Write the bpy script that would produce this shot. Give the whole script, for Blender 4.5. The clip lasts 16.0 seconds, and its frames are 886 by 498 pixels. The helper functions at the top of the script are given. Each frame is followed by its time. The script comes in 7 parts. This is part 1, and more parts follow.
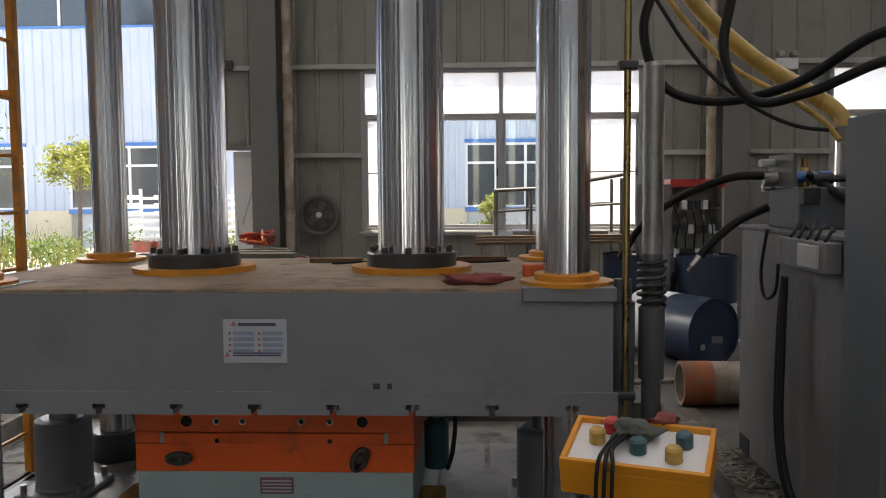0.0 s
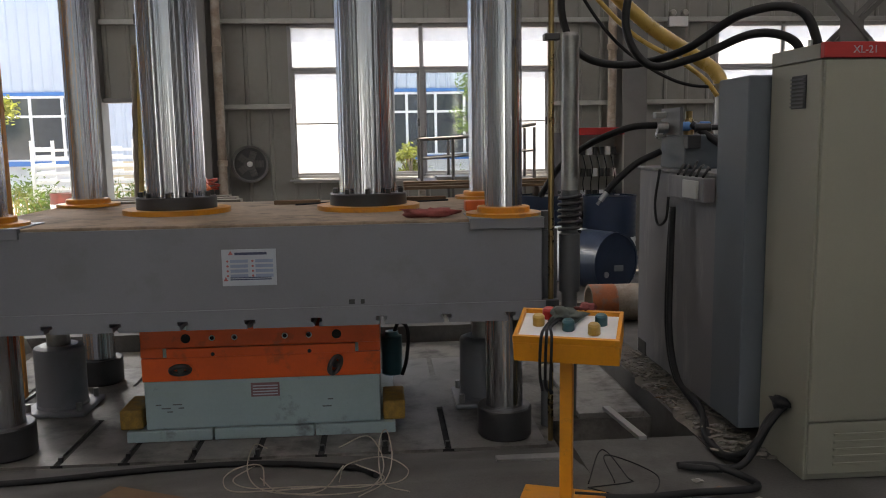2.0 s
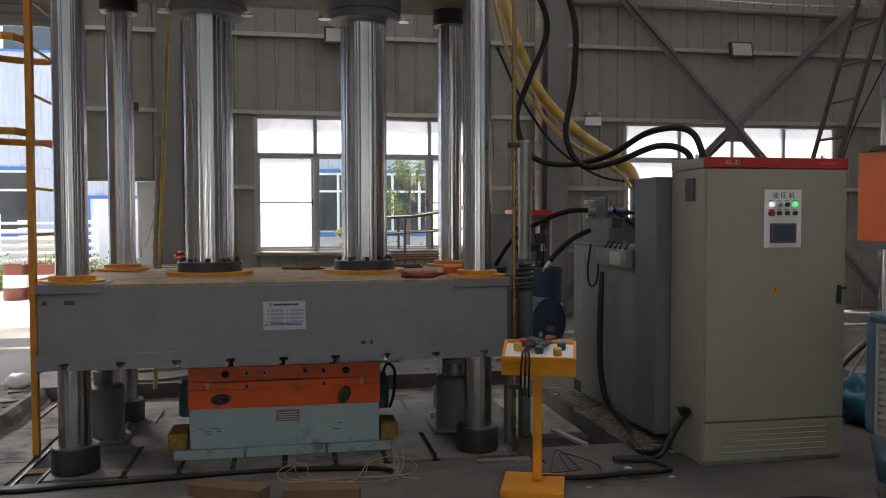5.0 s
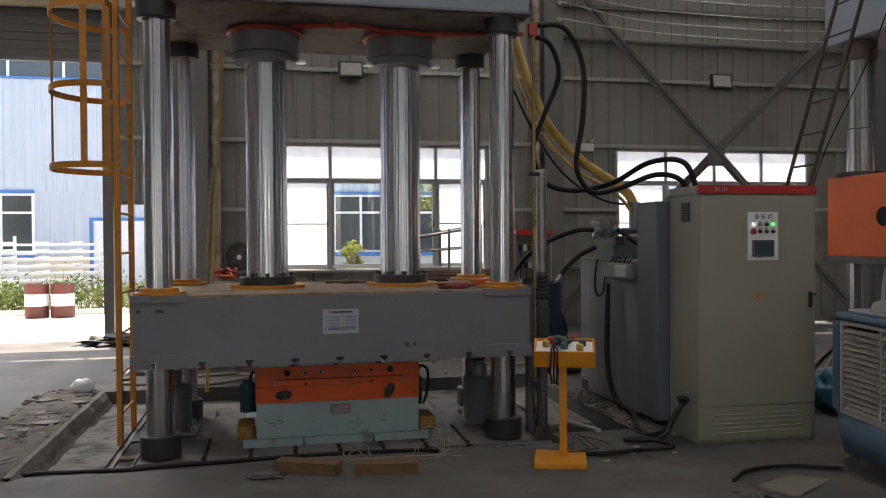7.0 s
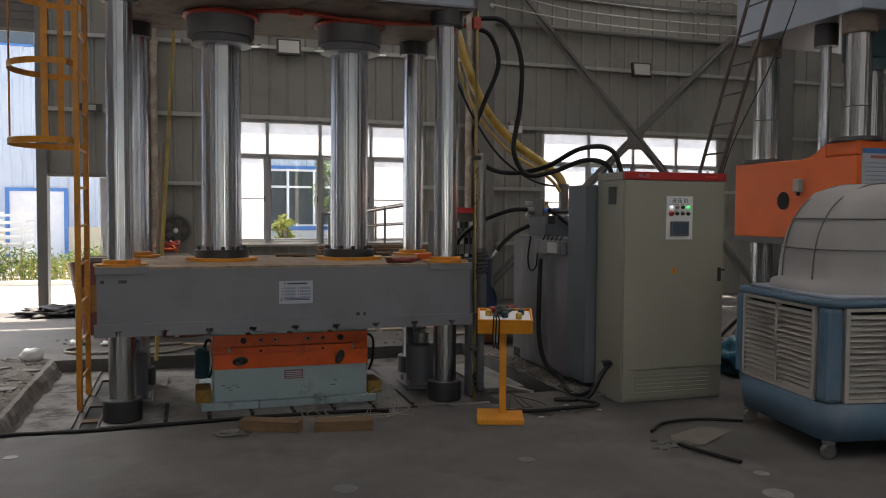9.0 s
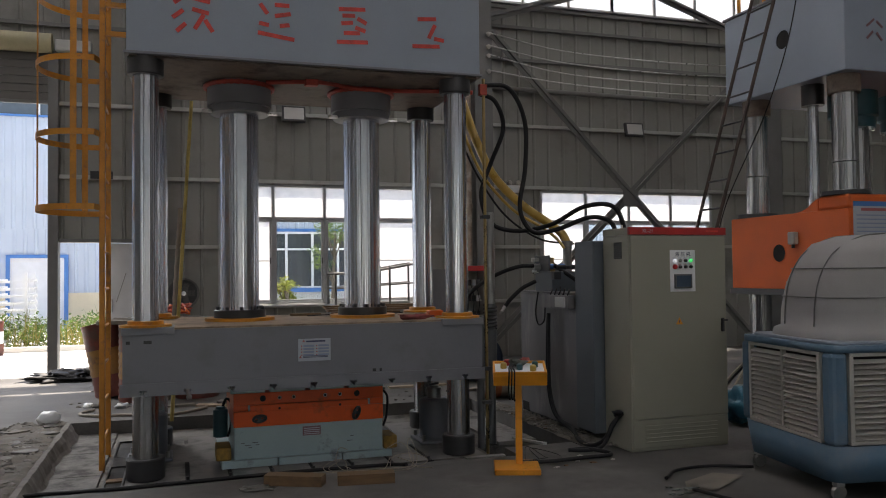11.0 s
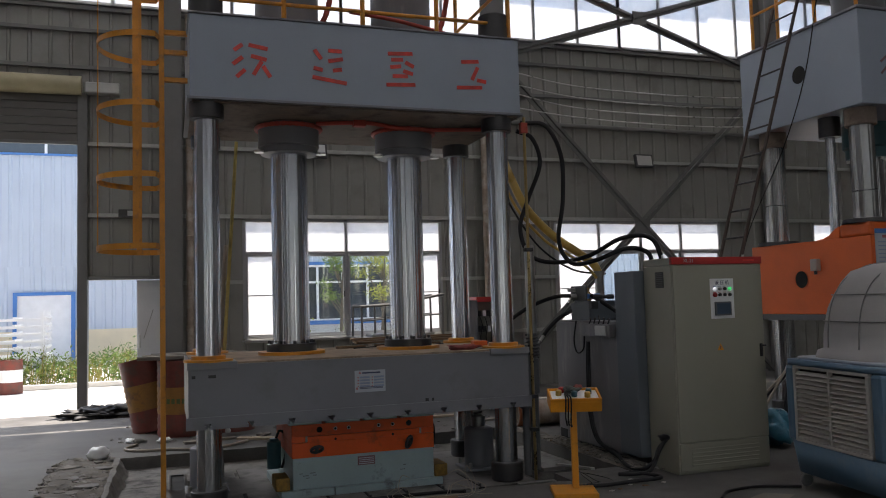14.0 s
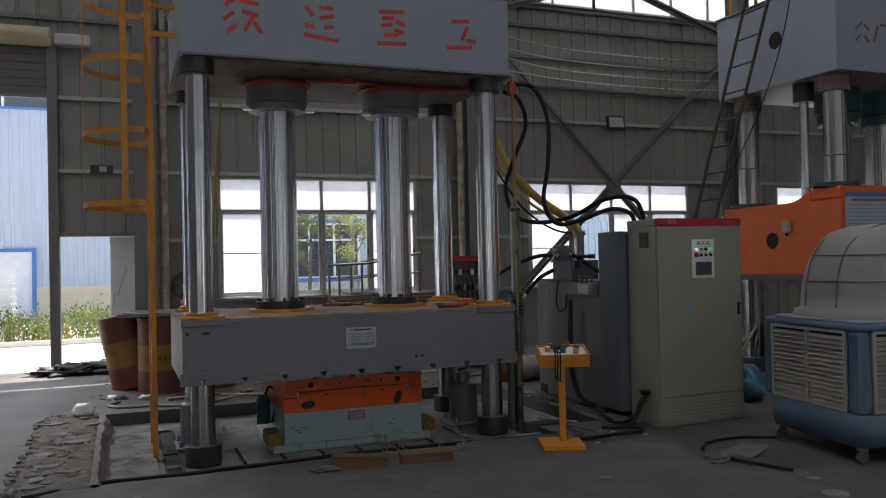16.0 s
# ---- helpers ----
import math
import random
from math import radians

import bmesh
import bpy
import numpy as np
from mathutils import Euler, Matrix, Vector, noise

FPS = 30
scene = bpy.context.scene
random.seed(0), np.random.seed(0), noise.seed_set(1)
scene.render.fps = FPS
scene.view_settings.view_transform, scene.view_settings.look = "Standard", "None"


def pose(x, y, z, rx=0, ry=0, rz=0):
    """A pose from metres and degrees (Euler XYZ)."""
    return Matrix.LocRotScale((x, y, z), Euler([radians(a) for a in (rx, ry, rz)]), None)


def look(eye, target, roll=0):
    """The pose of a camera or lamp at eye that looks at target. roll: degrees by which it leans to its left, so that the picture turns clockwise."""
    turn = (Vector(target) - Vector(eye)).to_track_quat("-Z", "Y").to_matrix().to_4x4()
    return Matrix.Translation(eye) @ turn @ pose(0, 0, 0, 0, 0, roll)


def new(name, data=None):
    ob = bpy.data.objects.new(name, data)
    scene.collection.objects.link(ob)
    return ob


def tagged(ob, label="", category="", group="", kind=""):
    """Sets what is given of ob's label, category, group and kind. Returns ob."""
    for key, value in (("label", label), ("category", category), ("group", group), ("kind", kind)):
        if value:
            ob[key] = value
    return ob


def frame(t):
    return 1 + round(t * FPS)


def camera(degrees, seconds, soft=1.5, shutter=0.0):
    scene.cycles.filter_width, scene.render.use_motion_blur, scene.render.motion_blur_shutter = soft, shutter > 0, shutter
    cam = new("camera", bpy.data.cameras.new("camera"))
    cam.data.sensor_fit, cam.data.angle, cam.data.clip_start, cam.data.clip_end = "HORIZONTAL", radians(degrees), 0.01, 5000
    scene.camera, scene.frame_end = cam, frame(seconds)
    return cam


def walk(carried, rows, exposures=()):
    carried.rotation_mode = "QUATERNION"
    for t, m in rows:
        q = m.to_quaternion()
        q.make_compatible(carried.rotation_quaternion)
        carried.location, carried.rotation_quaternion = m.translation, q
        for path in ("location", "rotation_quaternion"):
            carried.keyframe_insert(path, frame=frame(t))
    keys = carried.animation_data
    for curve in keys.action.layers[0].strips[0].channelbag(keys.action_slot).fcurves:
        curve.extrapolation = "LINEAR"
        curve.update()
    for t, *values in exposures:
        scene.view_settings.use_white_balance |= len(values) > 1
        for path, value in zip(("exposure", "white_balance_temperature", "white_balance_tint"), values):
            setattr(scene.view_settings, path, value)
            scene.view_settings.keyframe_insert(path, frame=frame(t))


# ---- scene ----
EXPO = 1.8
EXPOSURES = ((0.0, 0.2, 7600), (4.0, 0.17, 7500), (6.5, 0.0, 7500), (9.0, 0.02, 7500), (11.5, -0.2, 7200), (13.0, -0.24, 7100), (14.0, -0.4, 7050), (15.0, -0.5, 7000), (16.0, -0.36, 6900))
ROOF_FILL, GATE_FILL = 2.1, 4.2
cam = camera(57.3, 16.0, 1.0)
PATH = [
    (0, (0.214, 0.087, 1.489), (0.13, 2.081, 1.349), -0.4),
    (0.5, (0.145, -0.109, 1.476), (0.129, 1.884, 1.312), -0.4),
    (1, (0.11, -0.35, 1.479), (0.196, 1.638, 1.275), -0.6),
    (1.5, (0.084, -0.573, 1.505), (0.196, 1.408, 1.251), -0.7),
    (2, (-0.043, -0.683, 1.493), (0.104, 1.294, 1.226), -0.9),
    (2.5, (-0.131, -0.858, 1.492), (0.052, 1.114, 1.215), -1.2),
    (3, (-0.166, -1.073, 1.488), (0.017, 0.91, 1.311), -0.2),
    (3.5, (-0.253, -1.265, 1.508), (-0.127, 0.723, 1.333), 0.0),
    (4, (-0.423, -1.458, 1.497), (-0.163, 0.52, 1.346), -0.0),
    (4.2, (-0.475, -1.543, 1.508), (-0.163, 0.428, 1.372), 0.3),
    (6.5, (-1.057, -2.592, 1.487), (-0.674, -0.629, 1.476), -0.4),
    (7, (-1.214, -2.742, 1.498), (-0.805, -0.785, 1.47), -0.4),
    (7.5, (-1.323, -2.893, 1.497), (-0.798, -0.963, 1.461), -0.6),
    (8, (-1.375, -3.023, 1.49), (-0.813, -1.104, 1.453), -0.4),
    (8.5, (-1.446, -3.133, 1.513), (-0.857, -1.223, 1.443), 0.1),
    (9, (-1.553, -3.178, 1.52), (-0.953, -1.272, 1.431), 0.4),
    (11.3, (-1.865, -3.372, 1.497), (-1.246, -1.471, 1.563), -0.7),
    (11.5, (-1.929, -3.372, 1.502), (-1.317, -1.468, 1.539), -0.7),
    (12, (-2.074, -3.39, 1.506), (-1.419, -1.501, 1.514), -1.6),
    (12.5, (-2.098, -3.42, 1.509), (-1.427, -1.536, 1.506), -1.9),
    (13, (-2.236, -3.436, 1.506), (-1.582, -1.546, 1.517), -1.8),
    (13.5, (-2.372, -3.45, 1.521), (-1.721, -1.562, 1.62), -2.1),
    (14, (-2.373, -3.454, 1.521), (-1.728, -1.565, 1.654), -1.6),
    (14.5, (-2.357, -3.449, 1.528), (-1.753, -1.547, 1.657), -1.0),
    (15, (-2.437, -3.447, 1.528), (-1.862, -1.534, 1.624), -0.6),
    (15.5, (-2.616, -3.458, 1.51), (-1.991, -1.559, 1.566), -1.0),
    (16, (-2.664, -3.452, 1.523), (-1.926, -1.594, 1.553), -1.3),
]
walk(cam, [(t, look(eye, target, roll)) for t, eye, target, roll in PATH], exposures=[(t, EXPO + e, k, 14) for t, e, k in EXPOSURES])

# ---- light ----
world = bpy.data.worlds.new("sky")
scene.world = world
world.use_nodes = True
wn = world.node_tree
sky = wn.nodes.new("ShaderNodeTexSky")
sky.sky_type = "NISHITA"
sky.sun_disc = False
sky.sun_elevation = radians(74)
sky.sun_rotation = radians(-20)
wn.links.new(sky.outputs[0], wn.nodes["Background"].inputs[0])
wn.nodes["Background"].inputs[1].default_value = 0.135
sun = new("sun", bpy.data.lights.new("sun", "SUN"))
sun.data.energy, sun.data.angle, sun.data.color = 4.0, radians(0.5), (1.0, 0.95, 0.88)
sun.matrix_world = look((0, 0, 20), (0.9, -3.2, 20 - 11.6))


def fill_lamp(name, x, y, z, target, sx, sy, watts):
    """An added fill lamp that stands in for daylight by an opening of the hall."""
    ob = new(name, bpy.data.lights.new(name, "AREA"))
    ob.data.shape, ob.data.size, ob.data.size_y = "RECTANGLE", sx, sy
    ob.data.energy, ob.data.color = watts, (0.93, 0.97, 1.0)
    ob.matrix_world = look((x, y, z), target)
    return ob


# ---- materials ----
def material(name, color, rough=0.6, metal=0.0, var=0.12, scale=6.0, fine=60.0, bump=0.02, dirt=None, dirt_amount=0.0,
             dirt_scale=2.0, stretch=(1, 1, 1), rand=0.0, spec=0.5):
    m = bpy.data.materials.new(name)
    m.use_nodes = True
    nt = m.node_tree
    b = nt.nodes["Principled BSDF"]
    b.inputs["Metallic"].default_value = metal
    b.inputs["Specular IOR Level"].default_value = spec
    tc = nt.nodes.new("ShaderNodeTexCoord")
    mp = nt.nodes.new("ShaderNodeMapping")
    mp.inputs["Scale"].default_value = stretch
    nt.links.new(tc.outputs["Object"], mp.inputs[0])
    n1 = nt.nodes.new("ShaderNodeTexNoise")
    n1.inputs["Scale"].default_value, n1.inputs["Detail"].default_value = scale, 6
    n2 = nt.nodes.new("ShaderNodeTexNoise")
    n2.inputs["Scale"].default_value, n2.inputs["Detail"].default_value = fine, 3
    for n in (n1, n2):
        nt.links.new(mp.outputs[0], n.inputs["Vector"])
    mixn = nt.nodes.new("ShaderNodeMath")
    mixn.operation = "MULTIPLY_ADD"
    mixn.inputs[1].default_value = 0.35
    nt.links.new(n2.outputs[0], mixn.inputs[0])
    nt.links.new(n1.outputs[0], mixn.inputs[2])
    ramp = nt.nodes.new("ShaderNodeMapRange")
    ramp.inputs[1].default_value, ramp.inputs[2].default_value = 0.4, 0.95
    ramp.inputs[3].default_value, ramp.inputs[4].default_value = 1 - var, 1 + var
    nt.links.new(mixn.outputs[0], ramp.inputs[0])
    hsv = nt.nodes.new("ShaderNodeHueSaturation")
    hsv.inputs["Color"].default_value = (*color, 1)
    val = ramp.outputs[0]
    if rand:
        oi = nt.nodes.new("ShaderNodeObjectInfo")
        r2 = nt.nodes.new("ShaderNodeMapRange")
        r2.inputs[3].default_value, r2.inputs[4].default_value = 1 - rand, 1 + rand
        nt.links.new(oi.outputs["Random"], r2.inputs[0])
        mm = nt.nodes.new("ShaderNodeMath")
        mm.operation = "MULTIPLY"
        nt.links.new(val, mm.inputs[0])
        nt.links.new(r2.outputs[0], mm.inputs[1])
        val = mm.outputs[0]
    nt.links.new(val, hsv.inputs["Value"])
    col = hsv.outputs[0]
    if dirt:
        n3 = nt.nodes.new("ShaderNodeTexNoise")
        n3.inputs["Scale"].default_value, n3.inputs["Detail"].default_value, n3.inputs["Roughness"].default_value = dirt_scale, 8, 0.65
        nt.links.new(mp.outputs[0], n3.inputs["Vector"])
        r3 = nt.nodes.new("ShaderNodeMapRange")
        r3.inputs[1].default_value, r3.inputs[2].default_value = 0.62 - 0.3 * dirt_amount, 0.75 - 0.2 * dirt_amount
        nt.links.new(n3.outputs[0], r3.inputs[0])
        mx = nt.nodes.new("ShaderNodeMix")
        mx.data_type = "RGBA"
        mx.inputs["B"].default_value = (*dirt, 1)
        for s in mx.inputs:
            if s.name == "A" and s.type == "RGBA":
                nt.links.new(col, s)
            if s.name == "B" and s.type == "RGBA":
                s.default_value = (*dirt, 1)
        nt.links.new(r3.outputs[0], mx.inputs[0])
        col = [o for o in mx.outputs if o.type == "RGBA"][0]
    nt.links.new(col, b.inputs["Base Color"])
    rr = nt.nodes.new("ShaderNodeMapRange")
    rr.inputs[1].default_value, rr.inputs[2].default_value = 0.4, 0.95
    rr.inputs[3].default_value, rr.inputs[4].default_value = max(0.02, rough * 0.8), min(1, rough * 1.2)
    nt.links.new(mixn.outputs[0], rr.inputs[0])
    nt.links.new(rr.outputs[0], b.inputs["Roughness"])
    if bump:
        bp = nt.nodes.new("ShaderNodeBump")
        bp.inputs["Strength"].default_value, bp.inputs["Distance"].default_value = 0.5, bump
        nt.links.new(mixn.outputs[0], bp.inputs["Height"])
        nt.links.new(bp.outputs[0], b.inputs["Normal"])
    return m


def glowing(name, color, strength):
    m = bpy.data.materials.new(name)
    m.use_nodes = True
    b = m.node_tree.nodes["Principled BSDF"]
    b.inputs["Base Color"].default_value = (*color, 1)
    b.inputs["Emission Color"].default_value = (*color, 1)
    b.inputs["Emission Strength"].default_value = strength
    return m


def pane_material(name, clear=0.9, tint=(1, 1, 1), frosted=False, thin=True):
    m = bpy.data.materials.new(name)
    m.use_nodes = True
    nt = m.node_tree
    nt.nodes.remove(nt.nodes["Principled BSDF"])
    out = nt.nodes["Material Output"]
    a = nt.nodes.new("ShaderNodeBsdfTranslucent" if frosted else "ShaderNodeBsdfTransparent")
    a.inputs[0].default_value = (*tint, 1)
    if frosted and thin:
        # thinner, streaky places of the film let the yard show faintly
        tc = nt.nodes.new("ShaderNodeTexCoord")
        no = nt.nodes.new("ShaderNodeTexNoise")
        no.inputs["Scale"].default_value, no.inputs["Detail"].default_value = 2.2, 5
        nt.links.new(tc.outputs["Object"], no.inputs["Vector"])
        mr = nt.nodes.new("ShaderNodeMapRange")
        mr.inputs[1].default_value, mr.inputs[2].default_value = 0.3, 0.7
        mr.inputs[3].default_value, mr.inputs[4].default_value = 0.2, 0.5
        nt.links.new(no.outputs[0], mr.inputs[0])
        cl = nt.nodes.new("ShaderNodeBsdfTransparent")
        m0 = nt.nodes.new("ShaderNodeMixShader")
        nt.links.new(mr.outputs[0], m0.inputs[0])
        nt.links.new(a.outputs[0], m0.inputs[1])
        nt.links.new(cl.outputs[0], m0.inputs[2])
        a = m0
    g = nt.nodes.new("ShaderNodeBsdfGlossy")
    g.inputs["Roughness"].default_value = 0.3 if frosted else 0.02
    mx = nt.nodes.new("ShaderNodeMixShader")
    mx.inputs[0].default_value = 1 - clear
    nt.links.new(a.outputs[0], mx.inputs[1])
    nt.links.new(g.outputs[0], mx.inputs[2])
    nt.links.new(mx.outputs[0], out.inputs[0])
    return m


def leaf_material(name, color):
    """Thin leaves that let some light through."""
    m = material(name, color, 0.6, var=0.35, scale=3, fine=20, bump=0.0)
    nt = m.node_tree
    b = nt.nodes["Principled BSDF"]
    tr = nt.nodes.new("ShaderNodeBsdfTranslucent")
    tr.inputs[0].default_value = (color[0] * 1.6, color[1] * 1.7, color[2], 1)
    mx = nt.nodes.new("ShaderNodeMixShader")
    mx.inputs[0].default_value = 0.45
    nt.links.new(b.outputs[0], mx.inputs[1])
    nt.links.new(tr.outputs[0], mx.inputs[2])
    nt.links.new(mx.outputs[0], nt.nodes["Material Output"].inputs[0])
    return m


def chrome_material(name, color, rough):
    """Ground and polished shaft: marks round the shaft draw its reflections out along its length."""
    # streaks in colour and bump along the shaft imitate reflections of the hall
    m = material(name, color, rough, metal=1.0, var=0.1, scale=30, fine=90, bump=0.0, stretch=(1, 1, 0.0))
    nt = m.node_tree
    b = nt.nodes["Principled BSDF"]
    b.inputs["Anisotropic"].default_value, b.inputs["Anisotropic Rotation"].default_value = 1.0, 0.25
    tg = nt.nodes.new("ShaderNodeTangent")
    tg.direction_type, tg.axis = "RADIAL", "Z"
    nt.links.new(tg.outputs[0], b.inputs["Tangent"])
    tc = nt.nodes.new("ShaderNodeTexCoord")
    mp = nt.nodes.new("ShaderNodeMapping")
    mp.inputs["Scale"].default_value = (1, 1, 0.0)
    nt.links.new(tc.outputs["Object"], mp.inputs[0])
    no = nt.nodes.new("ShaderNodeTexNoise")
    no.inputs["Scale"].default_value, no.inputs["Detail"].default_value = 46, 1.5
    nt.links.new(mp.outputs[0], no.inputs["Vector"])
    bp = nt.nodes.new("ShaderNodeBump")
    bp.inputs["Strength"].default_value, bp.inputs["Distance"].default_value = 1.0, 0.01
    nt.links.new(no.outputs[0], bp.inputs["Height"])
    nt.links.new(bp.outputs[0], b.inputs["Normal"])
    return m


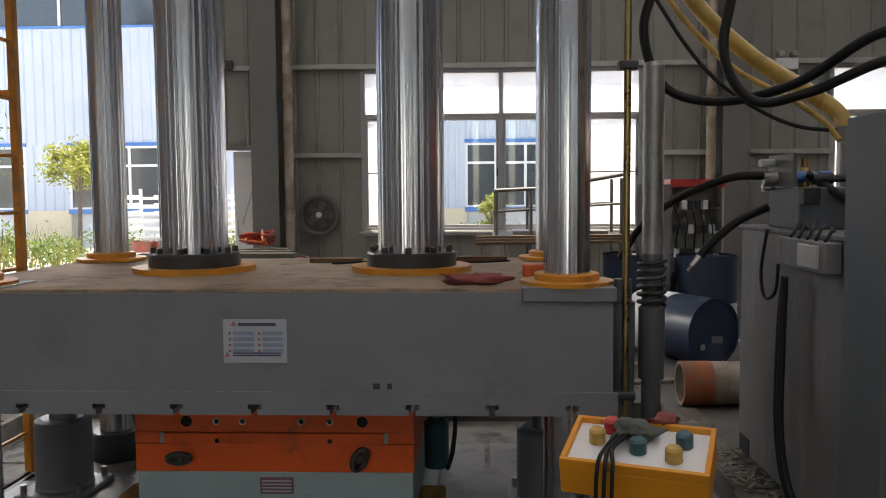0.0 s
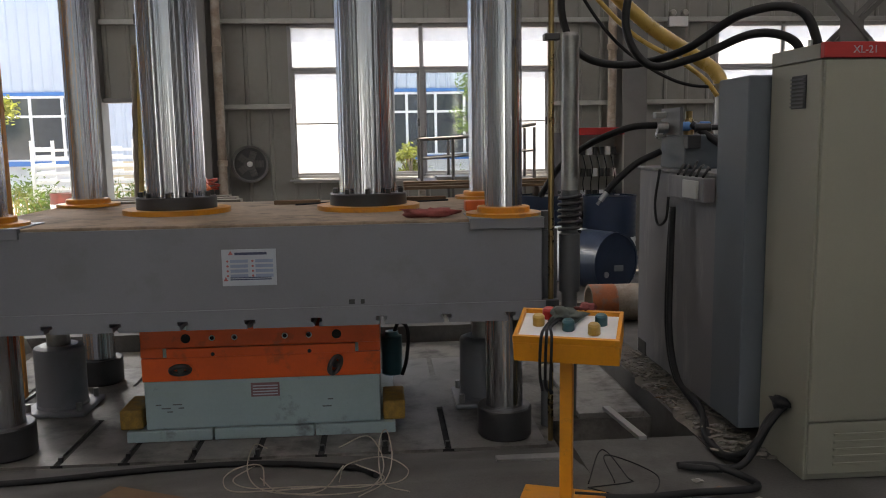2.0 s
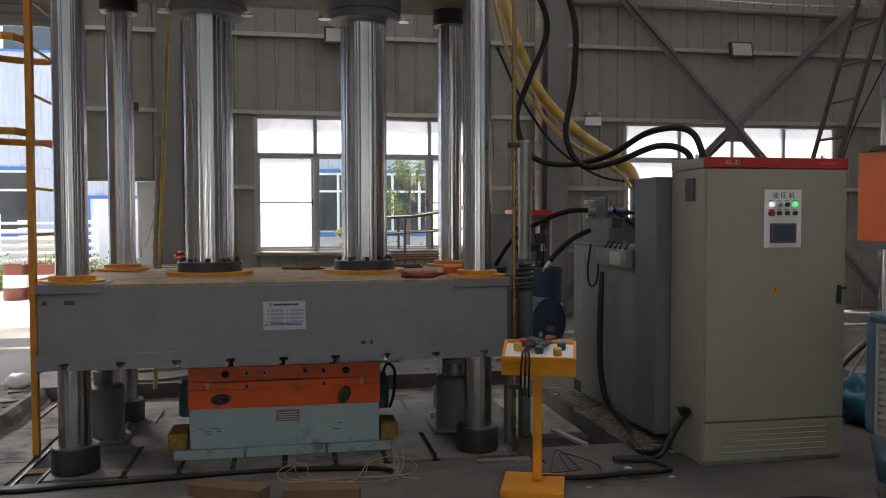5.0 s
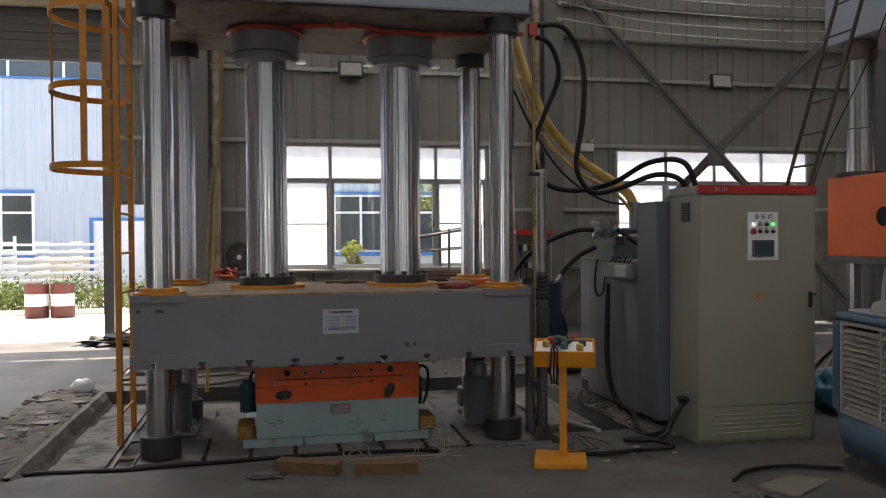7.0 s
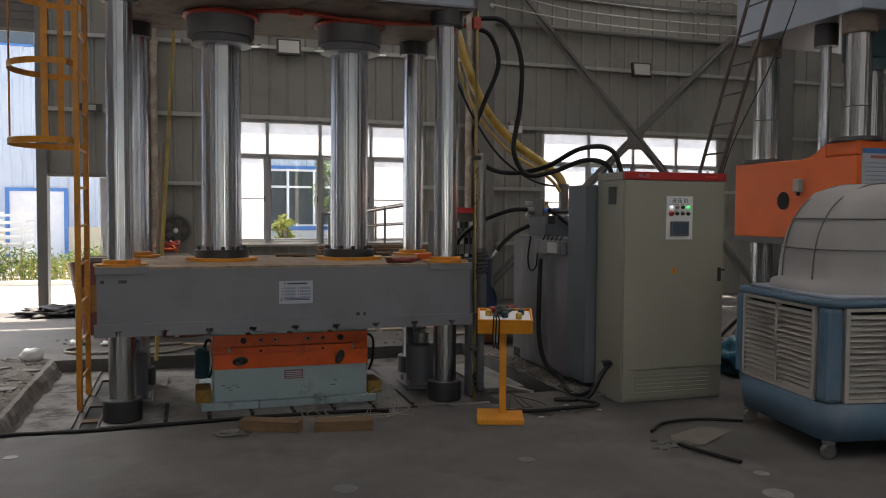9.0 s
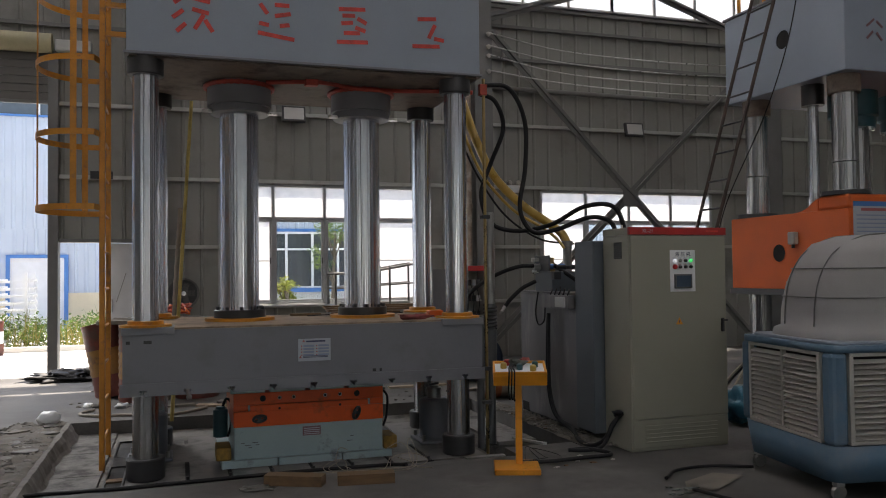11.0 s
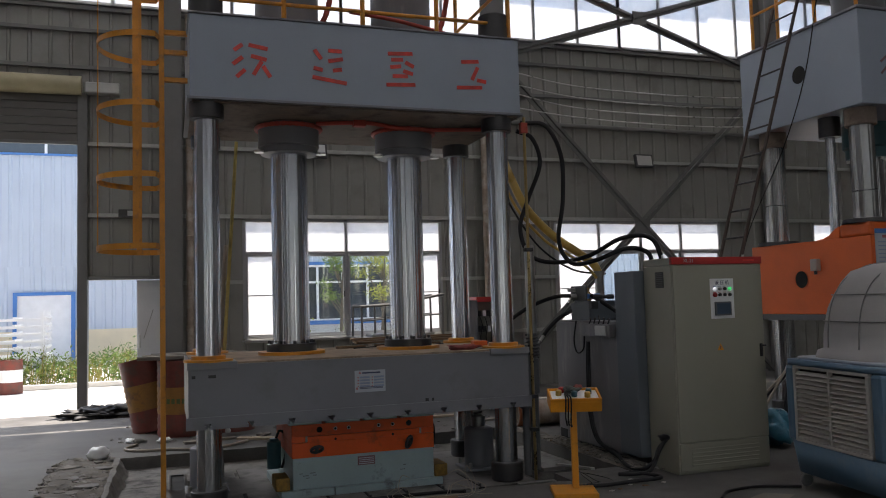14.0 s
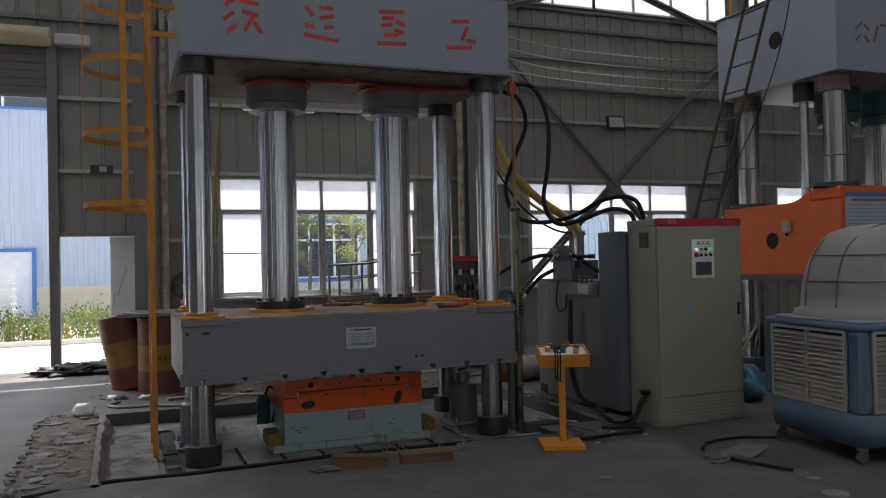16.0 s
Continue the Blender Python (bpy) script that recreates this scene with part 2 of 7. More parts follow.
M = {
    "concrete": material("concrete_floor", (0.115, 0.111, 0.105), 0.7, var=0.5, scale=1.4, fine=90, bump=0.008, dirt=(0.075, 0.071, 0.065), dirt_amount=0.5, dirt_scale=1.3, spec=0.3),
    "yard": material("concrete_yard", (0.6, 0.59, 0.56), 0.8, var=0.12, scale=0.5, fine=20, bump=0.004),
    "pitconc": material("pit_concrete", (0.2, 0.19, 0.175), 0.75, var=0.4, scale=3, fine=50, bump=0.012, dirt=(0.05, 0.047, 0.043), dirt_amount=0.6, dirt_scale=3),
    "ledge": material("pale_chipped_ledge", (0.19, 0.178, 0.162), 0.85, var=0.4, scale=6, fine=60, bump=0.01, dirt=(0.12, 0.11, 0.1), dirt_amount=0.4, dirt_scale=6),
    "rubble": material("broken_concrete", (0.2, 0.185, 0.165), 0.9, var=0.35, scale=8, fine=60, bump=0.02, rand=0.3),
    "soil": material("soil", (0.13, 0.115, 0.095), 0.95, var=0.35, scale=10, fine=80, bump=0.02),
    "baseiron": material("oily_cast_iron", (0.17, 0.162, 0.152), 0.5, metal=0.15, var=0.4, scale=5, fine=60, bump=0.005, dirt=(0.06, 0.057, 0.054), dirt_amount=0.45, dirt_scale=4),
    "wallpanel": material("wall_sheet_metal", (0.25, 0.25, 0.23), 0.5, var=0.06, scale=1.2, fine=25, bump=0.002, dirt=(0.19, 0.185, 0.17), dirt_amount=0.3, dirt_scale=1.0),
    "steelgrey": material("painted_steel_column", (0.16, 0.16, 0.155), 0.5, var=0.12, scale=3, fine=40, bump=0.002),
    "decksteel": material("scuffed_deck_steel", (0.3, 0.29, 0.27), 0.5, metal=0.2, var=0.3, scale=4, fine=50, bump=0.002, dirt=(0.13, 0.12, 0.11), dirt_amount=0.5, dirt_scale=5),
    "girt": material("galvanised_girt", (0.42, 0.42, 0.4), 0.45, metal=0.4, var=0.15, scale=6, bump=0.001),
    "rustpipe": material("rusty_pipe", (0.3, 0.24, 0.19), 0.75, var=0.35, scale=5, fine=50, bump=0.004, dirt=(0.42, 0.38, 0.33), dirt_amount=0.5, dirt_scale=5),
    "pressgrey": material("grey_machine_paint", (0.186, 0.191, 0.213), 0.45, var=0.07, scale=2.2, fine=90, bump=0.0015, dirt=(0.16, 0.165, 0.175), dirt_amount=0.25, dirt_scale=3),
    "beamgrey": material("blue_grey_paint", (0.27, 0.315, 0.375), 0.42, var=0.06, scale=2, fine=80, bump=0.0015),
    "darkgrey": material("dark_grey_paint", (0.1, 0.105, 0.11), 0.45, var=0.12, scale=5, fine=80, bump=0.0015),
    "chrome": chrome_material("hard_chrome", (0.66, 0.675, 0.73), 0.13),
    "darkchrome": chrome_material("darker_chrome", (0.46, 0.46, 0.47), 0.17),
    "castiron": material("black_cast_iron", (0.035, 0.035, 0.037), 0.4, var=0.25, scale=6, fine=80, bump=0.002),
    "rawwood": material("dusty_slab_top", (0.33, 0.24, 0.17), 0.85, var=0.3, scale=4, fine=50, bump=0.004, dirt=(0.16, 0.12, 0.09), dirt_amount=0.4, dirt_scale=5),
    "rustplate": material("rusty_steel_plate", (0.19, 0.15, 0.12), 0.75, metal=0.0, var=0.4, scale=3, fine=40, bump=0.003, dirt=(0.08, 0.06, 0.05), dirt_amount=0.5, dirt_scale=3),
    "bamboo": material("pale_yellow_pole", (0.5, 0.38, 0.12), 0.6, var=0.25, scale=9, fine=60, bump=0.002),
    "yellowpaint": material("orange_yellow_paint", (0.72, 0.28, 0.015), 0.45, var=0.12, scale=5, fine=60, bump=0.002, dirt=(0.3, 0.16, 0.04), dirt_amount=0.15, dirt_scale=9),
    "ladderpaint": material("ladder_orange_paint", (0.58, 0.23, 0.02), 0.45, var=0.2, scale=5, fine=60, bump=0.002, dirt=(0.3, 0.15, 0.06), dirt_amount=0.25, dirt_scale=9),
    "orange": material("orange_enamel", (0.78, 0.105, 0.012), 0.42, var=0.1, scale=4, fine=60, bump=0.002, dirt=(0.42, 0.08, 0.02), dirt_amount=0.2, dirt_scale=6),
    "pressorange": material("press_orange", (0.72, 0.13, 0.025), 0.45, var=0.1, scale=3, fine=60, bump=0.002),
    "greenblue": material("pale_grey_green_enamel", (0.3, 0.39, 0.4), 0.45, var=0.08, scale=4, fine=70, bump=0.002, dirt=(0.12, 0.13, 0.13), dirt_amount=0.12, dirt_scale=5),
    "platen": material("oily_black_platen", (0.03, 0.03, 0.03), 0.25, metal=0.4, var=0.4, scale=5, fine=50, bump=0.002, dirt=(0.2, 0.195, 0.185), dirt_amount=0.35, dirt_scale=5, stretch=(0.6, 2.5, 1)),
    # near-black colour in place of the shade inside holes, slots and gaps
    "hole": material("painted_hole_shade", (0.012, 0.012, 0.012), 0.8, bump=0.0),
    "iron": material("bare_iron", (0.3, 0.3, 0.29), 0.4, metal=0.8, var=0.25, scale=8, bump=0.001),
    "zinc": material("zinc_bolt", (0.6, 0.6, 0.58), 0.3, metal=1.0, var=0.15, scale=10, bump=0.0),
    "brass": material("brass_rod", (0.36, 0.26, 0.12), 0.3, metal=1.0, var=0.2, scale=8, bump=0.0),
    "rubber": material("black_rubber", (0.013, 0.013, 0.014), 0.55, var=0.25, scale=8, fine=120, bump=0.001, spec=0.3),
    "yellowhose": material("yellow_spiral_hose", (0.46, 0.3, 0.07), 0.3, var=0.25, scale=6, fine=60, bump=0.001),
    "redhose": material("red_sleeve", (0.4, 0.05, 0.03), 0.5, var=0.25, scale=9, fine=80, bump=0.003),
    "cabinet": material("cream_cabinet_paint", (0.305, 0.3, 0.243), 0.4, var=0.05, scale=2, fine=120, bump=0.0008),
    "red": material("red_strip", (0.45, 0.025, 0.025), 0.4, var=0.06, scale=5, bump=0.0),
    "white": material("white_paint", (0.78, 0.79, 0.8), 0.5, var=0.06, scale=4, fine=60, bump=0.001),
    "plate": material("printed_white_plate", (0.42, 0.45, 0.5), 0.4, var=0.05, scale=10, bump=0.0),
    "ink": material("dark_ink", (0.05, 0.06, 0.12), 0.5, bump=0.0),
    "inkred": material("red_ink", (0.42, 0.12, 0.12), 0.5, bump=0.0),
    "inkblue": material("blue_ink", (0.25, 0.3, 0.42), 0.5, bump=0.0),
    "paintred": material("red_brushed_paint", (0.62, 0.06, 0.045), 0.5, var=0.3, scale=14, fine=80, bump=0.0),
    "oxide": material("nameplate_oxide", (0.2, 0.1, 0.11), 0.4, var=0.2, scale=30, bump=0.0),
    "tank": material("tank_grey_paint", (0.155, 0.15, 0.158), 0.5, var=0.12, scale=3, fine=60, bump=0.002, stretch=(1.5, 1.5, 0.35), dirt=(0.26, 0.25, 0.24), dirt_amount=0.3, dirt_scale=3),
    "tankblue": material("tank_blue_grey", (0.11, 0.13, 0.148), 0.5, var=0.1, scale=3, fine=60, bump=0.002, stretch=(1, 1, 0.4)),
    "coolblue": material("blue_plastic", (0.085, 0.16, 0.235), 0.45, var=0.1, scale=3, fine=80, bump=0.001, dirt=(0.14, 0.19, 0.24), dirt_amount=0.3, dirt_scale=3),
    "coolwhite": material("aged_white_plastic", (0.4, 0.38, 0.345), 0.5, var=0.06, scale=4, fine=80, bump=0.001),
    "ductwhite": material("grey_white_fabric_duct", (0.31, 0.3, 0.295), 0.65, var=0.12, scale=3, fine=120, bump=0.002),
    "drumblue": material("drum_blue_enamel", (0.02, 0.035, 0.07), 0.35, var=0.2, scale=6, bump=0.001),
    "drumred": material("drum_red_enamel", (0.17, 0.035, 0.025), 0.5, var=0.3, scale=6, bump=0.003, dirt=(0.1, 0.055, 0.04), dirt_amount=0.5, dirt_scale=5),
    "drumorange": material("worn_orange_band", (0.36, 0.1, 0.03), 0.6, var=0.3, scale=6, bump=0.002, dirt=(0.2, 0.13, 0.1), dirt_amount=0.4, dirt_scale=7),
    "drumprint": material("faded_green_print", (0.09, 0.12, 0.04), 0.6, var=0.3, scale=20, bump=0.0),
    "drumyellow": material("drum_yellow_band", (0.3, 0.14, 0.025), 0.5, var=0.25, scale=6, bump=0.001, dirt=(0.14, 0.07, 0.035), dirt_amount=0.4, dirt_scale=6),
    "motorteal": material("motor_teal", (0.03, 0.1, 0.12), 0.4, var=0.15, scale=9, bump=0.001),
    "wood": material("raw_timber", (0.15, 0.09, 0.047), 0.8, var=0.3, scale=5, fine=40, bump=0.004, stretch=(0.6, 6, 6)),
    "cardwhite": material("dusty_pale_card", (0.22, 0.21, 0.195), 0.8, var=0.3, scale=14, bump=0.002),
    "paletimber": material("pale_scrap_timber", (0.36, 0.29, 0.21), 0.8, var=0.3, scale=5, fine=40, bump=0.004, stretch=(0.6, 6, 6)),
    "paper": material("grey_cardboard", (0.2, 0.18, 0.15), 0.85, var=0.2, scale=6, bump=0.003),
    "cloth": material("soiled_rag", (0.1, 0.11, 0.1), 0.9, var=0.4, scale=12, fine=80, bump=0.01),
    "clothred": material("red_rag", (0.27, 0.07, 0.065), 0.9, var=0.4, scale=12, fine=80, bump=0.01),
    "leaf": leaf_material("green_leaves", (0.085, 0.125, 0.045)),
    "leafy": leaf_material("yellow_green_leaves", (0.2, 0.21, 0.06)),
    "drygrass": leaf_material("dry_grass", (0.17, 0.15, 0.06)),
    "ladderrust": material("dark_rusted_tube", (0.055, 0.036, 0.03), 0.6, var=0.35, scale=9, bump=0.001),
    "bark": material("bark", (0.12, 0.1, 0.08), 0.9, var=0.3, scale=10, bump=0.01),
    "bldg": material("pale_blue_cladding", (0.48, 0.545, 0.63), 0.5, var=0.04, scale=0.8, bump=0.0),
    "bldgblue": material("blue_trim", (0.06, 0.2, 0.5), 0.4, var=0.05, scale=2, bump=0.0),
    "beige": material("beige_plinth", (0.7, 0.6, 0.42), 0.8, var=0.08, scale=2, bump=0.001),
    "darkglass": material("dark_window_glass", (0.05, 0.06, 0.07), 0.08, var=0.1, bump=0.0, spec=0.8),
    "shutter": material("roller_shutter_slats", (0.12, 0.115, 0.105), 0.5, var=0.1, scale=2, bump=0.001),
    "shutterbox": material("shutter_drum_cover", (0.4, 0.36, 0.22), 0.5, var=0.15, scale=3, bump=0.001),
    "frame": material("window_frame_white", (0.34, 0.345, 0.35), 0.45, var=0.05, scale=4, bump=0.0),
    "roof": material("roof_sheet", (0.3, 0.3, 0.29), 0.5, var=0.08, scale=1, bump=0.001),
    "green": glowing("green_lamp", (0.05, 0.7, 0.2), 0.3),
    "lampwhite": glowing("white_lamp", (0.8, 0.85, 0.95), 0.2),
    "screen": material("touch_screen", (0.06, 0.09, 0.13), 0.12, var=0.1, bump=0.0),
    "glass": pane_material("clear_pane", 0.94, (0.93, 0.96, 0.96)),
    "frost": pane_material("frosted_pane", 0.92, (0.64, 0.65, 0.66), True),
    "skysheet": pane_material("milky_roof_sheet", 0.92, (0.6, 0.61, 0.62), True, False),
    "lampglass": material("floodlight_glass", (0.5, 0.5, 0.48), 0.15, var=0.05, bump=0.0),
    "ginger": material("yellow_mesh_bag", (0.24, 0.14, 0.025), 0.7, var=0.4, scale=30, fine=120, bump=0.004),
    "bluefilm": material("blue_plastic_film", (0.035, 0.17, 0.25), 0.3, var=0.3, scale=8, bump=0.01),
    "string": material("pale_cable", (0.3, 0.26, 0.21), 0.6, var=0.15, bump=0.0),
}


# ---- geometry ----
ORIGIN = {}


def thing(name, at=(0, 0, 0), turn=0.0, local=False, label="", category="", group="", kind=""):
    """An Empty at a thing's base. Its parts are given in world metres, or about the base where local."""
    ob = new(name)
    ob.empty_display_size = 0.1
    ob.matrix_basis = pose(*at, 0, 0, turn)
    ORIGIN[ob.name] = Vector((0, 0, 0)) if local else Vector(at)
    return tagged(ob, label, category, group, kind)


def part(name, bm, mat, parent=None, label="", kind="", category=""):
    me = bpy.data.meshes.new(name)
    ob = new(name, me)
    if parent is not None:
        o = ORIGIN[parent.name]
        bmesh.ops.translate(bm, vec=-o, verts=bm.verts)
        ORIGIN[ob.name] = o
        ob.parent = parent
    else:
        ORIGIN[ob.name] = Vector((0, 0, 0))
    bm.normal_update()
    bm.to_mesh(me)
    bm.free()
    me.materials.append(M[mat])
    return tagged(ob, label, category, "", kind)


def box(x0, x1, y0, y1, z0, z1, bevel=0.0, bm=None, m=None):
    bm = bm or bmesh.new()
    t = bmesh.new()
    bmesh.ops.create_cube(t, size=1.0)
    for v in t.verts:
        v.co = Vector((x0 + (v.co.x + 0.5) * (x1 - x0), y0 + (v.co.y + 0.5) * (y1 - y0), z0 + (v.co.z + 0.5) * (z1 - z0)))
    if bevel:
        bmesh.ops.bevel(t, geom=t.edges[:], offset=bevel, segments=2, affect="EDGES", profile=0.5)
    return join(bm, t, m)


def join(bm, t, m=None):
    if m is not None:
        bmesh.ops.transform(t, matrix=m, verts=t.verts)
    vs = {}
    for v in t.verts:
        vs[v] = bm.verts.new(v.co)
    for f in t.faces:
        try:
            nf = bm.faces.new([vs[v] for v in f.verts])
            nf.smooth = f.smooth
        except ValueError:
            pass
    t.free()
    return bm


def lathe(profile, at=(0, 0, 0), axis=(0, 0, 1), seg=32, bm=None, sharp=True):
    """Turns rows of (radius, height) round an axis, with crisp edges between the bands."""
    bm = bm or bmesh.new()
    q = Vector((0, 0, 1)).rotation_difference(Vector(axis).normalized()).to_matrix()
    at = Vector(at)

    def ring(r, h):
        if r < 1e-6:
            return [bm.verts.new(at + q @ Vector((0, 0, h)))]
        return [bm.verts.new(at + q @ Vector((r * math.cos(2 * math.pi * i / seg), r * math.sin(2 * math.pi * i / seg), h))) for i in range(seg)]
    rings = [ring(r, hh) for r, hh in profile]
    for (r0, h0), (r1, h1), a, b in zip(profile, profile[1:], rings, rings[1:]):
        for i in range(seg):
            j = (i + 1) % seg
            u = []
            for v in (a[i % len(a)], a[j % len(a)], b[j % len(b)], b[i % len(b)]):
                if v not in u:
                    u.append(v)
            if len(u) > 2:
                f = bm.faces.new(u)
                f.smooth = abs(h1 - h0) > 1e-6
    if sharp:
        for a in rings[1:-1]:
            for i in range(len(a)):
                e = bm.edges.get((a[i], a[(i + 1) % len(a)])) if len(a) > 1 else None
                if e:
                    e.smooth = False
    return bm


def rod(p0, p1, r, seg=16, bm=None):
    p0, p1 = Vector(p0), Vector(p1)
    n = (p1 - p0).length
    return lathe([(0, 0), (r, 0), (r, n), (0, n)], p0, p1 - p0, seg, bm)


def smooth_path(points, steps=10):
    """Catmull-Rom through the points."""
    P = [Vector(p) for p in points]
    P = [2 * P[0] - P[1]] + P + [2 * P[-1] - P[-2]]
    out = []
    for a, b, c, d in zip(P, P[1:], P[2:], P[3:]):
        for k in range(steps):
            t = k / steps
            out.append(0.5 * ((2 * b) + (c - a) * t + (2 * a - 5 * b + 4 * c - d) * t * t + (3 * b - a - 3 * c + d) * t ** 3))
    return out + [P[-2]]


def hose(points, r, seg=10, steps=10, bm=None, ribs=0.0):
    bm = bm or bmesh.new()
    pts = smooth_path(points, steps)
    rings, side = [], None
    for i, p in enumerate(pts):
        d = (pts[min(i + 1, len(pts) - 1)] - pts[max(i - 1, 0)]).normalized()
        side = (side - d * side.dot(d)).normalized() if side else d.orthogonal().normalized()
        up = d.cross(side)
        rr = r * (1 + (ribs if i % 2 else -ribs))
        rings.append([bm.verts.new(p + rr * (side * math.cos(2 * math.pi * k / seg) + up * math.sin(2 * math.pi * k / seg))) for k in range(seg)])
    for a, b in zip(rings, rings[1:]):
        for k in range(seg):
            f = bm.faces.new((a[k], a[(k + 1) % seg], b[(k + 1) % seg], b[k]))
            f.smooth = True
    bm.faces.new(rings[0][::-1])
    bm.faces.new(rings[-1])
    return bm


def bar(p0, p1, w, h, bm=None, up=(0, 0, 1)):
    """A straight bar of rectangular section."""
    p0, p1 = Vector(p0), Vector(p1)
    d = (p1 - p0).normalized()
    s = d.cross(Vector(up))
    s = s.normalized() if s.length > 1e-4 else d.orthogonal().normalized()
    u = s.cross(d)
    m = Matrix((s, d, u)).transposed().to_4x4()
    m.translation = (p0 + p1) / 2
    n = (p1 - p0).length
    return box(-w / 2, w / 2, -n / 2, n / 2, -h / 2, h / 2, 0, bm, m)


def text_part(name, body, size, m, mat, parent, align="CENTER", depth=0.001):
    cu = bpy.data.curves.new(name, "FONT")
    cu.body, cu.size, cu.align_x, cu.align_y, cu.extrude = body, size, align, "CENTER", depth
    tmp = bpy.data.objects.new(name, cu)
    scene.collection.objects.link(tmp)
    me = bpy.data.meshes.new_from_object(tmp.evaluated_get(bpy.context.evaluated_depsgraph_get()))
    bpy.data.objects.remove(tmp)
    bm = bmesh.new()
    bm.from_mesh(me)
    bmesh.ops.transform(bm, matrix=m, verts=bm.verts)
    return part(name, bm, mat, parent)


FRONT = Matrix(((1, 0, 0, 0), (0, 0, -1, 0), (0, 1, 0, 0), (0, 0, 0, 1)))   # drawings on a face that looks to -y


def front_at(x, y, z):
    return Matrix.Translation((x, y, z)) @ FRONT


def lump(x, y, z, sx, sy, sz, seed, bm=None, sub=2, rough=0.35):
    """An uneven lump: rags, stones, bundles."""
    t = bmesh.new()
    bmesh.ops.create_icosphere(t, subdivisions=sub, radius=1.0)
    for v in t.verts:
        k = 1 + rough * noise.noise(v.co * 1.7 + Vector((seed * 7.1, seed, 0))) + rough * 0.6 * noise.noise(v.co * 4.1 + Vector((seed, 3, seed)))
        v.co = Vector((x + v.co.x * k * sx, y + v.co.y * k * sy, z + v.co.z * k * sz))
    for f in t.faces:
        f.smooth = sub > 1
    return join(bm or bmesh.new(), t)


# ---- the hall ----
WALL = 10.1
HX0, HX1, HY0 = -16.0, 17.0, -15.0
PX0, PX1, PY0, PY1 = -2.87, 1.5, 2.72, 5.75      # the sunken bay of the press


def sheet(name, x0, x1, z0, z1, y=WALL, parent=None, step=0.29, side=1):
    """Ribbed wall sheeting from x0 to x1, with a trapezoid rib every step."""
    bm = bmesh.new()
    xs = []
    k = math.floor(x0 / step)
    while k * step < x1 + step:
        c = k * step
        for dx, dy in ((-0.03, 0.0), (-0.015, -0.018), (0.015, -0.018), (0.03, 0.0)):
            if x0 < c + dx < x1:
                xs.append((c + dx, dy))
        k += 1
    xs = [(x0, 0.0)] + xs + [(x1, 0.0)]
    for back in (0, 1):
        low = [bm.verts.new((x, y + (0.06 if back else dy * side), z0)) for x, dy in xs]
        top = [bm.verts.new((x, y + (0.06 if back else dy * side), z1)) for x, dy in xs]
        for i in range(len(xs) - 1):
            bm.faces.new((low[i], low[i + 1], top[i + 1], top[i]) if not back else (low[i + 1], low[i], top[i], top[i + 1]))
    return part(name, bm, "wallpanel", parent)


floor = thing("floor", kind="structure", label="dusty grey concrete workshop floor", category="floor")
for a in ((HX0, HX1, HY0, PY0), (HX0, PX0, PY0, PY1), (PX1, HX1, PY0, PY1), (HX0, HX1, PY1, WALL + 0.06)):
    part("floor_slab", box(*a, -0.3, 0.0), "concrete", floor)
ground = part("ground", box(-60, 60, WALL + 0.06, 120, -0.3, -0.004), "yard", None, "sunlit pale concrete yard outside", "structure", "ground")
pit = thing("pit", kind="structure", label="sunken concrete bay under the press", category="pit")
part("pit_apron", box(0.861, PX1 - 0.001, PY0 + 0.001, 3.14, -0.5, -0.006), "concrete", pit)
for a in ((PX0, 0.86, PY0, PY1), (0.86, PX1, 3.79, PY1)):
    part("pit_floor", box(*a, -0.5, -0.135), "pitconc", pit)
bm = bmesh.new()
rows = []
for i in range(49):
    x = PX0 + 0.02 + (0.84 - PX0) * i / 48
    rows.append([bm.verts.new((x, PY0 + 0.001 + 0.66 * j / 12, -0.004 - 0.127 * (j / 12) ** 1.2 + (0.012 * noise.noise((x * 3, j * 0.4, 2)) if 0 < j < 12 else 0))) for j in range(13)])
for a, b in zip(rows, rows[1:]):
    for j in range(12):
        bm.faces.new((a[j], b[j], b[j + 1], a[j + 1])).smooth = True
part("sloped_screed", bm, "concrete", pit, "worn screed sloping down to the press bed")
# black floor stands in for the shade deep in the shaft
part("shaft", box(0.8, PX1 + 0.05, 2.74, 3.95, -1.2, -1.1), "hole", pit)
for a in ((0.8, PX1 + 0.05, 2.7, 2.74), (0.8, PX1 + 0.05, 3.9, 3.95), (0.78, 0.82, 2.7, 3.95), (PX1 + 0.02, PX1 + 0.06, 2.7, 3.95)):
    part("shaft_side", box(*a, -1.2, -0.5), "pitconc", pit)

W1 = (-1.18, 2.2, 1.03, 2.96)
W2 = (4.46, 8.1, 1.03, 2.96)
W3 = (10.45, 14.0, 1.03, 2.96)
CLER = (6.35, 7.75)
ROLLX0, ROLLX1, ROLLZ = -9.2, -3.62, 4.15
DOORX = (-3.5, -2.46)
wall = thing("wall_north", kind="structure", label="grey ribbed sheet metal wall with horizontal girts", category="wall")
sheet("wall_sheet", HX0, ROLLX0, 0, CLER[0], parent=wall)
sheet("wall_sheet", ROLLX0, ROLLX1, ROLLZ, CLER[0], parent=wall)
sheet("wall_sheet", ROLLX1, DOORX[1], 2.06, CLER[0], parent=wall)
sheet("wall_sheet", DOORX[1], W1[0], 0, CLER[0], parent=wall)
for a, b in ((W1, W2), (W2, W3)):
    sheet("wall_sheet", a[1], b[0], 0, CLER[0], parent=wall)
sheet("wall_sheet", W3[1], HX1, 0, CLER[0], parent=wall)
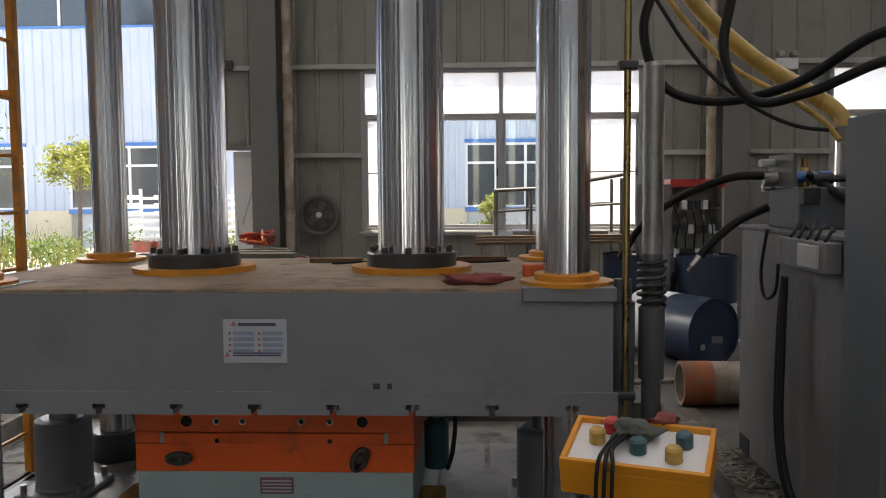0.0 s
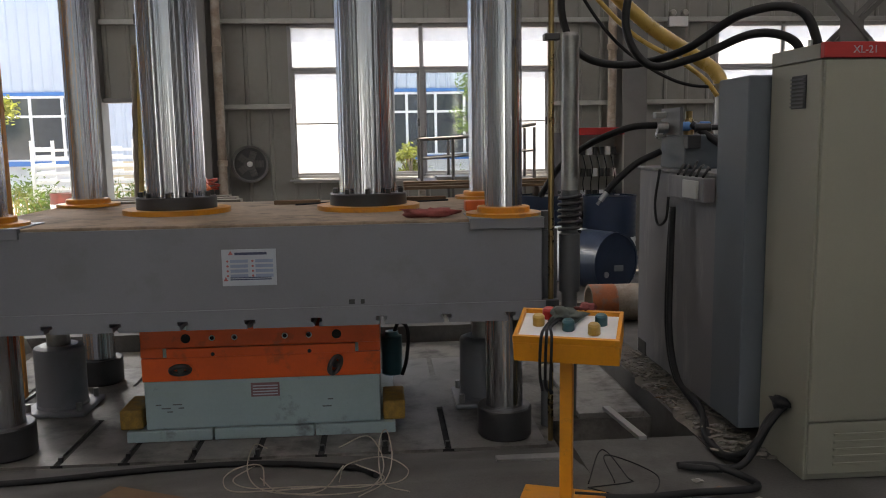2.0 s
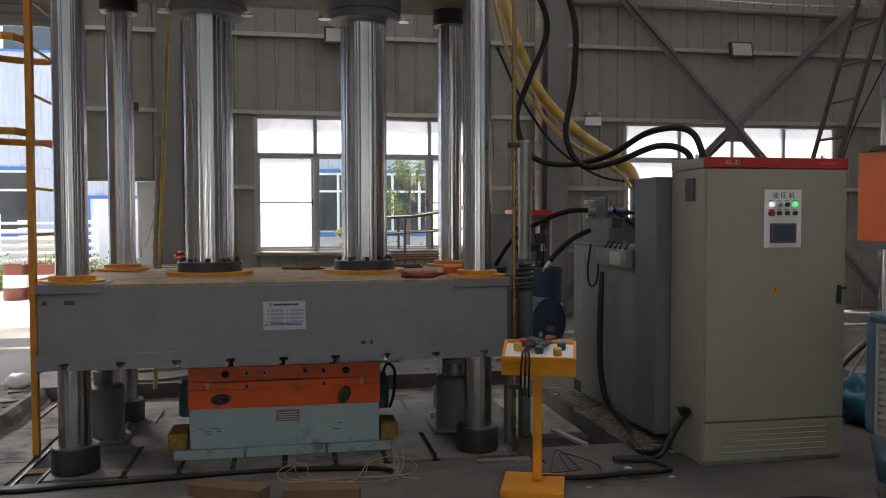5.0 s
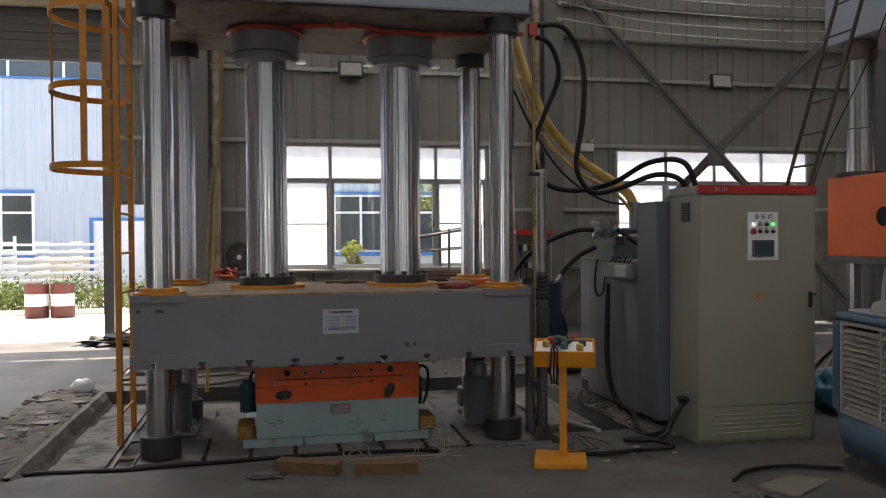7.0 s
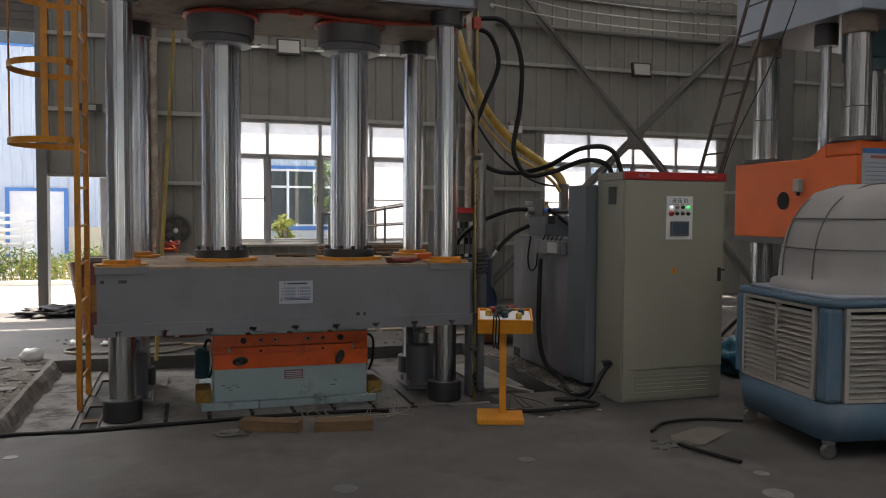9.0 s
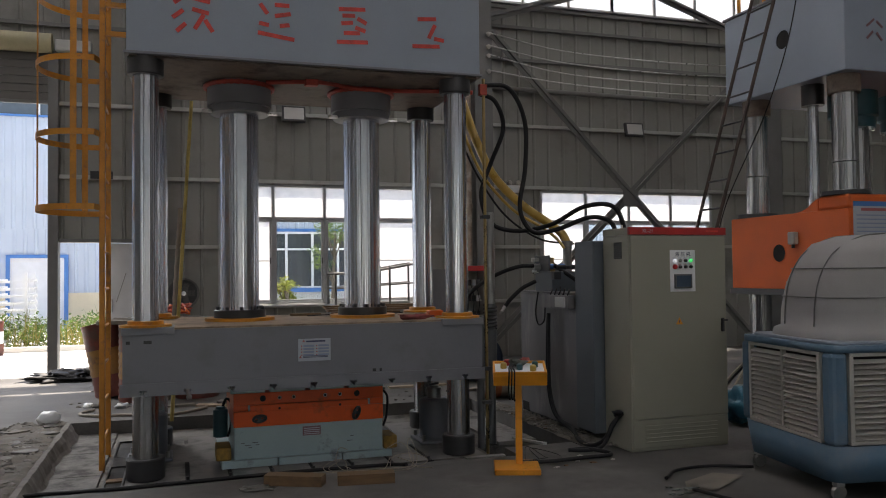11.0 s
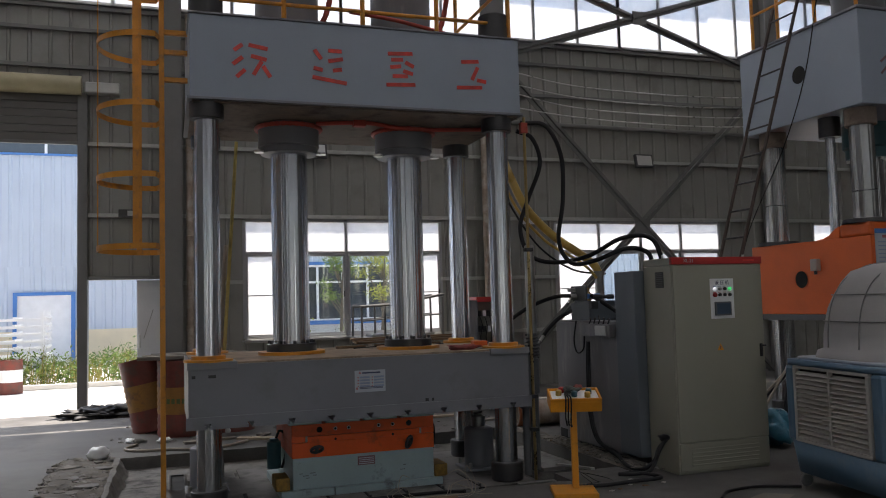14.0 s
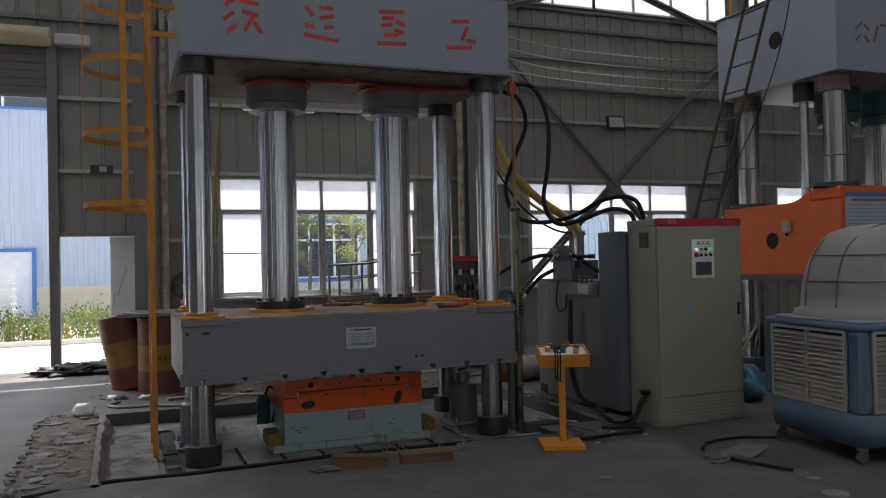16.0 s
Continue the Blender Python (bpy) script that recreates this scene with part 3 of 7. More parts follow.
for w in (W1, W2, W3):
    sheet("wall_sheet", w[0], w[1], 0, w[2], parent=wall)
    sheet("wall_sheet", w[0], w[1], w[3], CLER[0], parent=wall)
sheet("wall_sheet", HX0, HX1, CLER[1], 8.6, parent=wall)
for z in (1.95, 3.02, 4.13, 5.33, 5.92, 6.28):
    spans = {1.95: ((DOORX[1], W1[0]), (W1[1], W2[0]), (W2[1], W3[0])), 3.02: ((ROLLX1, HX1),), 4.13: ((ROLLX1, HX1),)}.get(z, ((HX0, HX1),))
    for a, b in spans:
        part("girt", box(a, b, WALL - 0.075, WALL - 0.022, z - 0.03, z + 0.03, 0.004), "girt" if z < 5 else "steelgrey", wall)
part("dark_pipe", rod((3.35, WALL - 0.12, 4.78), (9.15, WALL - 0.12, 4.74), 0.045, 12), "steelgrey", wall)
part("lower_girt", box(W1[0], W2[0], WALL - 0.09, WALL - 0.02, 0.96, 1.02, 0.004), "girt", wall)


def window(name, x0, x1, z0, z1, columns, transom, frost, label):
    ob = thing(name, (x0, WALL, z0), kind="structure", label=label, category="window")
    fr = 0.05
    xs = [x0 + (x1 - x0) * i / columns for i in range(columns + 1)]
    for x in xs:
        part("window_frame", box(x - fr / 2, x + fr / 2, WALL - 0.03, WALL + 0.04, z0, z1, 0.004), "frame", ob)
    zs = [z0, transom, z1] if transom else [z0, z1]
    for z in zs:
        for a, b in zip(xs, xs[1:]):
            part("window_frame", box(a + fr / 2, b - fr / 2, WALL - 0.028, WALL + 0.038, z - fr / 2, z + fr / 2, 0.004), "frame", ob)
    part("window_sill", box(x0 - 0.05, x1 + 0.05, WALL - 0.1, WALL - 0.032, z0 - 0.05, z0 - 0.026, 0.004), "frame", ob)
    for i, (a, b) in enumerate(zip(xs, xs[1:])):
        for k, (c, d) in enumerate(zip(zs, zs[1:])):
            mat = "frost" if (k == len(zs) - 2 and len(zs) > 2) or i in frost or not transom else "glass"
            p = part("pane", box(a + fr / 2, b - fr / 2, WALL, WALL + 0.006, c + fr / 2, d - fr / 2), mat, ob)
            p.visible_shadow = False
            if transom and k == 0:
                a0, b0, c0, d0, e = a + fr / 2 + 0.002, b - fr / 2 - 0.002, c + fr / 2 + 0.002, d - fr / 2 - 0.002, 0.032
                sash = [(a0, a0 + e, c0, d0), (b0 - e, b0, c0, d0), (a0 + e, b0 - e, c0, c0 + e), (a0 + e, b0 - e, d0 - e, d0)]
                sash += [(a0 + e, b0 - e, (c0 + d0) / 2 - 0.01, (c0 + d0) / 2 + 0.01)] if i in frost else []
                for q in sash:
                    part("sash", box(q[0], q[1], WALL - 0.022, WALL - 0.002, q[2], q[3], 0.003), "frame", ob)
                part("sash_handle", box(b0 - 0.026, b0 - 0.008, WALL - 0.04, WALL - 0.0225, (c0 + d0) / 2 - 0.05, (c0 + d0) / 2 + 0.05, 0.003), "castiron", ob)
    return ob


window("window_1", *W1, 4, 2.42, (0, 3), "four-light white framed window with frosted upper panes")
window("window_2", *W2, 4, 2.42, (0, 2, 3), "white framed window with frosted upper panes behind steel bracing")
window("window_3", *W3, 4, 2.42, (), "white framed window with frosted upper panes")
cx = HX0
k = 4
while cx < HX1 - 0.1:
    nx = min(cx + 5.5, HX1)
    window("window_%d" % k, cx, nx, CLER[0] + 0.03, CLER[1], 6, None, (), "high clerestory strip of frosted white panes")
    cx, k = nx, k + 1

# building columns, pipes and bracing
for n, x in enumerate((-8.9, -2.3, 3.22, 9.3, 15.4)):
    if n == 0:
        x = -9.45
    ob = thing("steel_column", (x, 9.85, 0), kind="structure", label="dark grey steel H column of the hall", category="column")
    part("flange", box(x - 0.16, x + 0.16, 9.66, 9.675, 0, 8.6), "steelgrey", ob)
    part("flange", box(x - 0.16, x + 0.16, 10.0, 10.015, 0, 8.6), "steelgrey", ob)
    part("web", box(x - 0.006, x + 0.006, 9.676, 9.999, 0, 8.6), "steelgrey", ob)
for x in (-2.03, 2.95):
    ob = thing("downpipe", (x, 9.75, 0), kind="structure", label="weathered vertical rainwater pipe strapped beside a column", category="pipe")
    part("pipe", lathe([(0.055, 0.0), (0.055, 6.2)], (x, 9.75, 0), seg=16), "rustpipe", ob)
    for z in (1.2, 2.6, 4.0, 5.4):
        part("pipe_collar", lathe([(0.056, 0), (0.066, 0.005), (0.066, 0.075), (0.056, 0.08)], (x, 9.75, z), seg=16), "rustpipe", ob)
brace = thing("cross_brace", (6.2, 9.85, 0), kind="structure", label="dark steel X bracing between hall columns", category="bracing")
for n, (a, b) in enumerate((((3.3, 5.85), (9.1, -0.1)), ((9.2, 5.75), (3.3, 0.2)), ((3.3, 5.95), (9.2, 7.85)), ((9.2, 5.95), (3.3, 7.85)))):
    y = 9.8 + 0.07 * (n % 2)
    part("brace", bar((a[0], y, a[1]), (b[0], y, b[1]), 0.012, 0.15, None, (0, 0, 1)), "steelgrey", brace)
    part("brace_rib", bar((a[0], y - 0.03, a[1]), (b[0], y - 0.03, b[1]), 0.06, 0.012, None, (0, 0, 1)), "steelgrey", brace)
part("gusset", box(5.98, 6.3, 9.765, 9.775, 2.68, 3.0), "steelgrey", brace)
part("gusset", box(6.12, 6.42, 9.765, 9.775, 6.76, 7.02), "steelgrey", brace)

# roller shutter and the small door
sh = thing("roller_shutter", (-6.4, WALL, ROLLZ), kind="structure", label="half rolled up dark slatted roller shutter", category="shutter")
for i in range(6):
    z = 4.15 + i * 0.12
    part("slat", box(ROLLX0, ROLLX1 - 0.02, WALL - 0.12, WALL - 0.09, z, z + 0.115, 0.006), "shutter", sh)
part("drum_cover", lathe([(0, 0), (0.15, 0), (0.15, 5.6), (0, 5.6)], (ROLLX0, WALL - 0.2, 5.0), (1, 0, 0), 12), "shutterbox", sh, "dusty yellow rolled shutter drum")
part("motor", box(-3.55, -3.05, WALL - 0.3, WALL - 0.1, 4.88, 5.05, 0.02), "girt", sh, "galvanised shutter motor and bracket")
part("bottom_bar", box(ROLLX0, ROLLX1 - 0.02, WALL - 0.13, WALL - 0.08, 4.1, 4.15, 0.005), "steelgrey", sh)
jamb = thing("trim", (ROLLX1, WALL, 0), kind="structure", label="steel jambs and head of the gate opening", category="trim")
part("jamb", box(-3.66, -3.52, 9.93, 10.2, 0, 4.9, 0.004), "steelgrey", jamb)
part("jamb", box(-9.3, -9.16, 9.93, 10.2, 0, 4.9, 0.004), "steelgrey", jamb)
part("head", box(-3.515, -2.36, 9.98, 10.18, 2.02, 2.075, 0.004), "steelgrey", jamb)
leaf = thing("door_1", (-2.42, 10.2, 0), kind="structure", label="white steel side door standing open outwards", category="door")
part("door_leaf", box(-2.82, -2.47, 10.14, 10.18, 0.02, 2.01, 0.004), "white", leaf)
part("door_frame", box(-2.468, -2.44, 10.1, 10.2, 0, 2.02), "bldgblue", leaf)
part("door_handle", rod((-2.78, 10.12, 0.95), (-2.78, 10.12, 1.15), 0.012), "zinc", leaf)
part("diagonal_scratch", bar((-2.72, 10.138, 1.1), (-2.58, 10.138, 1.55), 0.004, 0.012), "girt", leaf)

# the other walls and the roof, all unseen, close the hall
for name, x, lab in (("wall_west", HX0, "unseen solid grey end wall that keeps light out"), ("wall_east", HX1, "grey sheet metal end wall")):
    ob = thing(name, kind="structure", label=lab, category="wall")
    part("wall_sheet", box(x - 0.1, x, HY0, WALL, 0, 10.6), "wallpanel", ob)
# south slits and gate are added for light and stripes in the chrome
ob = thing("wall_south", kind="structure", label="unseen grey sheet metal wall with added light slits and gate opening", category="wall")
part("wall_sheet", box(HX0, HX1, HY0 - 0.1, HY0, 5.6, 8.6), "wallpanel", ob)
part("wall_sheet", box(HX0, -4.5, HY0 - 0.1, HY0, 0, 0.8), "wallpanel", ob)
part("wall_sheet", box(-1.5, HX1, HY0 - 0.1, HY0, 0, 0.8), "wallpanel", ob)
part("wall_sheet", box(-4.5, -1.5, HY0 - 0.1, HY0, 3.2, 5.6), "wallpanel", ob)
xs = [HX0 + 1.55 * i for i in range(8)] + [-4.5]
for a, b in list(zip(xs, xs[1:])) + [(-1.5 + 1.55 * i, -1.5 + 1.55 * (i + 1)) for i in range(12)]:
    part("wall_pier", box(a + 0.26, min(b, HX1), HY0 - 0.11, HY0 + 0.01, 0.8, 5.6), "wallpanel", ob)
part("ground_south", box(-60, 60, -90, HY0 - 0.001, -0.3, -0.004), "yard", None, "sunlit pale concrete yard", "structure", "ground")
part("ground_west", box(-60, HX0 - 0.001, HY0, WALL + 0.06, -0.3, -0.004), "yard", None, "sunlit pale concrete yard", "structure", "ground")
part("ground_east", box(HX1 + 0.001, 60, HY0, WALL + 0.06, -0.3, -0.004), "yard", None, "sunlit pale concrete yard", "structure", "ground")
# unseen roof; its frosted strips are added as a light source
bm = bmesh.new()
RIDGE = -2.45
for y0, z0, y1, z1 in ((WALL + 0.4, 8.5, RIDGE, 10.6), (RIDGE, 10.6, HY0 - 0.4, 8.5)):
    slots = [HX0 - 0.3] + [s + d for s in (-11.5, -5.0, 1.5, 8.0) for d in (0, 1.2)] + [HX1 + 0.3]
    for i in range(0, len(slots), 2):
        a, b = slots[i], slots[i + 1]
        v = [bm.verts.new(p) for p in ((a, y0, z0), (b, y0, z0), (b, y1, z1), (a, y1, z1))]
        u = [bm.verts.new(p) for p in ((a, y0, z0 + 0.1), (b, y0, z0 + 0.1), (b, y1, z1 + 0.1), (a, y1, z1 + 0.1))]
        bm.faces.new(v)
        bm.faces.new(u[::-1])
for s in (-11.5, -5.0, 1.5, 8.0):
    for y0, z0, y1, z1 in ((WALL + 0.4, 8.5, RIDGE, 10.6), (RIDGE, 10.6, HY0 - 0.4, 8.5)):
        sb = bmesh.new()
        sb.faces.new([sb.verts.new(p) for p in ((s, y0, z0 + 0.12), (s + 1.2, y0, z0 + 0.12), (s + 1.2, y1, z1 + 0.12), (s, y1, z1 + 0.12))])
        part("skylight_strip", sb, "skysheet", None, "unseen frosted roof strip added to let light in", "structure", "skylight")
part("ceiling", bm, "roof", None, "unseen sheet metal roof with added frosted strips", "structure", "ceiling")
# fill lamps added under the assumed roof strips
for i, s in enumerate((-11.5, -5.0, 1.5, 8.0)):
    fill_lamp("skylight_%d" % i, s + 0.6, 4.0, 9.45, (s + 0.6, 3.9, 0), 1.1, 10.0, ROOF_FILL)
    fill_lamp("skylight_s%d" % i, s + 0.6, -8.8, 9.45, (s + 0.6, -8.8, 0), 1.1, 10.0, ROOF_FILL)
# extra lamp hidden above the shutter opening brightens the floor inside
fill_lamp("shutter_gate_fill", -6.4, 10.95, 4.62, (-5.6, 5.0, 0.0), 5.0, 0.4, 160.0)
# fill lamp added in the unseen south gate
fill_lamp("south_gate_fill", -3.0, HY0 + 0.05, 1.6, (-3.0, 0, 1.5), 2.9, 3.1, GATE_FILL)

# ---- the large press ----
COLS = ((-2.05, 3.59), (0.6, 3.59), (-2.0, 4.9), (0.66, 4.9))
SZ0, SZ1 = 0.555, 1.091
SLOTS = [-1.73 + 0.334 * i for i in range(-1, 8)]
BZ = -0.12
press = thing("hydraulic_press", (-0.72, 4.2, BZ - 0.08), label="grey four-column hydraulic press with chromed columns and rams", category="press")


def slotted(name, x0, x1, y0, y1, z0, z1, slots, up, mat, parent, label="", w=0.032):
    """A thick plate with T slots along y in its upper or lower face, open at the front."""
    d = -1 if up else 1
    zc = z1 if up else z0
    far = z0 if up else z1
    prof = [(x0, far), (x0, zc)]
    for x in sorted(slots):
        prof += [(x - w / 2, zc), (x - w / 2, zc + d * 0.024), (x - w, zc + d * 0.024), (x - w, zc + d * 0.045),
                 (x + w, zc + d * 0.045), (x + w, zc + d * 0.024), (x + w / 2, zc + d * 0.024), (x + w / 2, zc)]
    prof += [(x1, zc), (x1, far)]
    bm = bmesh.new()
    f = bm.faces.new([bm.verts.new((x, y0, z)) for x, z in prof])
    e = bmesh.ops.extrude_face_region(bm, geom=[f])
    bmesh.ops.translate(bm, vec=(0, y1 - y0, 0), verts=[v for v in e["geom"] if isinstance(v, bmesh.types.BMVert)])
    bmesh.ops.recalc_face_normals(bm, faces=bm.faces)
    return part(name, bm, mat, parent, label)


slots_low = [-1.73 + 0.334 * i for i in range(7)]
slotted("base_plate", -2.2, 0.8, 3.4, 4.08, BZ - 0.08, BZ, slots_low, True, "baseiron", press, "oily dark iron bed with T slots", 0.036)
part("base_plate", box(-2.2, 0.8, 4.0805, 4.7495, BZ - 0.08, BZ), "baseiron", press)
slotted("base_plate", -2.2, 0.8, 4.75, 5.2, BZ - 0.08, BZ, slots_low, True, "baseiron", press, "", 0.036)
part("base_kerb", box(-2.18, 0.78, 3.36, 3.399, BZ - 0.08, BZ - 0.03, 0.004), "pitconc", press)
# black strips and caps carry the T slots' shade as well as oily dirt
for i, x in enumerate(slots_low):
    part("slot_dark", box(x - 0.0175, x + 0.0175, 3.402, 4.078, BZ - 0.044, BZ - 0.012), "hole", press, "black strip with the shade and oily dirt of a T slot")
    part("slot_end", box(x - 0.03, x + 0.03, 3.3985, 3.4015, BZ - 0.044, BZ - 0.002), "hole", press)
    part("slot_bolt", rod((x, 3.46 + 0.02 * (i % 3), BZ - 0.04), (x, 3.46 + 0.02 * (i % 3), BZ + 0.02), 0.014, 8), "castiron", press)
for i, (x, y) in enumerate(COLS):
    col = part("column", lathe([(0.1, SZ0 - 0.02), (0.1, 3.22)], (x, y, 0), seg=40), "chrome", press, "mirror-bright chromed column")
    # same column, in a darker chrome below the slab
    part("lower_column", lathe([(0.101, BZ + 0.1), (0.101, SZ0 + 0.06)], (x, y, 0), seg=40), "darkchrome", press, "column below the slab in a darker chrome")
    part("foot_nut", lathe([(0.101, 0.17), (0.14, 0.17), (0.148, 0.162), (0.148, 0.012), (0.14, 0)], (x, y, BZ), seg=40), "castiron", press, "black round foot nut")
    part("top_nut", lathe([(0.101, 0), (0.135, 0), (0.143, 0.008), (0.143, 0.16)], (x, y, 3.12), seg=32), "castiron", press, "black upper column nut")
    part("upper_nut", lathe([(0.143, 0), (0.143, 0.25), (0.135, 0.26), (0, 0.26)], (x, y, 3.985), seg=32), "castiron", press, "black nut on top of the beam")
slab = slotted("moving_slab", -2.215, 0.775, 3.43, 5.06, SZ0, SZ1 - 0.02, SLOTS, False, "pressgrey", press, "flat grey moving slab with T slots in its lower edge", 0.028)
part("oil_line", hose([(-0.6, 4.6, SZ1 + 0.002), (-0.3, 4.75, SZ1 + 0.002), (0.1, 4.65, SZ1 + 0.002), (0.4, 4.75, SZ1 + 0.002)], 0.006, 6, 8), "rubber", press, "thin black line lying on the slab")
slotted("slab_lip", -2.235, 0.795, 3.416, 3.4295, SZ0 + 0.001, SZ0 + 0.1, SLOTS, False, "pressgrey", slab, "", 0.028)
part("slab_top", box(-2.19, 0.75, 3.45, 5.04, SZ1 - 0.02, SZ1 - 0.004, 0.003), "rawwood", slab, "dusty brown unpainted top of the slab")
for x0, x1 in ((-2.225, -1.83), (0.4, 0.785)):
    part("corner_pad", box(x0, x1, 3.41, 3.75, SZ1 - 0.055, SZ1 + 0.003, 0.004), "pressgrey", slab)
for x, y in COLS:
    part("guide_ring", lathe([(0.102, 0.05), (0.135, 0.05), (0.14, 0.045), (0.14, 0.02), (0.2, 0.018), (0.2, 0.0)], (x, y, SZ1), seg=36), "ladderpaint", slab, "orange-yellow guide ring")
top = part("top_beam", box(-2.19, 0.79, 3.44, 5.06, 3.28, 3.985, 0.006), "beamgrey", press, "blue-grey box beam with red painted marks")
part("beam_flange", box(-2.21, 0.81, 3.425, 5.075, 3.262, 3.284, 0.003), "pressgrey", top)
part("beam_flange", box(-2.2, 0.8, 3.43, 5.07, 3.987, 4.005, 0.003), "pressgrey", top)
part("beam_underside", box(-2.17, 0.77, 3.46, 5.04, 3.245, 3.261, 0.002), "rustplate", top, "rusty unpainted underside")
# four red painted marks, plain strokes
MARKS = (
    (-1.69, ((-0.14, 0.06, -0.07, 0.1), (-0.15, -0.03, -0.07, 0.02), (-0.12, -0.11, -0.05, -0.06), (-0.02, 0.1, 0.14, 0.08), (0.0, 0.03, 0.13, 0.01), (0.02, -0.09, 0.09, 0.0), (0.1, -0.03, 0.16, -0.1))),
    (-1.03, ((-0.12, 0.1, -0.06, 0.04), (-0.13, -0.02, -0.05, -0.03), (-0.14, -0.08, 0.16, -0.11), (0.0, 0.1, 0.12, 0.1), (0.0, 0.03, 0.13, 0.05), (0.04, -0.03, 0.12, -0.02))),
    (-0.37, ((-0.12, 0.11, 0.11, 0.12), (-0.09, 0.07, 0.02, 0.075), (0.04, 0.06, 0.12, 0.03), (-0.1, 0.02, 0.0, 0.03), (0.02, 0.0, 0.11, -0.02), (-0.08, -0.04, 0.06, -0.035), (-0.14, -0.1, 0.13, -0.09))),
    (0.31, ((-0.1, 0.09, 0.07, 0.1), (0.06, 0.06, 0.0, -0.03), (-0.15, -0.09, 0.1, -0.08), (0.05, -0.03, 0.14, -0.04))),
)
for mx, strokes in MARKS:
    for a, b, c, d in strokes:
        bm = bar((mx + a, 3.437, 3.615 + 1.35 * b), (mx + c, 3.437, 3.615 + 1.35 * d), 0.006, 0.034, None, (0, 0, 1))
        part("painted_mark", bm, "paintred", top, "red brush-painted mark")
for x in (-1.265, -0.125):
    y = 4.27
    ram = part("ram", lathe([(0.172, SZ1 + 0.02), (0.172, 3.05)], (x, y, 0), seg=56), "chrome", press, "wide mirror-bright ram")
    part("ram_collar", lathe([(0.173, 0.075), (0.225, 0.075), (0.232, 0.068), (0.232, 0.0)], (x, y, SZ1 + 0.02), seg=48), "castiron", slab, "black bolted ram collar")
    part("ram_base", lathe([(0.173, 0.03), (0.31, 0.03), (0.31, 0.0)], (x, y, SZ1 - 0.006), seg=48), "ladderpaint", slab)
    for i in range(10):
        a = 2 * math.pi * (i + 0.5) / 10
        part("bolt", lathe([(0.016, 0), (0.016, 0.028), (0, 0.028)], (x + 0.205 * math.cos(a), y + 0.205 * math.sin(a), SZ1 + 0.095), seg=8), "castiron", slab)
    part("cylinder_head", lathe([(0.172, 0.0), (0.262, 0.0), (0.27, 0.008), (0.27, 0.06), (0.264, 0.064), (0.285, 0.066), (0.285, 0.29), (0.0, 0.29)], (x, y, 2.97), seg=48), "pressgrey", press, "grey stepped cylinder head")
    for sx in (-1, 1):
        part("lug", lathe([(0.012, 0), (0.045, 0), (0.045, 0.022), (0.012, 0.022)], (x + sx * 0.29, y - 0.1, 2.965), seg=14), "zinc", press)
    part("cylinder_barrel", lathe([(0.3, 4.0), (0.3, 5.2), (0.25, 5.25), (0, 5.25)], (x, y, 0), seg=40), "tank", press, "dark cylinder barrel above the beam")
    ring = [(x + 0.3 * math.cos(a), y + 0.3 * math.sin(a), 3.215) for a in (math.pi * 0.75 + k * math.pi / 8 for k in range(17))]
    part("red_hose", hose(ring, 0.022, 8, 4, None, 0.12), "redhose", press, "red sleeved hose round the cylinder head")
part("red_hose", hose([(-1.05, 3.98, 3.22), (-0.75, 3.9, 3.225), (-0.55, 3.88, 3.225), (-0.2, 3.97, 3.21), (0.2, 4.0, 3.22), (0.6, 3.9, 3.22), (0.85, 3.8, 3.2)], 0.02, 8, 8), "redhose", press, "red sleeved hose")
for x in (-1.265, -0.125):
    part("red_hose", hose([(x + 0.2, 3.95, 4.03), (x + 0.33, 3.9, 4.3), (x + 0.4, 3.95, 4.8), (x + 0.3, 4.1, 5.3)], 0.025, 8, 8, None, 0.08), "redhose", press, "red sleeved hose above the beam")
part("red_pipe", hose([(-0.75, 3.8, 4.25), (-0.3, 3.78, 4.2), (0.2, 3.8, 4.12), (0.6, 3.9, 4.1)], 0.02, 8, 6), "redhose", press)
part("hose_tee", box(-0.72, -0.6, 3.85, 3.93, 3.19, 3.26, 0.01), "redhose", press)
# side guide rods at the right-hand end
part("limit_rod", lathe([(0, -0.12), (0.015, -0.12), (0.015, 3.25), (0, 3.25)], (0.83, 3.46, 0), seg=12), "brass", press, "thin brass-coloured limit rod")
for z in (0.32, 0.62, 1.98):
    part("rod_clamp", box(0.79, 0.87, 3.43, 3.49, z, z + 0.035, 0.006), "castiron", press)
part("rod_bracket", box(0.79, 0.86, 3.44, 3.49, 3.1, 3.2, 0.004), "redhose", press)
part("return_rod", lathe([(0, -0.12), (0.045, -0.12), (0.045, 0.62), (0.06, 0.62), (0.06, 0.95), (0.046, 0.96), (0.046, 1.22)], (1.02, 3.85, 0), seg=20), "darkgrey", press, "dark return cylinder")
part("return_rod", lathe([(0.048, 1.2), (0.048, 2.05), (0.04, 2.07), (0, 2.07)], (1.02, 3.85, 0), seg=20), "iron", press)
sp = [(1.02 + 0.06 * math.cos(a), 3.85 + 0.06 * math.sin(a), 0.96 + 0.035 * a / math.pi / 2) for a in (k * math.pi / 5 for k in range(66))]
part("spring", hose(sp, 0.011, 6, 2), "castiron", press, "coil spring round the return rod")
part("return_rod", lathe([(0, -0.12), (0.035, -0.12), (0.035, 0.5), (0.055, 0.5), (0.055, 1.0), (0.04, 1.0), (0.04, 1.1), (0, 1.1)], (0.86, 3.7, 0), seg=18), "darkgrey", press, "dark return cylinder")
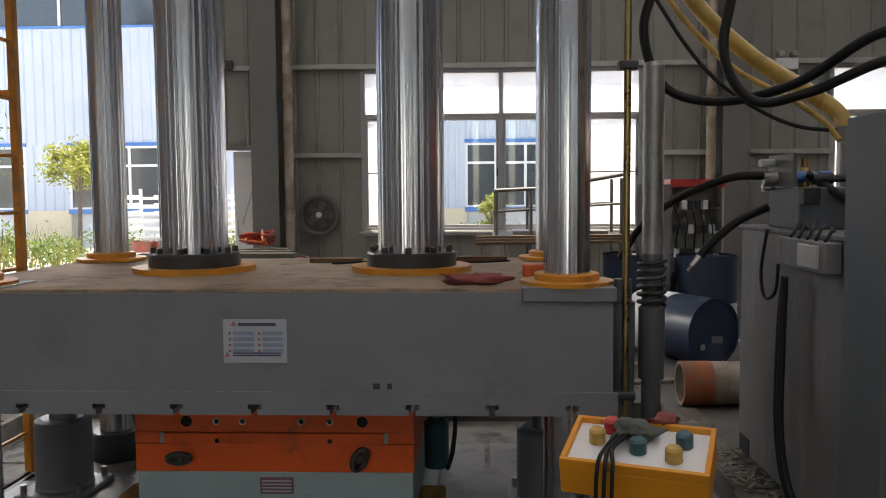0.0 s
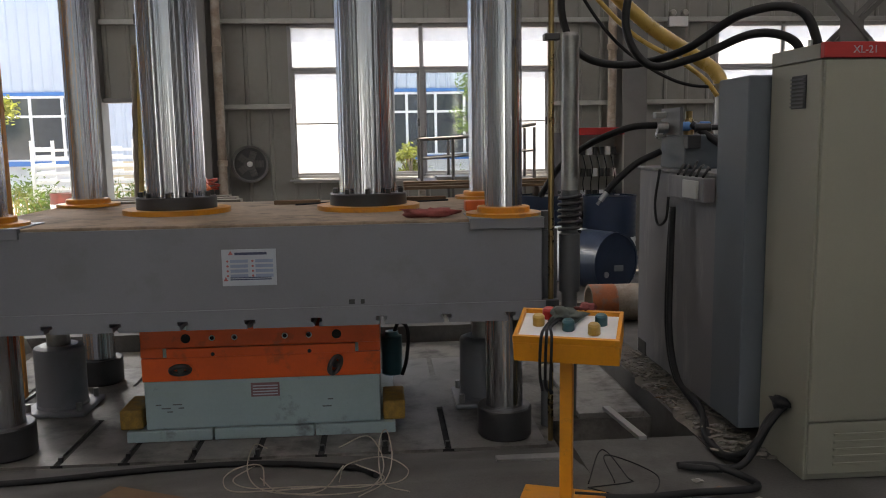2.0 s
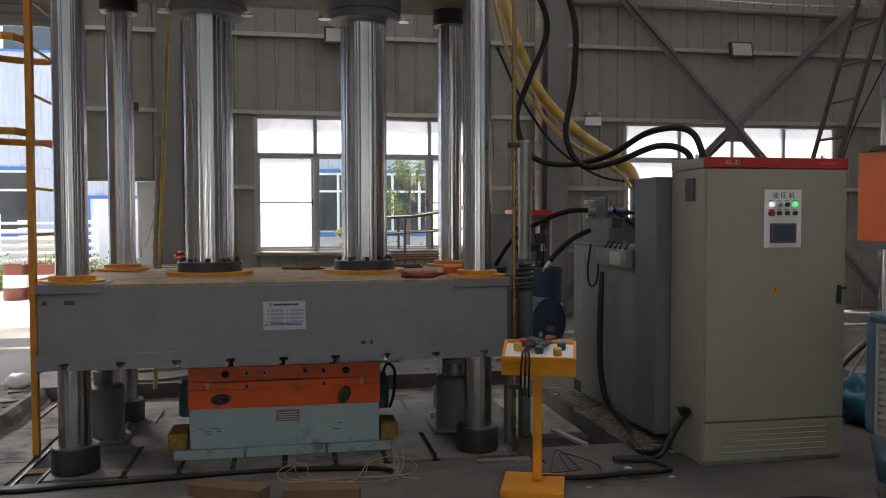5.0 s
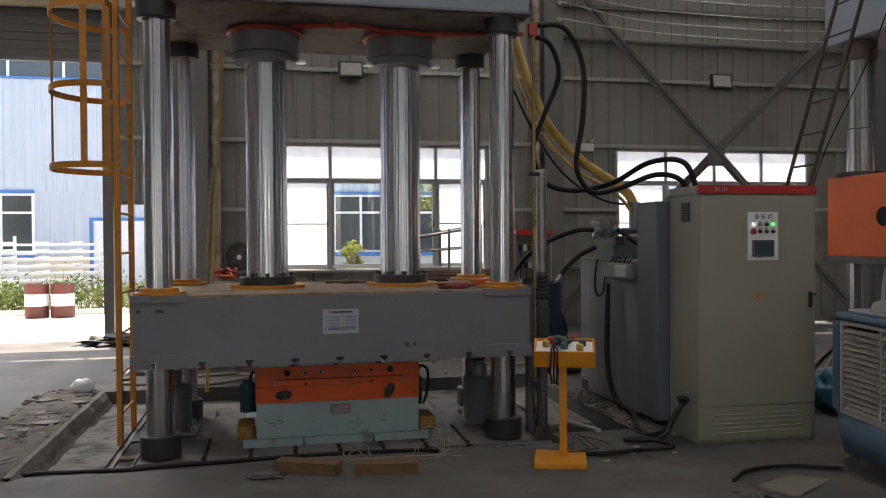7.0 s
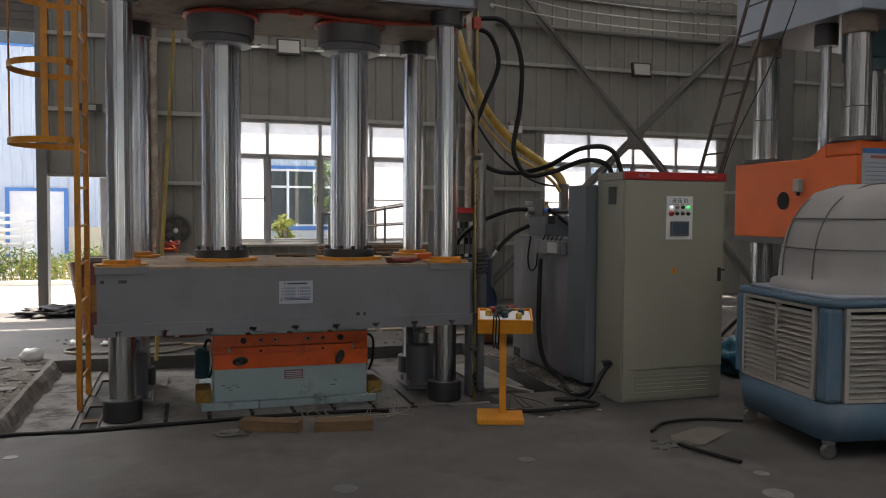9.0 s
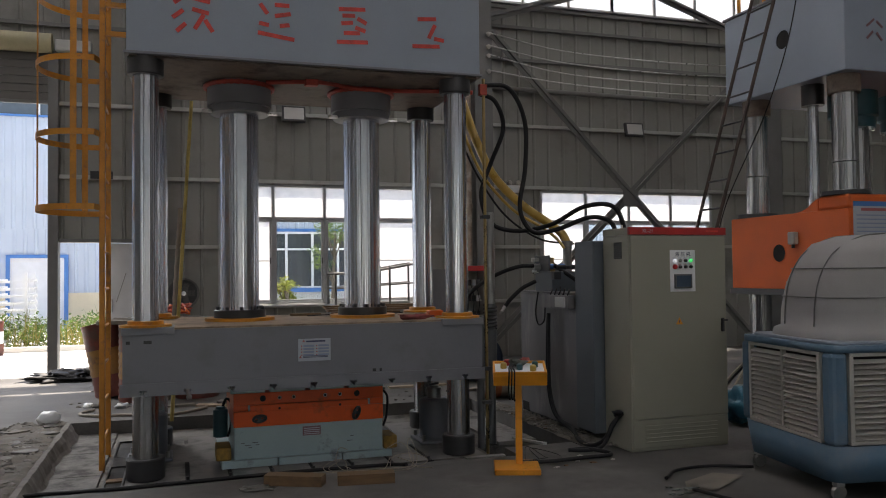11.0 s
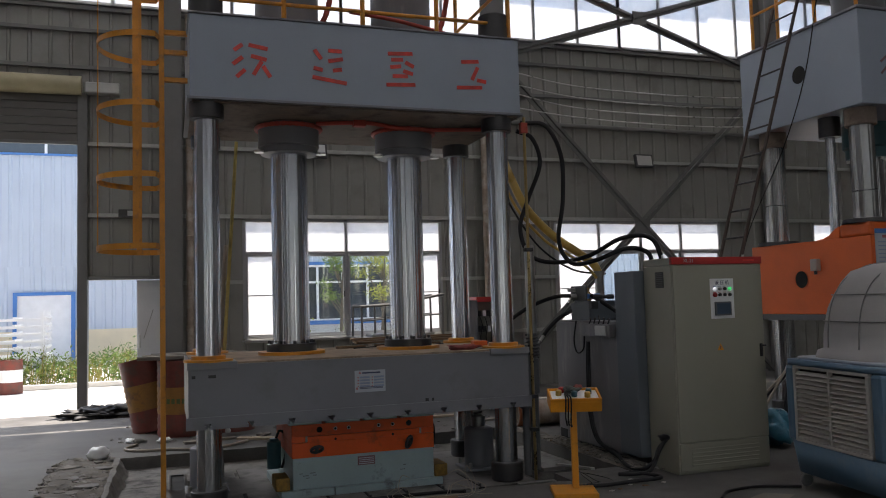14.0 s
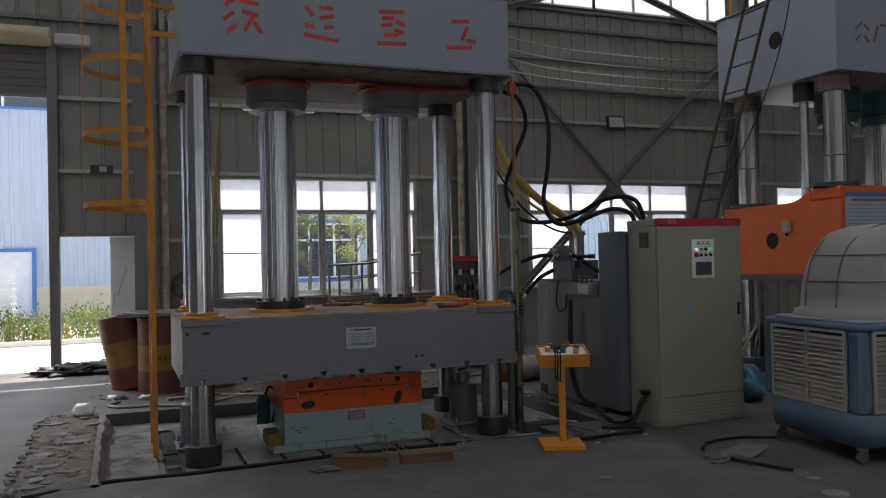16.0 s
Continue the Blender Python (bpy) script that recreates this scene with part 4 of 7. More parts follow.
# levelling jacks on the bed
for x, y in ((-2.04, 4.33), (0.56, 4.2)):
    jk = part("jack", lathe([(0, 0.41), (0.11, 0.41), (0.14, 0.398), (0.146, 0.385), (0.146, 0.05), (0.15, 0.045), (0.15, 0.0)], (x, y, BZ), seg=36), "pressgrey", press, "grey support cylinder on the bed")
    part("jack_flange", box(x - 0.19, x + 0.19, y - 0.19, y + 0.19, BZ + 0.001, BZ + 0.03, 0.01), "pressgrey", jk)
    part("jack_ram", lathe([(0, 0.115), (0.045, 0.115), (0.05, 0.1), (0.072, 0.1), (0.075, 0.095), (0.075, 0.08), (0.068, 0.078), (0.068, 0.0)], (x, y, BZ + 0.41), seg=28), "iron", jk)
    part("jack_screw", rod((x - 0.05, y, BZ + 0.535), (x + 0.05, y + 0.02, BZ + 0.545), 0.012, 8), "castiron", jk)
    for a in (0.785, 2.356, 3.927, 5.498):
        part("bolt", lathe([(0.018, 0), (0.018, 0.05), (0, 0.05)], (x + 0.21 * math.cos(a), y + 0.21 * math.sin(a), BZ + 0.031), seg=6), "iron", jk)
# warning plate
DZ = -0.013
wp = part("warning_plate", box(-0.855, -0.585, 3.424, 3.429, 0.79 + DZ, 0.975 + DZ, 0.0), "plate", slab, "white safety plate with rows of small print")
part("print", box(-0.79, -0.63, 3.422, 3.4235, 0.947 + DZ, 0.96 + DZ), "ink", slab)
for r in range(4):
    for c in range(2):
        x, z = -0.835 + 0.125 * c, 0.916 + DZ - 0.025 * r
        part("print", box(x + 0.022, x + 0.11, 3.422, 3.4235, z - 0.008, z + 0.008), "inkblue", slab)
        part("print_dot", lathe([(0.006, 0), (0, 0)], (x + 0.008, 3.4225, z), (0, -1, 0), 10), "inkred", slab)
for z in (0.832 + DZ, 0.822 + DZ):
    part("print", box(-0.815, -0.61, 3.422, 3.4235, z - 0.003, z + 0.003), "ink", slab)
for x in (-0.838, -0.81):
    bm = bmesh.new()
    z = 0.826 + DZ if x < -0.83 else 0.958 + DZ
    bm.faces.new([bm.verts.new(p) for p in ((x - 0.012, 3.4225, z - 0.01), (x + 0.012, 3.4225, z - 0.01), (x, 3.4225, z + 0.012))])
    part("print_triangle", bm, "inkred", slab)
for x, w in ((-0.225, 0.03), (-0.165, 0.02), (-2.19, 0.03), (-2.06, 0.06)):
    z = 0.665 if x > -1 else 0.965
    part("scuff", box(x, x + w, 3.4265, 3.4285, z, z + 0.025), "castiron", slab)

# the orange tool on the bed
mold = thing("press_tool", (-0.72, 4.2, BZ), label="orange and grey-green steel pressing tool with lifting eyes", category="tool")
MX0, MX1, MY0, MY1 = -1.362, -0.075, 3.69, 4.72
for a, b in ((-1.46, -1.0), (-0.99, -0.45), (-0.44, 0.0)):
    part("bolster", box(a, b, 3.672, 4.74, BZ, -0.058, 0.005), "greenblue", mold, "grey-green bolster plate")
part("lower_body", box(MX0 + 0.005, MX1 - 0.005, MY0, MY1, -0.055, 0.215, 0.006), "greenblue", mold, "pale grey-green lower body with scratches")
part("orange_lower", box(MX0, MX1, MY0 - 0.004, MY1 + 0.004, 0.215, 0.345, 0.004), "orange", mold, "orange lower half")
part("orange_lower", box(MX0 + 0.13, MX1 - 0.13, MY0 - 0.004, MY1 + 0.004, 0.345, 0.395, 0.003), "orange", mold)
bm = box(MX0, MX1, MY0 - 0.004, MY1 + 0.004, 0.4, 0.5, 0.004)
box(MX0, MX0 + 0.124, MY0 - 0.004, MY1 + 0.004, 0.35, 0.4, 0.0, bm)
box(MX1 - 0.124, MX1, MY0 - 0.004, MY1 + 0.004, 0.35, 0.4, 0.0, bm)
part("orange_upper", bm, "orange", mold, "orange upper half")
for x in (MX0 + 0.127, MX1 - 0.127):
    part("seam_key", box(x - 0.009, x + 0.009, MY0 - 0.006, MY0, 0.35, 0.398), "greenblue", mold)
a = MX0 - 0.025
for k, b in enumerate((MX0 + 0.28, MX0 + 0.62, MX0 + 0.96, MX1 + 0.025)):
    part("platen", box(a, b - 0.02, MY0 - 0.02, MY1 + 0.02, 0.502, 0.54, 0.003), "greenblue", mold, "grey-green edged platen")
    part("platen_top", box(a + 0.004, b - 0.024, MY0 - 0.016, MY1 + 0.016, 0.5395, 0.5435), "platen", mold, "oily black platen face")
    a = b + 0.02
for x, r in ((-1.12, 0.02), (-0.31, 0.02), (-0.98, 0.011), (-0.86, 0.011), (-0.59, 0.011), (-0.46, 0.011)):
    part("bolt_hole", lathe([(0, 0), (r, 0)], (x, MY0 - 0.0055, 0.45), (0, -1, 0), 14), "hole", mold)
    part("hole_rim", lathe([(r, 0), (r + 0.005, 0.002), (r + 0.006, 0)], (x, MY0 - 0.005, 0.45), (0, -1, 0), 14), "zinc" if r < 0.015 else "hole", mold)
for x in (-0.98, -0.46):
    part("bolt_hole", lathe([(0, 0), (0.011, 0)], (x, MY0 - 0.0055, 0.36), (0, -1, 0), 14), "hole", mold)
for k, (x, tilt) in enumerate(((-1.15, 0.1), (-0.32, 1.2))):
    pts = [(x + 0.05 * math.cos(t) * math.cos(tilt) - 0.026 * math.sin(t) * math.sin(tilt), MY0 - 0.035 - 0.02 * math.sin(t), 0.285 + 0.05 * math.cos(t) * math.sin(tilt) + 0.026 * math.sin(t) * math.cos(tilt)) for t in (j * math.pi / 6 for j in range(13))]
    part("lifting_eye", hose(pts, 0.014, 8, 3), "castiron", mold, "black lifting eye")
    part("eye_stem", rod((x, MY0 - 0.03, 0.285), (x, MY0, 0.285), 0.018), "castiron", mold)
part("nameplate", box(-0.785, -0.63, MY0 - 0.003, MY0 + 0.002, 0.112, 0.19), "oxide", mold, "small purple-grey nameplate")
for r in range(4):
    part("print", box(-0.775, -0.64, MY0 - 0.0045, MY0 - 0.0035, 0.122 + r * 0.016, 0.128 + r * 0.016), "plate", mold)
for k in range(7):
    x, z = -1.3 + 0.03 * k + (0.75 if k > 4 else 0), 0.08 - 0.02 * (k % 3)
    part("scratch", box(x, x + 0.03 + 0.02 * (k % 2), MY0 - 0.002, MY0 + 0.002, z, z + 0.006), "darkgrey", mold)
for x in (-1.44, -0.005):
    bg = thing("mesh_guard", (x, 3.8, BZ), label="small yellow perforated guard box beside the tool", category="guard")
    part("guard", box(x - 0.062, x + 0.062, 3.7, 3.98, -0.057, 0.055, 0.012), "ginger", bg)
    mt = thing("submersible_pump", (x, 4.3, 0.04), label="small dark teal electric pump with a looped cable", category="pump")
    part("pump_body", lathe([(0, 0.27), (0.04, 0.27), (0.045, 0.25), (0.065, 0.24), (0.065, 0.0)], (x, 4.3, 0.04), seg=20), "motorteal", mt)
    part("pump_cable", hose([(x + 0.02, 4.3, 0.31), (x + 0.05, 4.26, 0.38), (x + 0.1, 4.22, 0.33), (x + 0.09, 4.2, 0.16), (x + 0.06, 4.22, 0.05)], 0.012, 8), "rubber", mt)

# caged ladder beside the press
lad = thing("caged_ladder", (-2.41, 4.32, -0.2), label="orange steel ladder with safety cage beside the press", category="ladder")
LX, LY = -2.41, 4.33
for y in (4.02, 4.64):
    part("rail", box(LX - 0.022, LX + 0.022, y - 0.025, y + 0.025, -0.2, 6.2, 0.004), "ladderpaint", lad)
for k in range(19):
    z = 0.11 + 0.32 * k
    part("rung", rod((LX, 4.046, z), (LX, 4.614, z), 0.011, 10), "ladderpaint", lad)


def cage_at(a):
    return Vector((LX - 0.14 + 0.41 * math.cos(a), LY + 0.46 * math.sin(a), 0))


for z in (2.08, 2.7, 3.32, 3.93, 4.55, 5.2):
    bm = bmesh.new()
    last = None
    pts = [Vector((LX - 0.022, LY + 0.335, 0))] + [cage_at(radians(78 + 204 * i / 24)) for i in range(25)] + [Vector((LX - 0.022, LY - 0.335, 0))]
    for i, p in enumerate(pts):
        d = (pts[min(i + 1, len(pts) - 1)] - pts[max(i - 1, 0)]).normalized()
        out = Vector((d.y, -d.x, 0)) * 0.006
        ring = [bm.verts.new(p + o + Vector((0, 0, z + dz))) for o, dz in ((out * 0, -0.025), (out, -0.025), (out, 0.025), (out * 0, 0.025))]
        if last:
            for k in range(4):
                bm.faces.new((last[k], last[(k + 1) % 4], ring[(k + 1) % 4], ring[k]))
        last = ring
    part("hoop", bm, "ladderpaint", lad)
for a in (100, 180, 260):
    p = cage_at(radians(a)) * 1.0
    w, d = (0.008, 0.045) if a == 180 else (0.05, 0.006)
    s = 0.006 if a == 180 else 0.0
    part("strap", box(p.x - w / 2 + s, p.x + w / 2 + s, p.y - d / 2 - (0.008 if a == 100 else -0.008 if a == 260 else 0), p.y + d / 2 - (0.008 if a == 100 else -0.008 if a == 260 else 0), 2.06, 6.2), "ladderpaint", lad)
for z in (3.55, 3.8, 3.98):
    part("bracket", box(LX + 0.023, -2.19, 4.02, 4.06, z, z + 0.04), "ladderpaint", lad)
# railing on top of the beam
rl = thing("guard_railing", (-0.7, 3.5, 4.005), label="orange pipe railing round the top of the press", category="railing")
for x in (-2.1, -1.4, -0.7, 0.0, 0.72):
    part("post", rod((x, 3.5, 4.005), (x, 3.5, 5.05), 0.022, 10), "ladderpaint", rl)
    if x in (-2.1, 0.72):
        part("post", rod((x, 4.95, 4.005), (x, 4.95, 5.05), 0.022, 10), "ladderpaint", rl)
for z in (4.15, 4.55, 5.05):
    part("rail", rod((-2.1, 3.5, z), (0.72, 3.5, z), 0.018, 10), "ladderpaint", rl)
    for x in (-2.1, 0.72):
        part("rail", rod((x, 3.5, z), (x, 4.95, z), 0.018, 10), "ladderpaint", rl)

# ---- control cabinet ----
cab = thing("control_cabinet", (2.22, 2.7, 0), label="tall cream steel control cabinet with a red strip along its top", category="cabinet")
CX0, CX1, CY0, CY1 = 1.75, 2.69, 2.53, 2.975
part("body", box(CX0, CX1, CY0 + 0.022, CY1, 0.0, 1.795, 0.006), "cabinet", cab)
door = part("door", box(CX0 + 0.008, CX1 - 0.008, CY0, CY0 + 0.02, 0.27, 1.79, 0.004), "cabinet", cab, "flat cream door with panel and lock")
part("kick_panel", box(CX0 + 0.008, CX1 - 0.008, CY0 + 0.004, CY0 + 0.02, 0.03, 0.262, 0.004), "cabinet", cab)
part("red_strip", box(CX0 - 0.003, CX1 + 0.003, CY0 - 0.003, CY0 + 0.03, 1.797, 1.86, 0.003), "red", cab, "red header strip with white type code")
part("cap", box(CX0 - 0.002, CX1 + 0.002, CY0 + 0.031, CY1, 1.797, 1.858, 0.003), "cabinet", cab)
text_part("lettering", "XL-21", 0.042, front_at(CX0 + 0.17, CY0 - 0.004, 1.828), "plate", cab)
part("print", box(CX1 - 0.2, CX1 - 0.08, CY0 - 0.0045, CY0 - 0.0035, 1.82, 1.836), "paintred", cab)
for k in range(5):
    part("kick_louvre", box(CX0 + 0.12, CX1 - 0.12, CY0 - 0.002, CY0 + 0.006, 0.07 + 0.033 * k, 0.082 + 0.033 * k, 0.002), "cabinet", cab)
pn = part("panel", box(2.13, 2.375, CY0 - 0.004, CY0 - 0.0005, 1.318, 1.668, 0.0), "white", door, "white operating panel with lamps, knobs and screen")
text_part("lettering", "液 压 机", 0.042, front_at(2.255, CY0 - 0.005, 1.63), "ink", door)
part("touch_screen", box(2.165, 2.335, CY0 - 0.022, CY0 - 0.0045, 1.345, 1.465, 0.005), "darkgrey", door, "dark touch screen in a black bezel")
part("screen_glass", box(2.18, 2.32, CY0 - 0.0235, CY0 - 0.0222, 1.358, 1.452), "screen", door)
for r in range(2):
    for c in range(4):
        x, z = 2.173 + 0.052 * c, 1.578 - 0.052 * r
        mat = (("lampwhite", "iron", "castiron", "green"), ("red", "castiron", "castiron", "castiron"))[r][c]
        rr = 0.02 if (r, c) == (1, 0) else 0.014
        part("push_button" if r == 0 else "selector_knob", lathe([(rr, 0), (rr, 0.016), (rr * 0.7, 0.022), (0, 0.022)], (x, CY0 - 0.0045, z), (0, -1, 0), 16), mat, door)
        part("print", box(x - 0.015, x + 0.015, CY0 - 0.0052, CY0 - 0.0042, z + 0.02, z + 0.025), "inkred" if r else "inkblue", door)
bm = bmesh.new()
bm.faces.new([bm.verts.new(p) for p in ((2.178, CY0 - 0.001, 1.042), (2.247, CY0 - 0.001, 1.042), (2.2125, CY0 - 0.001, 1.102))])
part("warning_triangle", bm, "yellowpaint", door, "small yellow warning triangle")
part("print", box(2.209, 2.216, CY0 - 0.0025, CY0 - 0.0012, 1.053, 1.078), "ink", door)
lk = part("lock_handle", box(2.625, 2.65, CY0 - 0.018, CY0 - 0.0005, 0.97, 1.085, 0.004), "castiron", door, "black swing lock")
part("lock_lever", box(2.63, 2.675, CY0 - 0.032, CY0 - 0.0185, 1.06, 1.075, 0.003), "castiron", door)
vt = part("vent", box(CX0 - 0.004, CX0, 2.66, 2.78, 1.6, 1.74), "castiron", cab, "black louvred side vent")
for k in range(8):
    part("vent_slat", box(CX0 - 0.012, CX0 - 0.0045, 2.663, 2.777, 1.606 + k * 0.0165, 1.613 + k * 0.0165), "darkgrey", cab)
for x in (CX0 + 0.04, CX1 - 0.04):
    part("lifting_stud", lathe([(0.01, 0), (0.01, 0.03), (0, 0.03)], (x, 2.72, 1.859), seg=8), "zinc", cab)

# ---- oil tank with its valve block ----
tk = thing("oil_tank", (2.1, 3.9, 0), label="grey welded oil tank with valve block on top", category="tank")
part("skid", box(1.74, 2.75, 3.4, 4.6, 0.0, 0.05), "castiron", tk)
part("tank_body", box(1.68, 2.75, 3.34, 4.64, 0.05, 1.28, 0.012), "tank", tk, "streaked grey tank body")
part("tank_lid", box(1.665, 2.765, 3.335, 4.655, 1.281, 1.3, 0.004), "tank", tk)
part("tall_compartment", box(1.65, 2.72, 2.985, 3.325, 0.08, 1.765, 0.008), "tankblue", tk, "tall blue-grey compartment")
part("junction_box", box(1.6, 1.664, 3.36, 3.87, 1.15, 1.275, 0.006), "tank", tk, "grey junction box on the tank side")
vb = part("valve_block", box(1.72, 2.05, 3.95, 4.35, 1.3, 1.5, 0.008), "tankblue", tk, "valve block with blue solenoids")
for k, (x, y, z, r, n, mat) in enumerate(((1.64, 4.2, 1.545, 0.035, 0.24, "iron"), (1.72, 4.1, 1.55, 0.028, 0.2, "bldgblue"), (1.8, 4.0, 1.54, 0.025, 0.22, "castiron"), (1.66, 4.28, 1.5, 0.02, 0.1, "zinc"))):
    part("valve", lathe([(0, 0), (r, 0), (r, n * 0.4), (r * 0.7, n * 0.42), (r * 0.7, n * 0.7), (r, n * 0.72), (r, n), (0, n)], (x, y, z), (1, -0.1, 0), 14), mat, vb)
part("valve", lathe([(0, 0), (0.03, 0), (0.03, 0.08), (0.02, 0.1), (0.02, 0.14), (0, 0.14)], (1.82, 4.15, 1.5), seg=14), "brass", vb)
part("valve_bracket", box(1.7, 1.72, 3.98, 4.3, 1.5, 1.66, 0.003), "darkgrey", tk)
part("connector", box(1.62, 1.69, 4.17, 4.23, 1.6, 1.64, 0.008), "girt", tk)
part("connector", box(1.72, 1.8, 3.9, 3.98, 1.42, 1.5, 0.006), "castiron", tk)
for k in range(5):
    y = 3.42 + 0.09 * k
    part("wiring", hose([(1.62, y, 1.278), (1.66, y + 0.04, 1.315 + 0.012 * (k % 2)), (1.7, y + 0.13, 1.325), (1.74, y + 0.2, 1.31 + 0.02 * (k % 3))], 0.007, 6, 5), "rubber", tk)
part("wiring", hose([(1.6, 4.02, 1.3), (1.585, 4.05, 1.1), (1.58, 3.98, 0.98), (1.585, 3.86, 1.02), (1.59, 3.84, 1.15)], 0.008, 6, 8), "rubber", tk)
part("gland", box(1.585, 1.5995, 3.42, 3.62, 1.165, 1.26, 0.004), "girt", tk)
part("drain_notch", box(1.675, 1.69, 4.45, 4.6, 0.05, 0.14), "hole", tk)
part("riser", lathe([(0.05, 1.3), (0.05, 1.78), (0.062, 1.78), (0.062, 1.83), (0, 1.83)], (2.22, 4.6, 0), seg=20), "iron", tk, "steel riser pipe")

# ---- hoses ----
def hose_thing(name, pts, r, mat, label, ribs=0.0, steps=10, category="hose", seg=12):
    at = pts[-1]
    ob = part(name, hose([Vector(p) - Vector(at) for p in pts], r, seg, steps, None, ribs), mat, None, label, "", category)
    ob.location = at
    return ob


hose_thing("suction_hose", [(1.08, 4.95, 3.6), (1.17, 4.85, 3.2), (1.25, 4.77, 2.9), (1.43, 4.75, 2.54), (1.73, 4.75, 2.25), (2.03, 4.73, 2.05), (2.18, 4.66, 1.92), (2.22, 4.6, 1.8)], 0.046, "yellowhose", "translucent golden yellow spiral suction hose", 0.03, 24, seg=16)
hose_thing("return_hose", [(1.0, 4.9, 3.6), (1.06, 4.8, 3.2), (1.13, 4.7, 2.85), (1.3, 4.68, 2.5), (1.62, 4.68, 2.17), (1.95, 4.66, 1.98), (2.1, 4.62, 1.86), (2.16, 4.55, 1.75)], 0.016, "yellowhose", "thin translucent yellow hose beside the thick one", 0.03, 20, seg=10)
for k, (pts, r) in enumerate((
    ([(0.95, 3.9, 3.22), (1.12, 3.9, 3.15), (1.22, 3.95, 2.9), (1.1, 4.0, 2.55), (1.0, 4.0, 2.25), (1.1, 4.0, 1.98), (1.35, 3.95, 1.9), (1.6, 3.7, 1.95), (1.8, 3.4, 2.1), (2.0, 3.2, 2.08), (2.1, 3.15, 1.8)], 0.022),
    ([(0.95, 3.8, 3.28), (1.2, 3.75, 3.25), (1.36, 3.75, 2.95), (1.36, 3.75, 2.5), (1.3, 3.75, 2.1), (1.42, 3.72, 1.88), (1.62, 3.6, 1.9), (1.85, 3.4, 2.0), (2.02, 3.3, 1.95), (2.06, 3.28, 1.78)], 0.022),
    ([(1.66, 4.2, 1.56), (1.5, 4.3, 1.55), (1.3, 4.5, 1.45), (1.15, 4.7, 1.3), (1.05, 4.85, 1.1)], 0.021),
    ([(1.7, 4.3, 1.4), (1.55, 4.3, 1.33), (1.42, 4.3, 1.22), (1.36, 4.3, 1.15)], 0.021),
    ([(1.8, 4.05, 1.56), (1.9, 3.9, 1.45), (1.95, 3.7, 1.36), (2.0, 3.4, 1.33)], 0.021),
    ([(1.0, 4.6, 2.9), (1.2, 4.6, 2.5), (1.5, 4.6, 2.1), (1.9, 4.6, 1.85), (2.3, 4.6, 1.8)], 0.011),
)):
    hose_thing("hydraulic_hose", pts, r, "rubber", "black rubber hydraulic hose looping to the tank")
for k, dx in enumerate((0, 0.03)):
    hose_thing("power_cable", [(1.585 + dx * 0.3, 3.75 + dx, 1.1), (1.58, 3.75 + dx, 0.8), (1.57, 3.72 + dx, 0.4), (1.58, 3.6 + dx, 0.15), (1.6, 3.3 + dx, 0.05 + 0.03 * k), (1.52, 3.02 + dx, 0.03), (1.5, 2.8, 0.03), (1.56, 2.68, 0.06 + 0.03 * k), (1.66, 2.7, 0.2), (1.74, 2.72, 0.29)], 0.017, "rubber", "black cable bundle running down the tank", category="cable")
hose_thing("power_cable", [(0.72, 2.45, 0.03), (0.95, 2.4, 0.03), (1.2, 2.42, 0.03), (1.5, 2.45, 0.03), (1.4, 2.65, 0.04), (1.25, 2.7, 0.03), (1.5, 2.62, 0.05), (1.68, 2.75, 0.2), (1.75, 2.72, 0.28)], 0.016, "rubber", "black cable coiled on the floor by the cabinet", category="cable")
CABLE = ((-3.3, 2.62), (-2.8, 2.95), (-2.5, 2.92), (-2.14, 2.88), (-1.85, 2.97), (-1.62, 3.01), (-1.3, 3.12), (-0.95, 3.2), (-0.66, 3.19), (-0.43, 3.11), (-0.2, 2.98), (-0.1, 2.82))
hose_thing("floor_cable", [(x, y, 0.012 - 0.127 * (max(0.0, y - 2.72) / 0.66) ** 1.2) for x, y in CABLE], 0.015, "rubber", "black cable lying along the edge of the bay", category="cable")
fe = thing("hose_fitting", (1.36, 4.3, 1.1), label="bright crimped end fitting of a hanging hose", category="fitting")
part("sleeve", rod((1.365, 4.3, 1.157), (1.32, 4.3, 1.1), 0.017, 12), "zinc", fe)
part("nipple", rod((1.32, 4.3, 1.1), (1.3, 4.3, 1.075), 0.011, 10), "iron", fe)
cg = thing("cable_gland", (1.72, 2.73, 0.28), label="dusty cable gland cluster on the cabinet side", category="gland")
part("gland", lump(1.725, 2.73, 0.3, 0.03, 0.08, 0.025, 61, None, 2, 0.7), "rubber", cg)
for k, (z0, z1, z2) in enumerate(((5.62, 5.36, 5.46), (5.4, 5.15, 5.27), (5.24, 4.96, 5.06), (4.97, 4.78, 4.87))):
    hose_thing("bare_cable", [(3.3, 9.55, z0), (4.6, 9.55, z1 + 0.06), (6.2, 9.55, z1), (7.8, 9.55, z1 + 0.01), (9.2, 9.55, z2)], 0.011, "zinc", "thin silvery cable strung along the wall between columns", category="cable", seg=8)
    for x, z in ((3.3, z0), (9.2, z2)):
        iz = thing("cable_insulator", (x, 9.6, z), label="small pale insulator knob on a hall column", category="insulator")
        part("knob", lathe([(0, 0), (0.03, 0), (0.04, 0.02), (0.025, 0.04), (0.04, 0.06), (0, 0.07)], (x, 9.66, z), (0, -1, 0), 12), "coolwhite", iz)

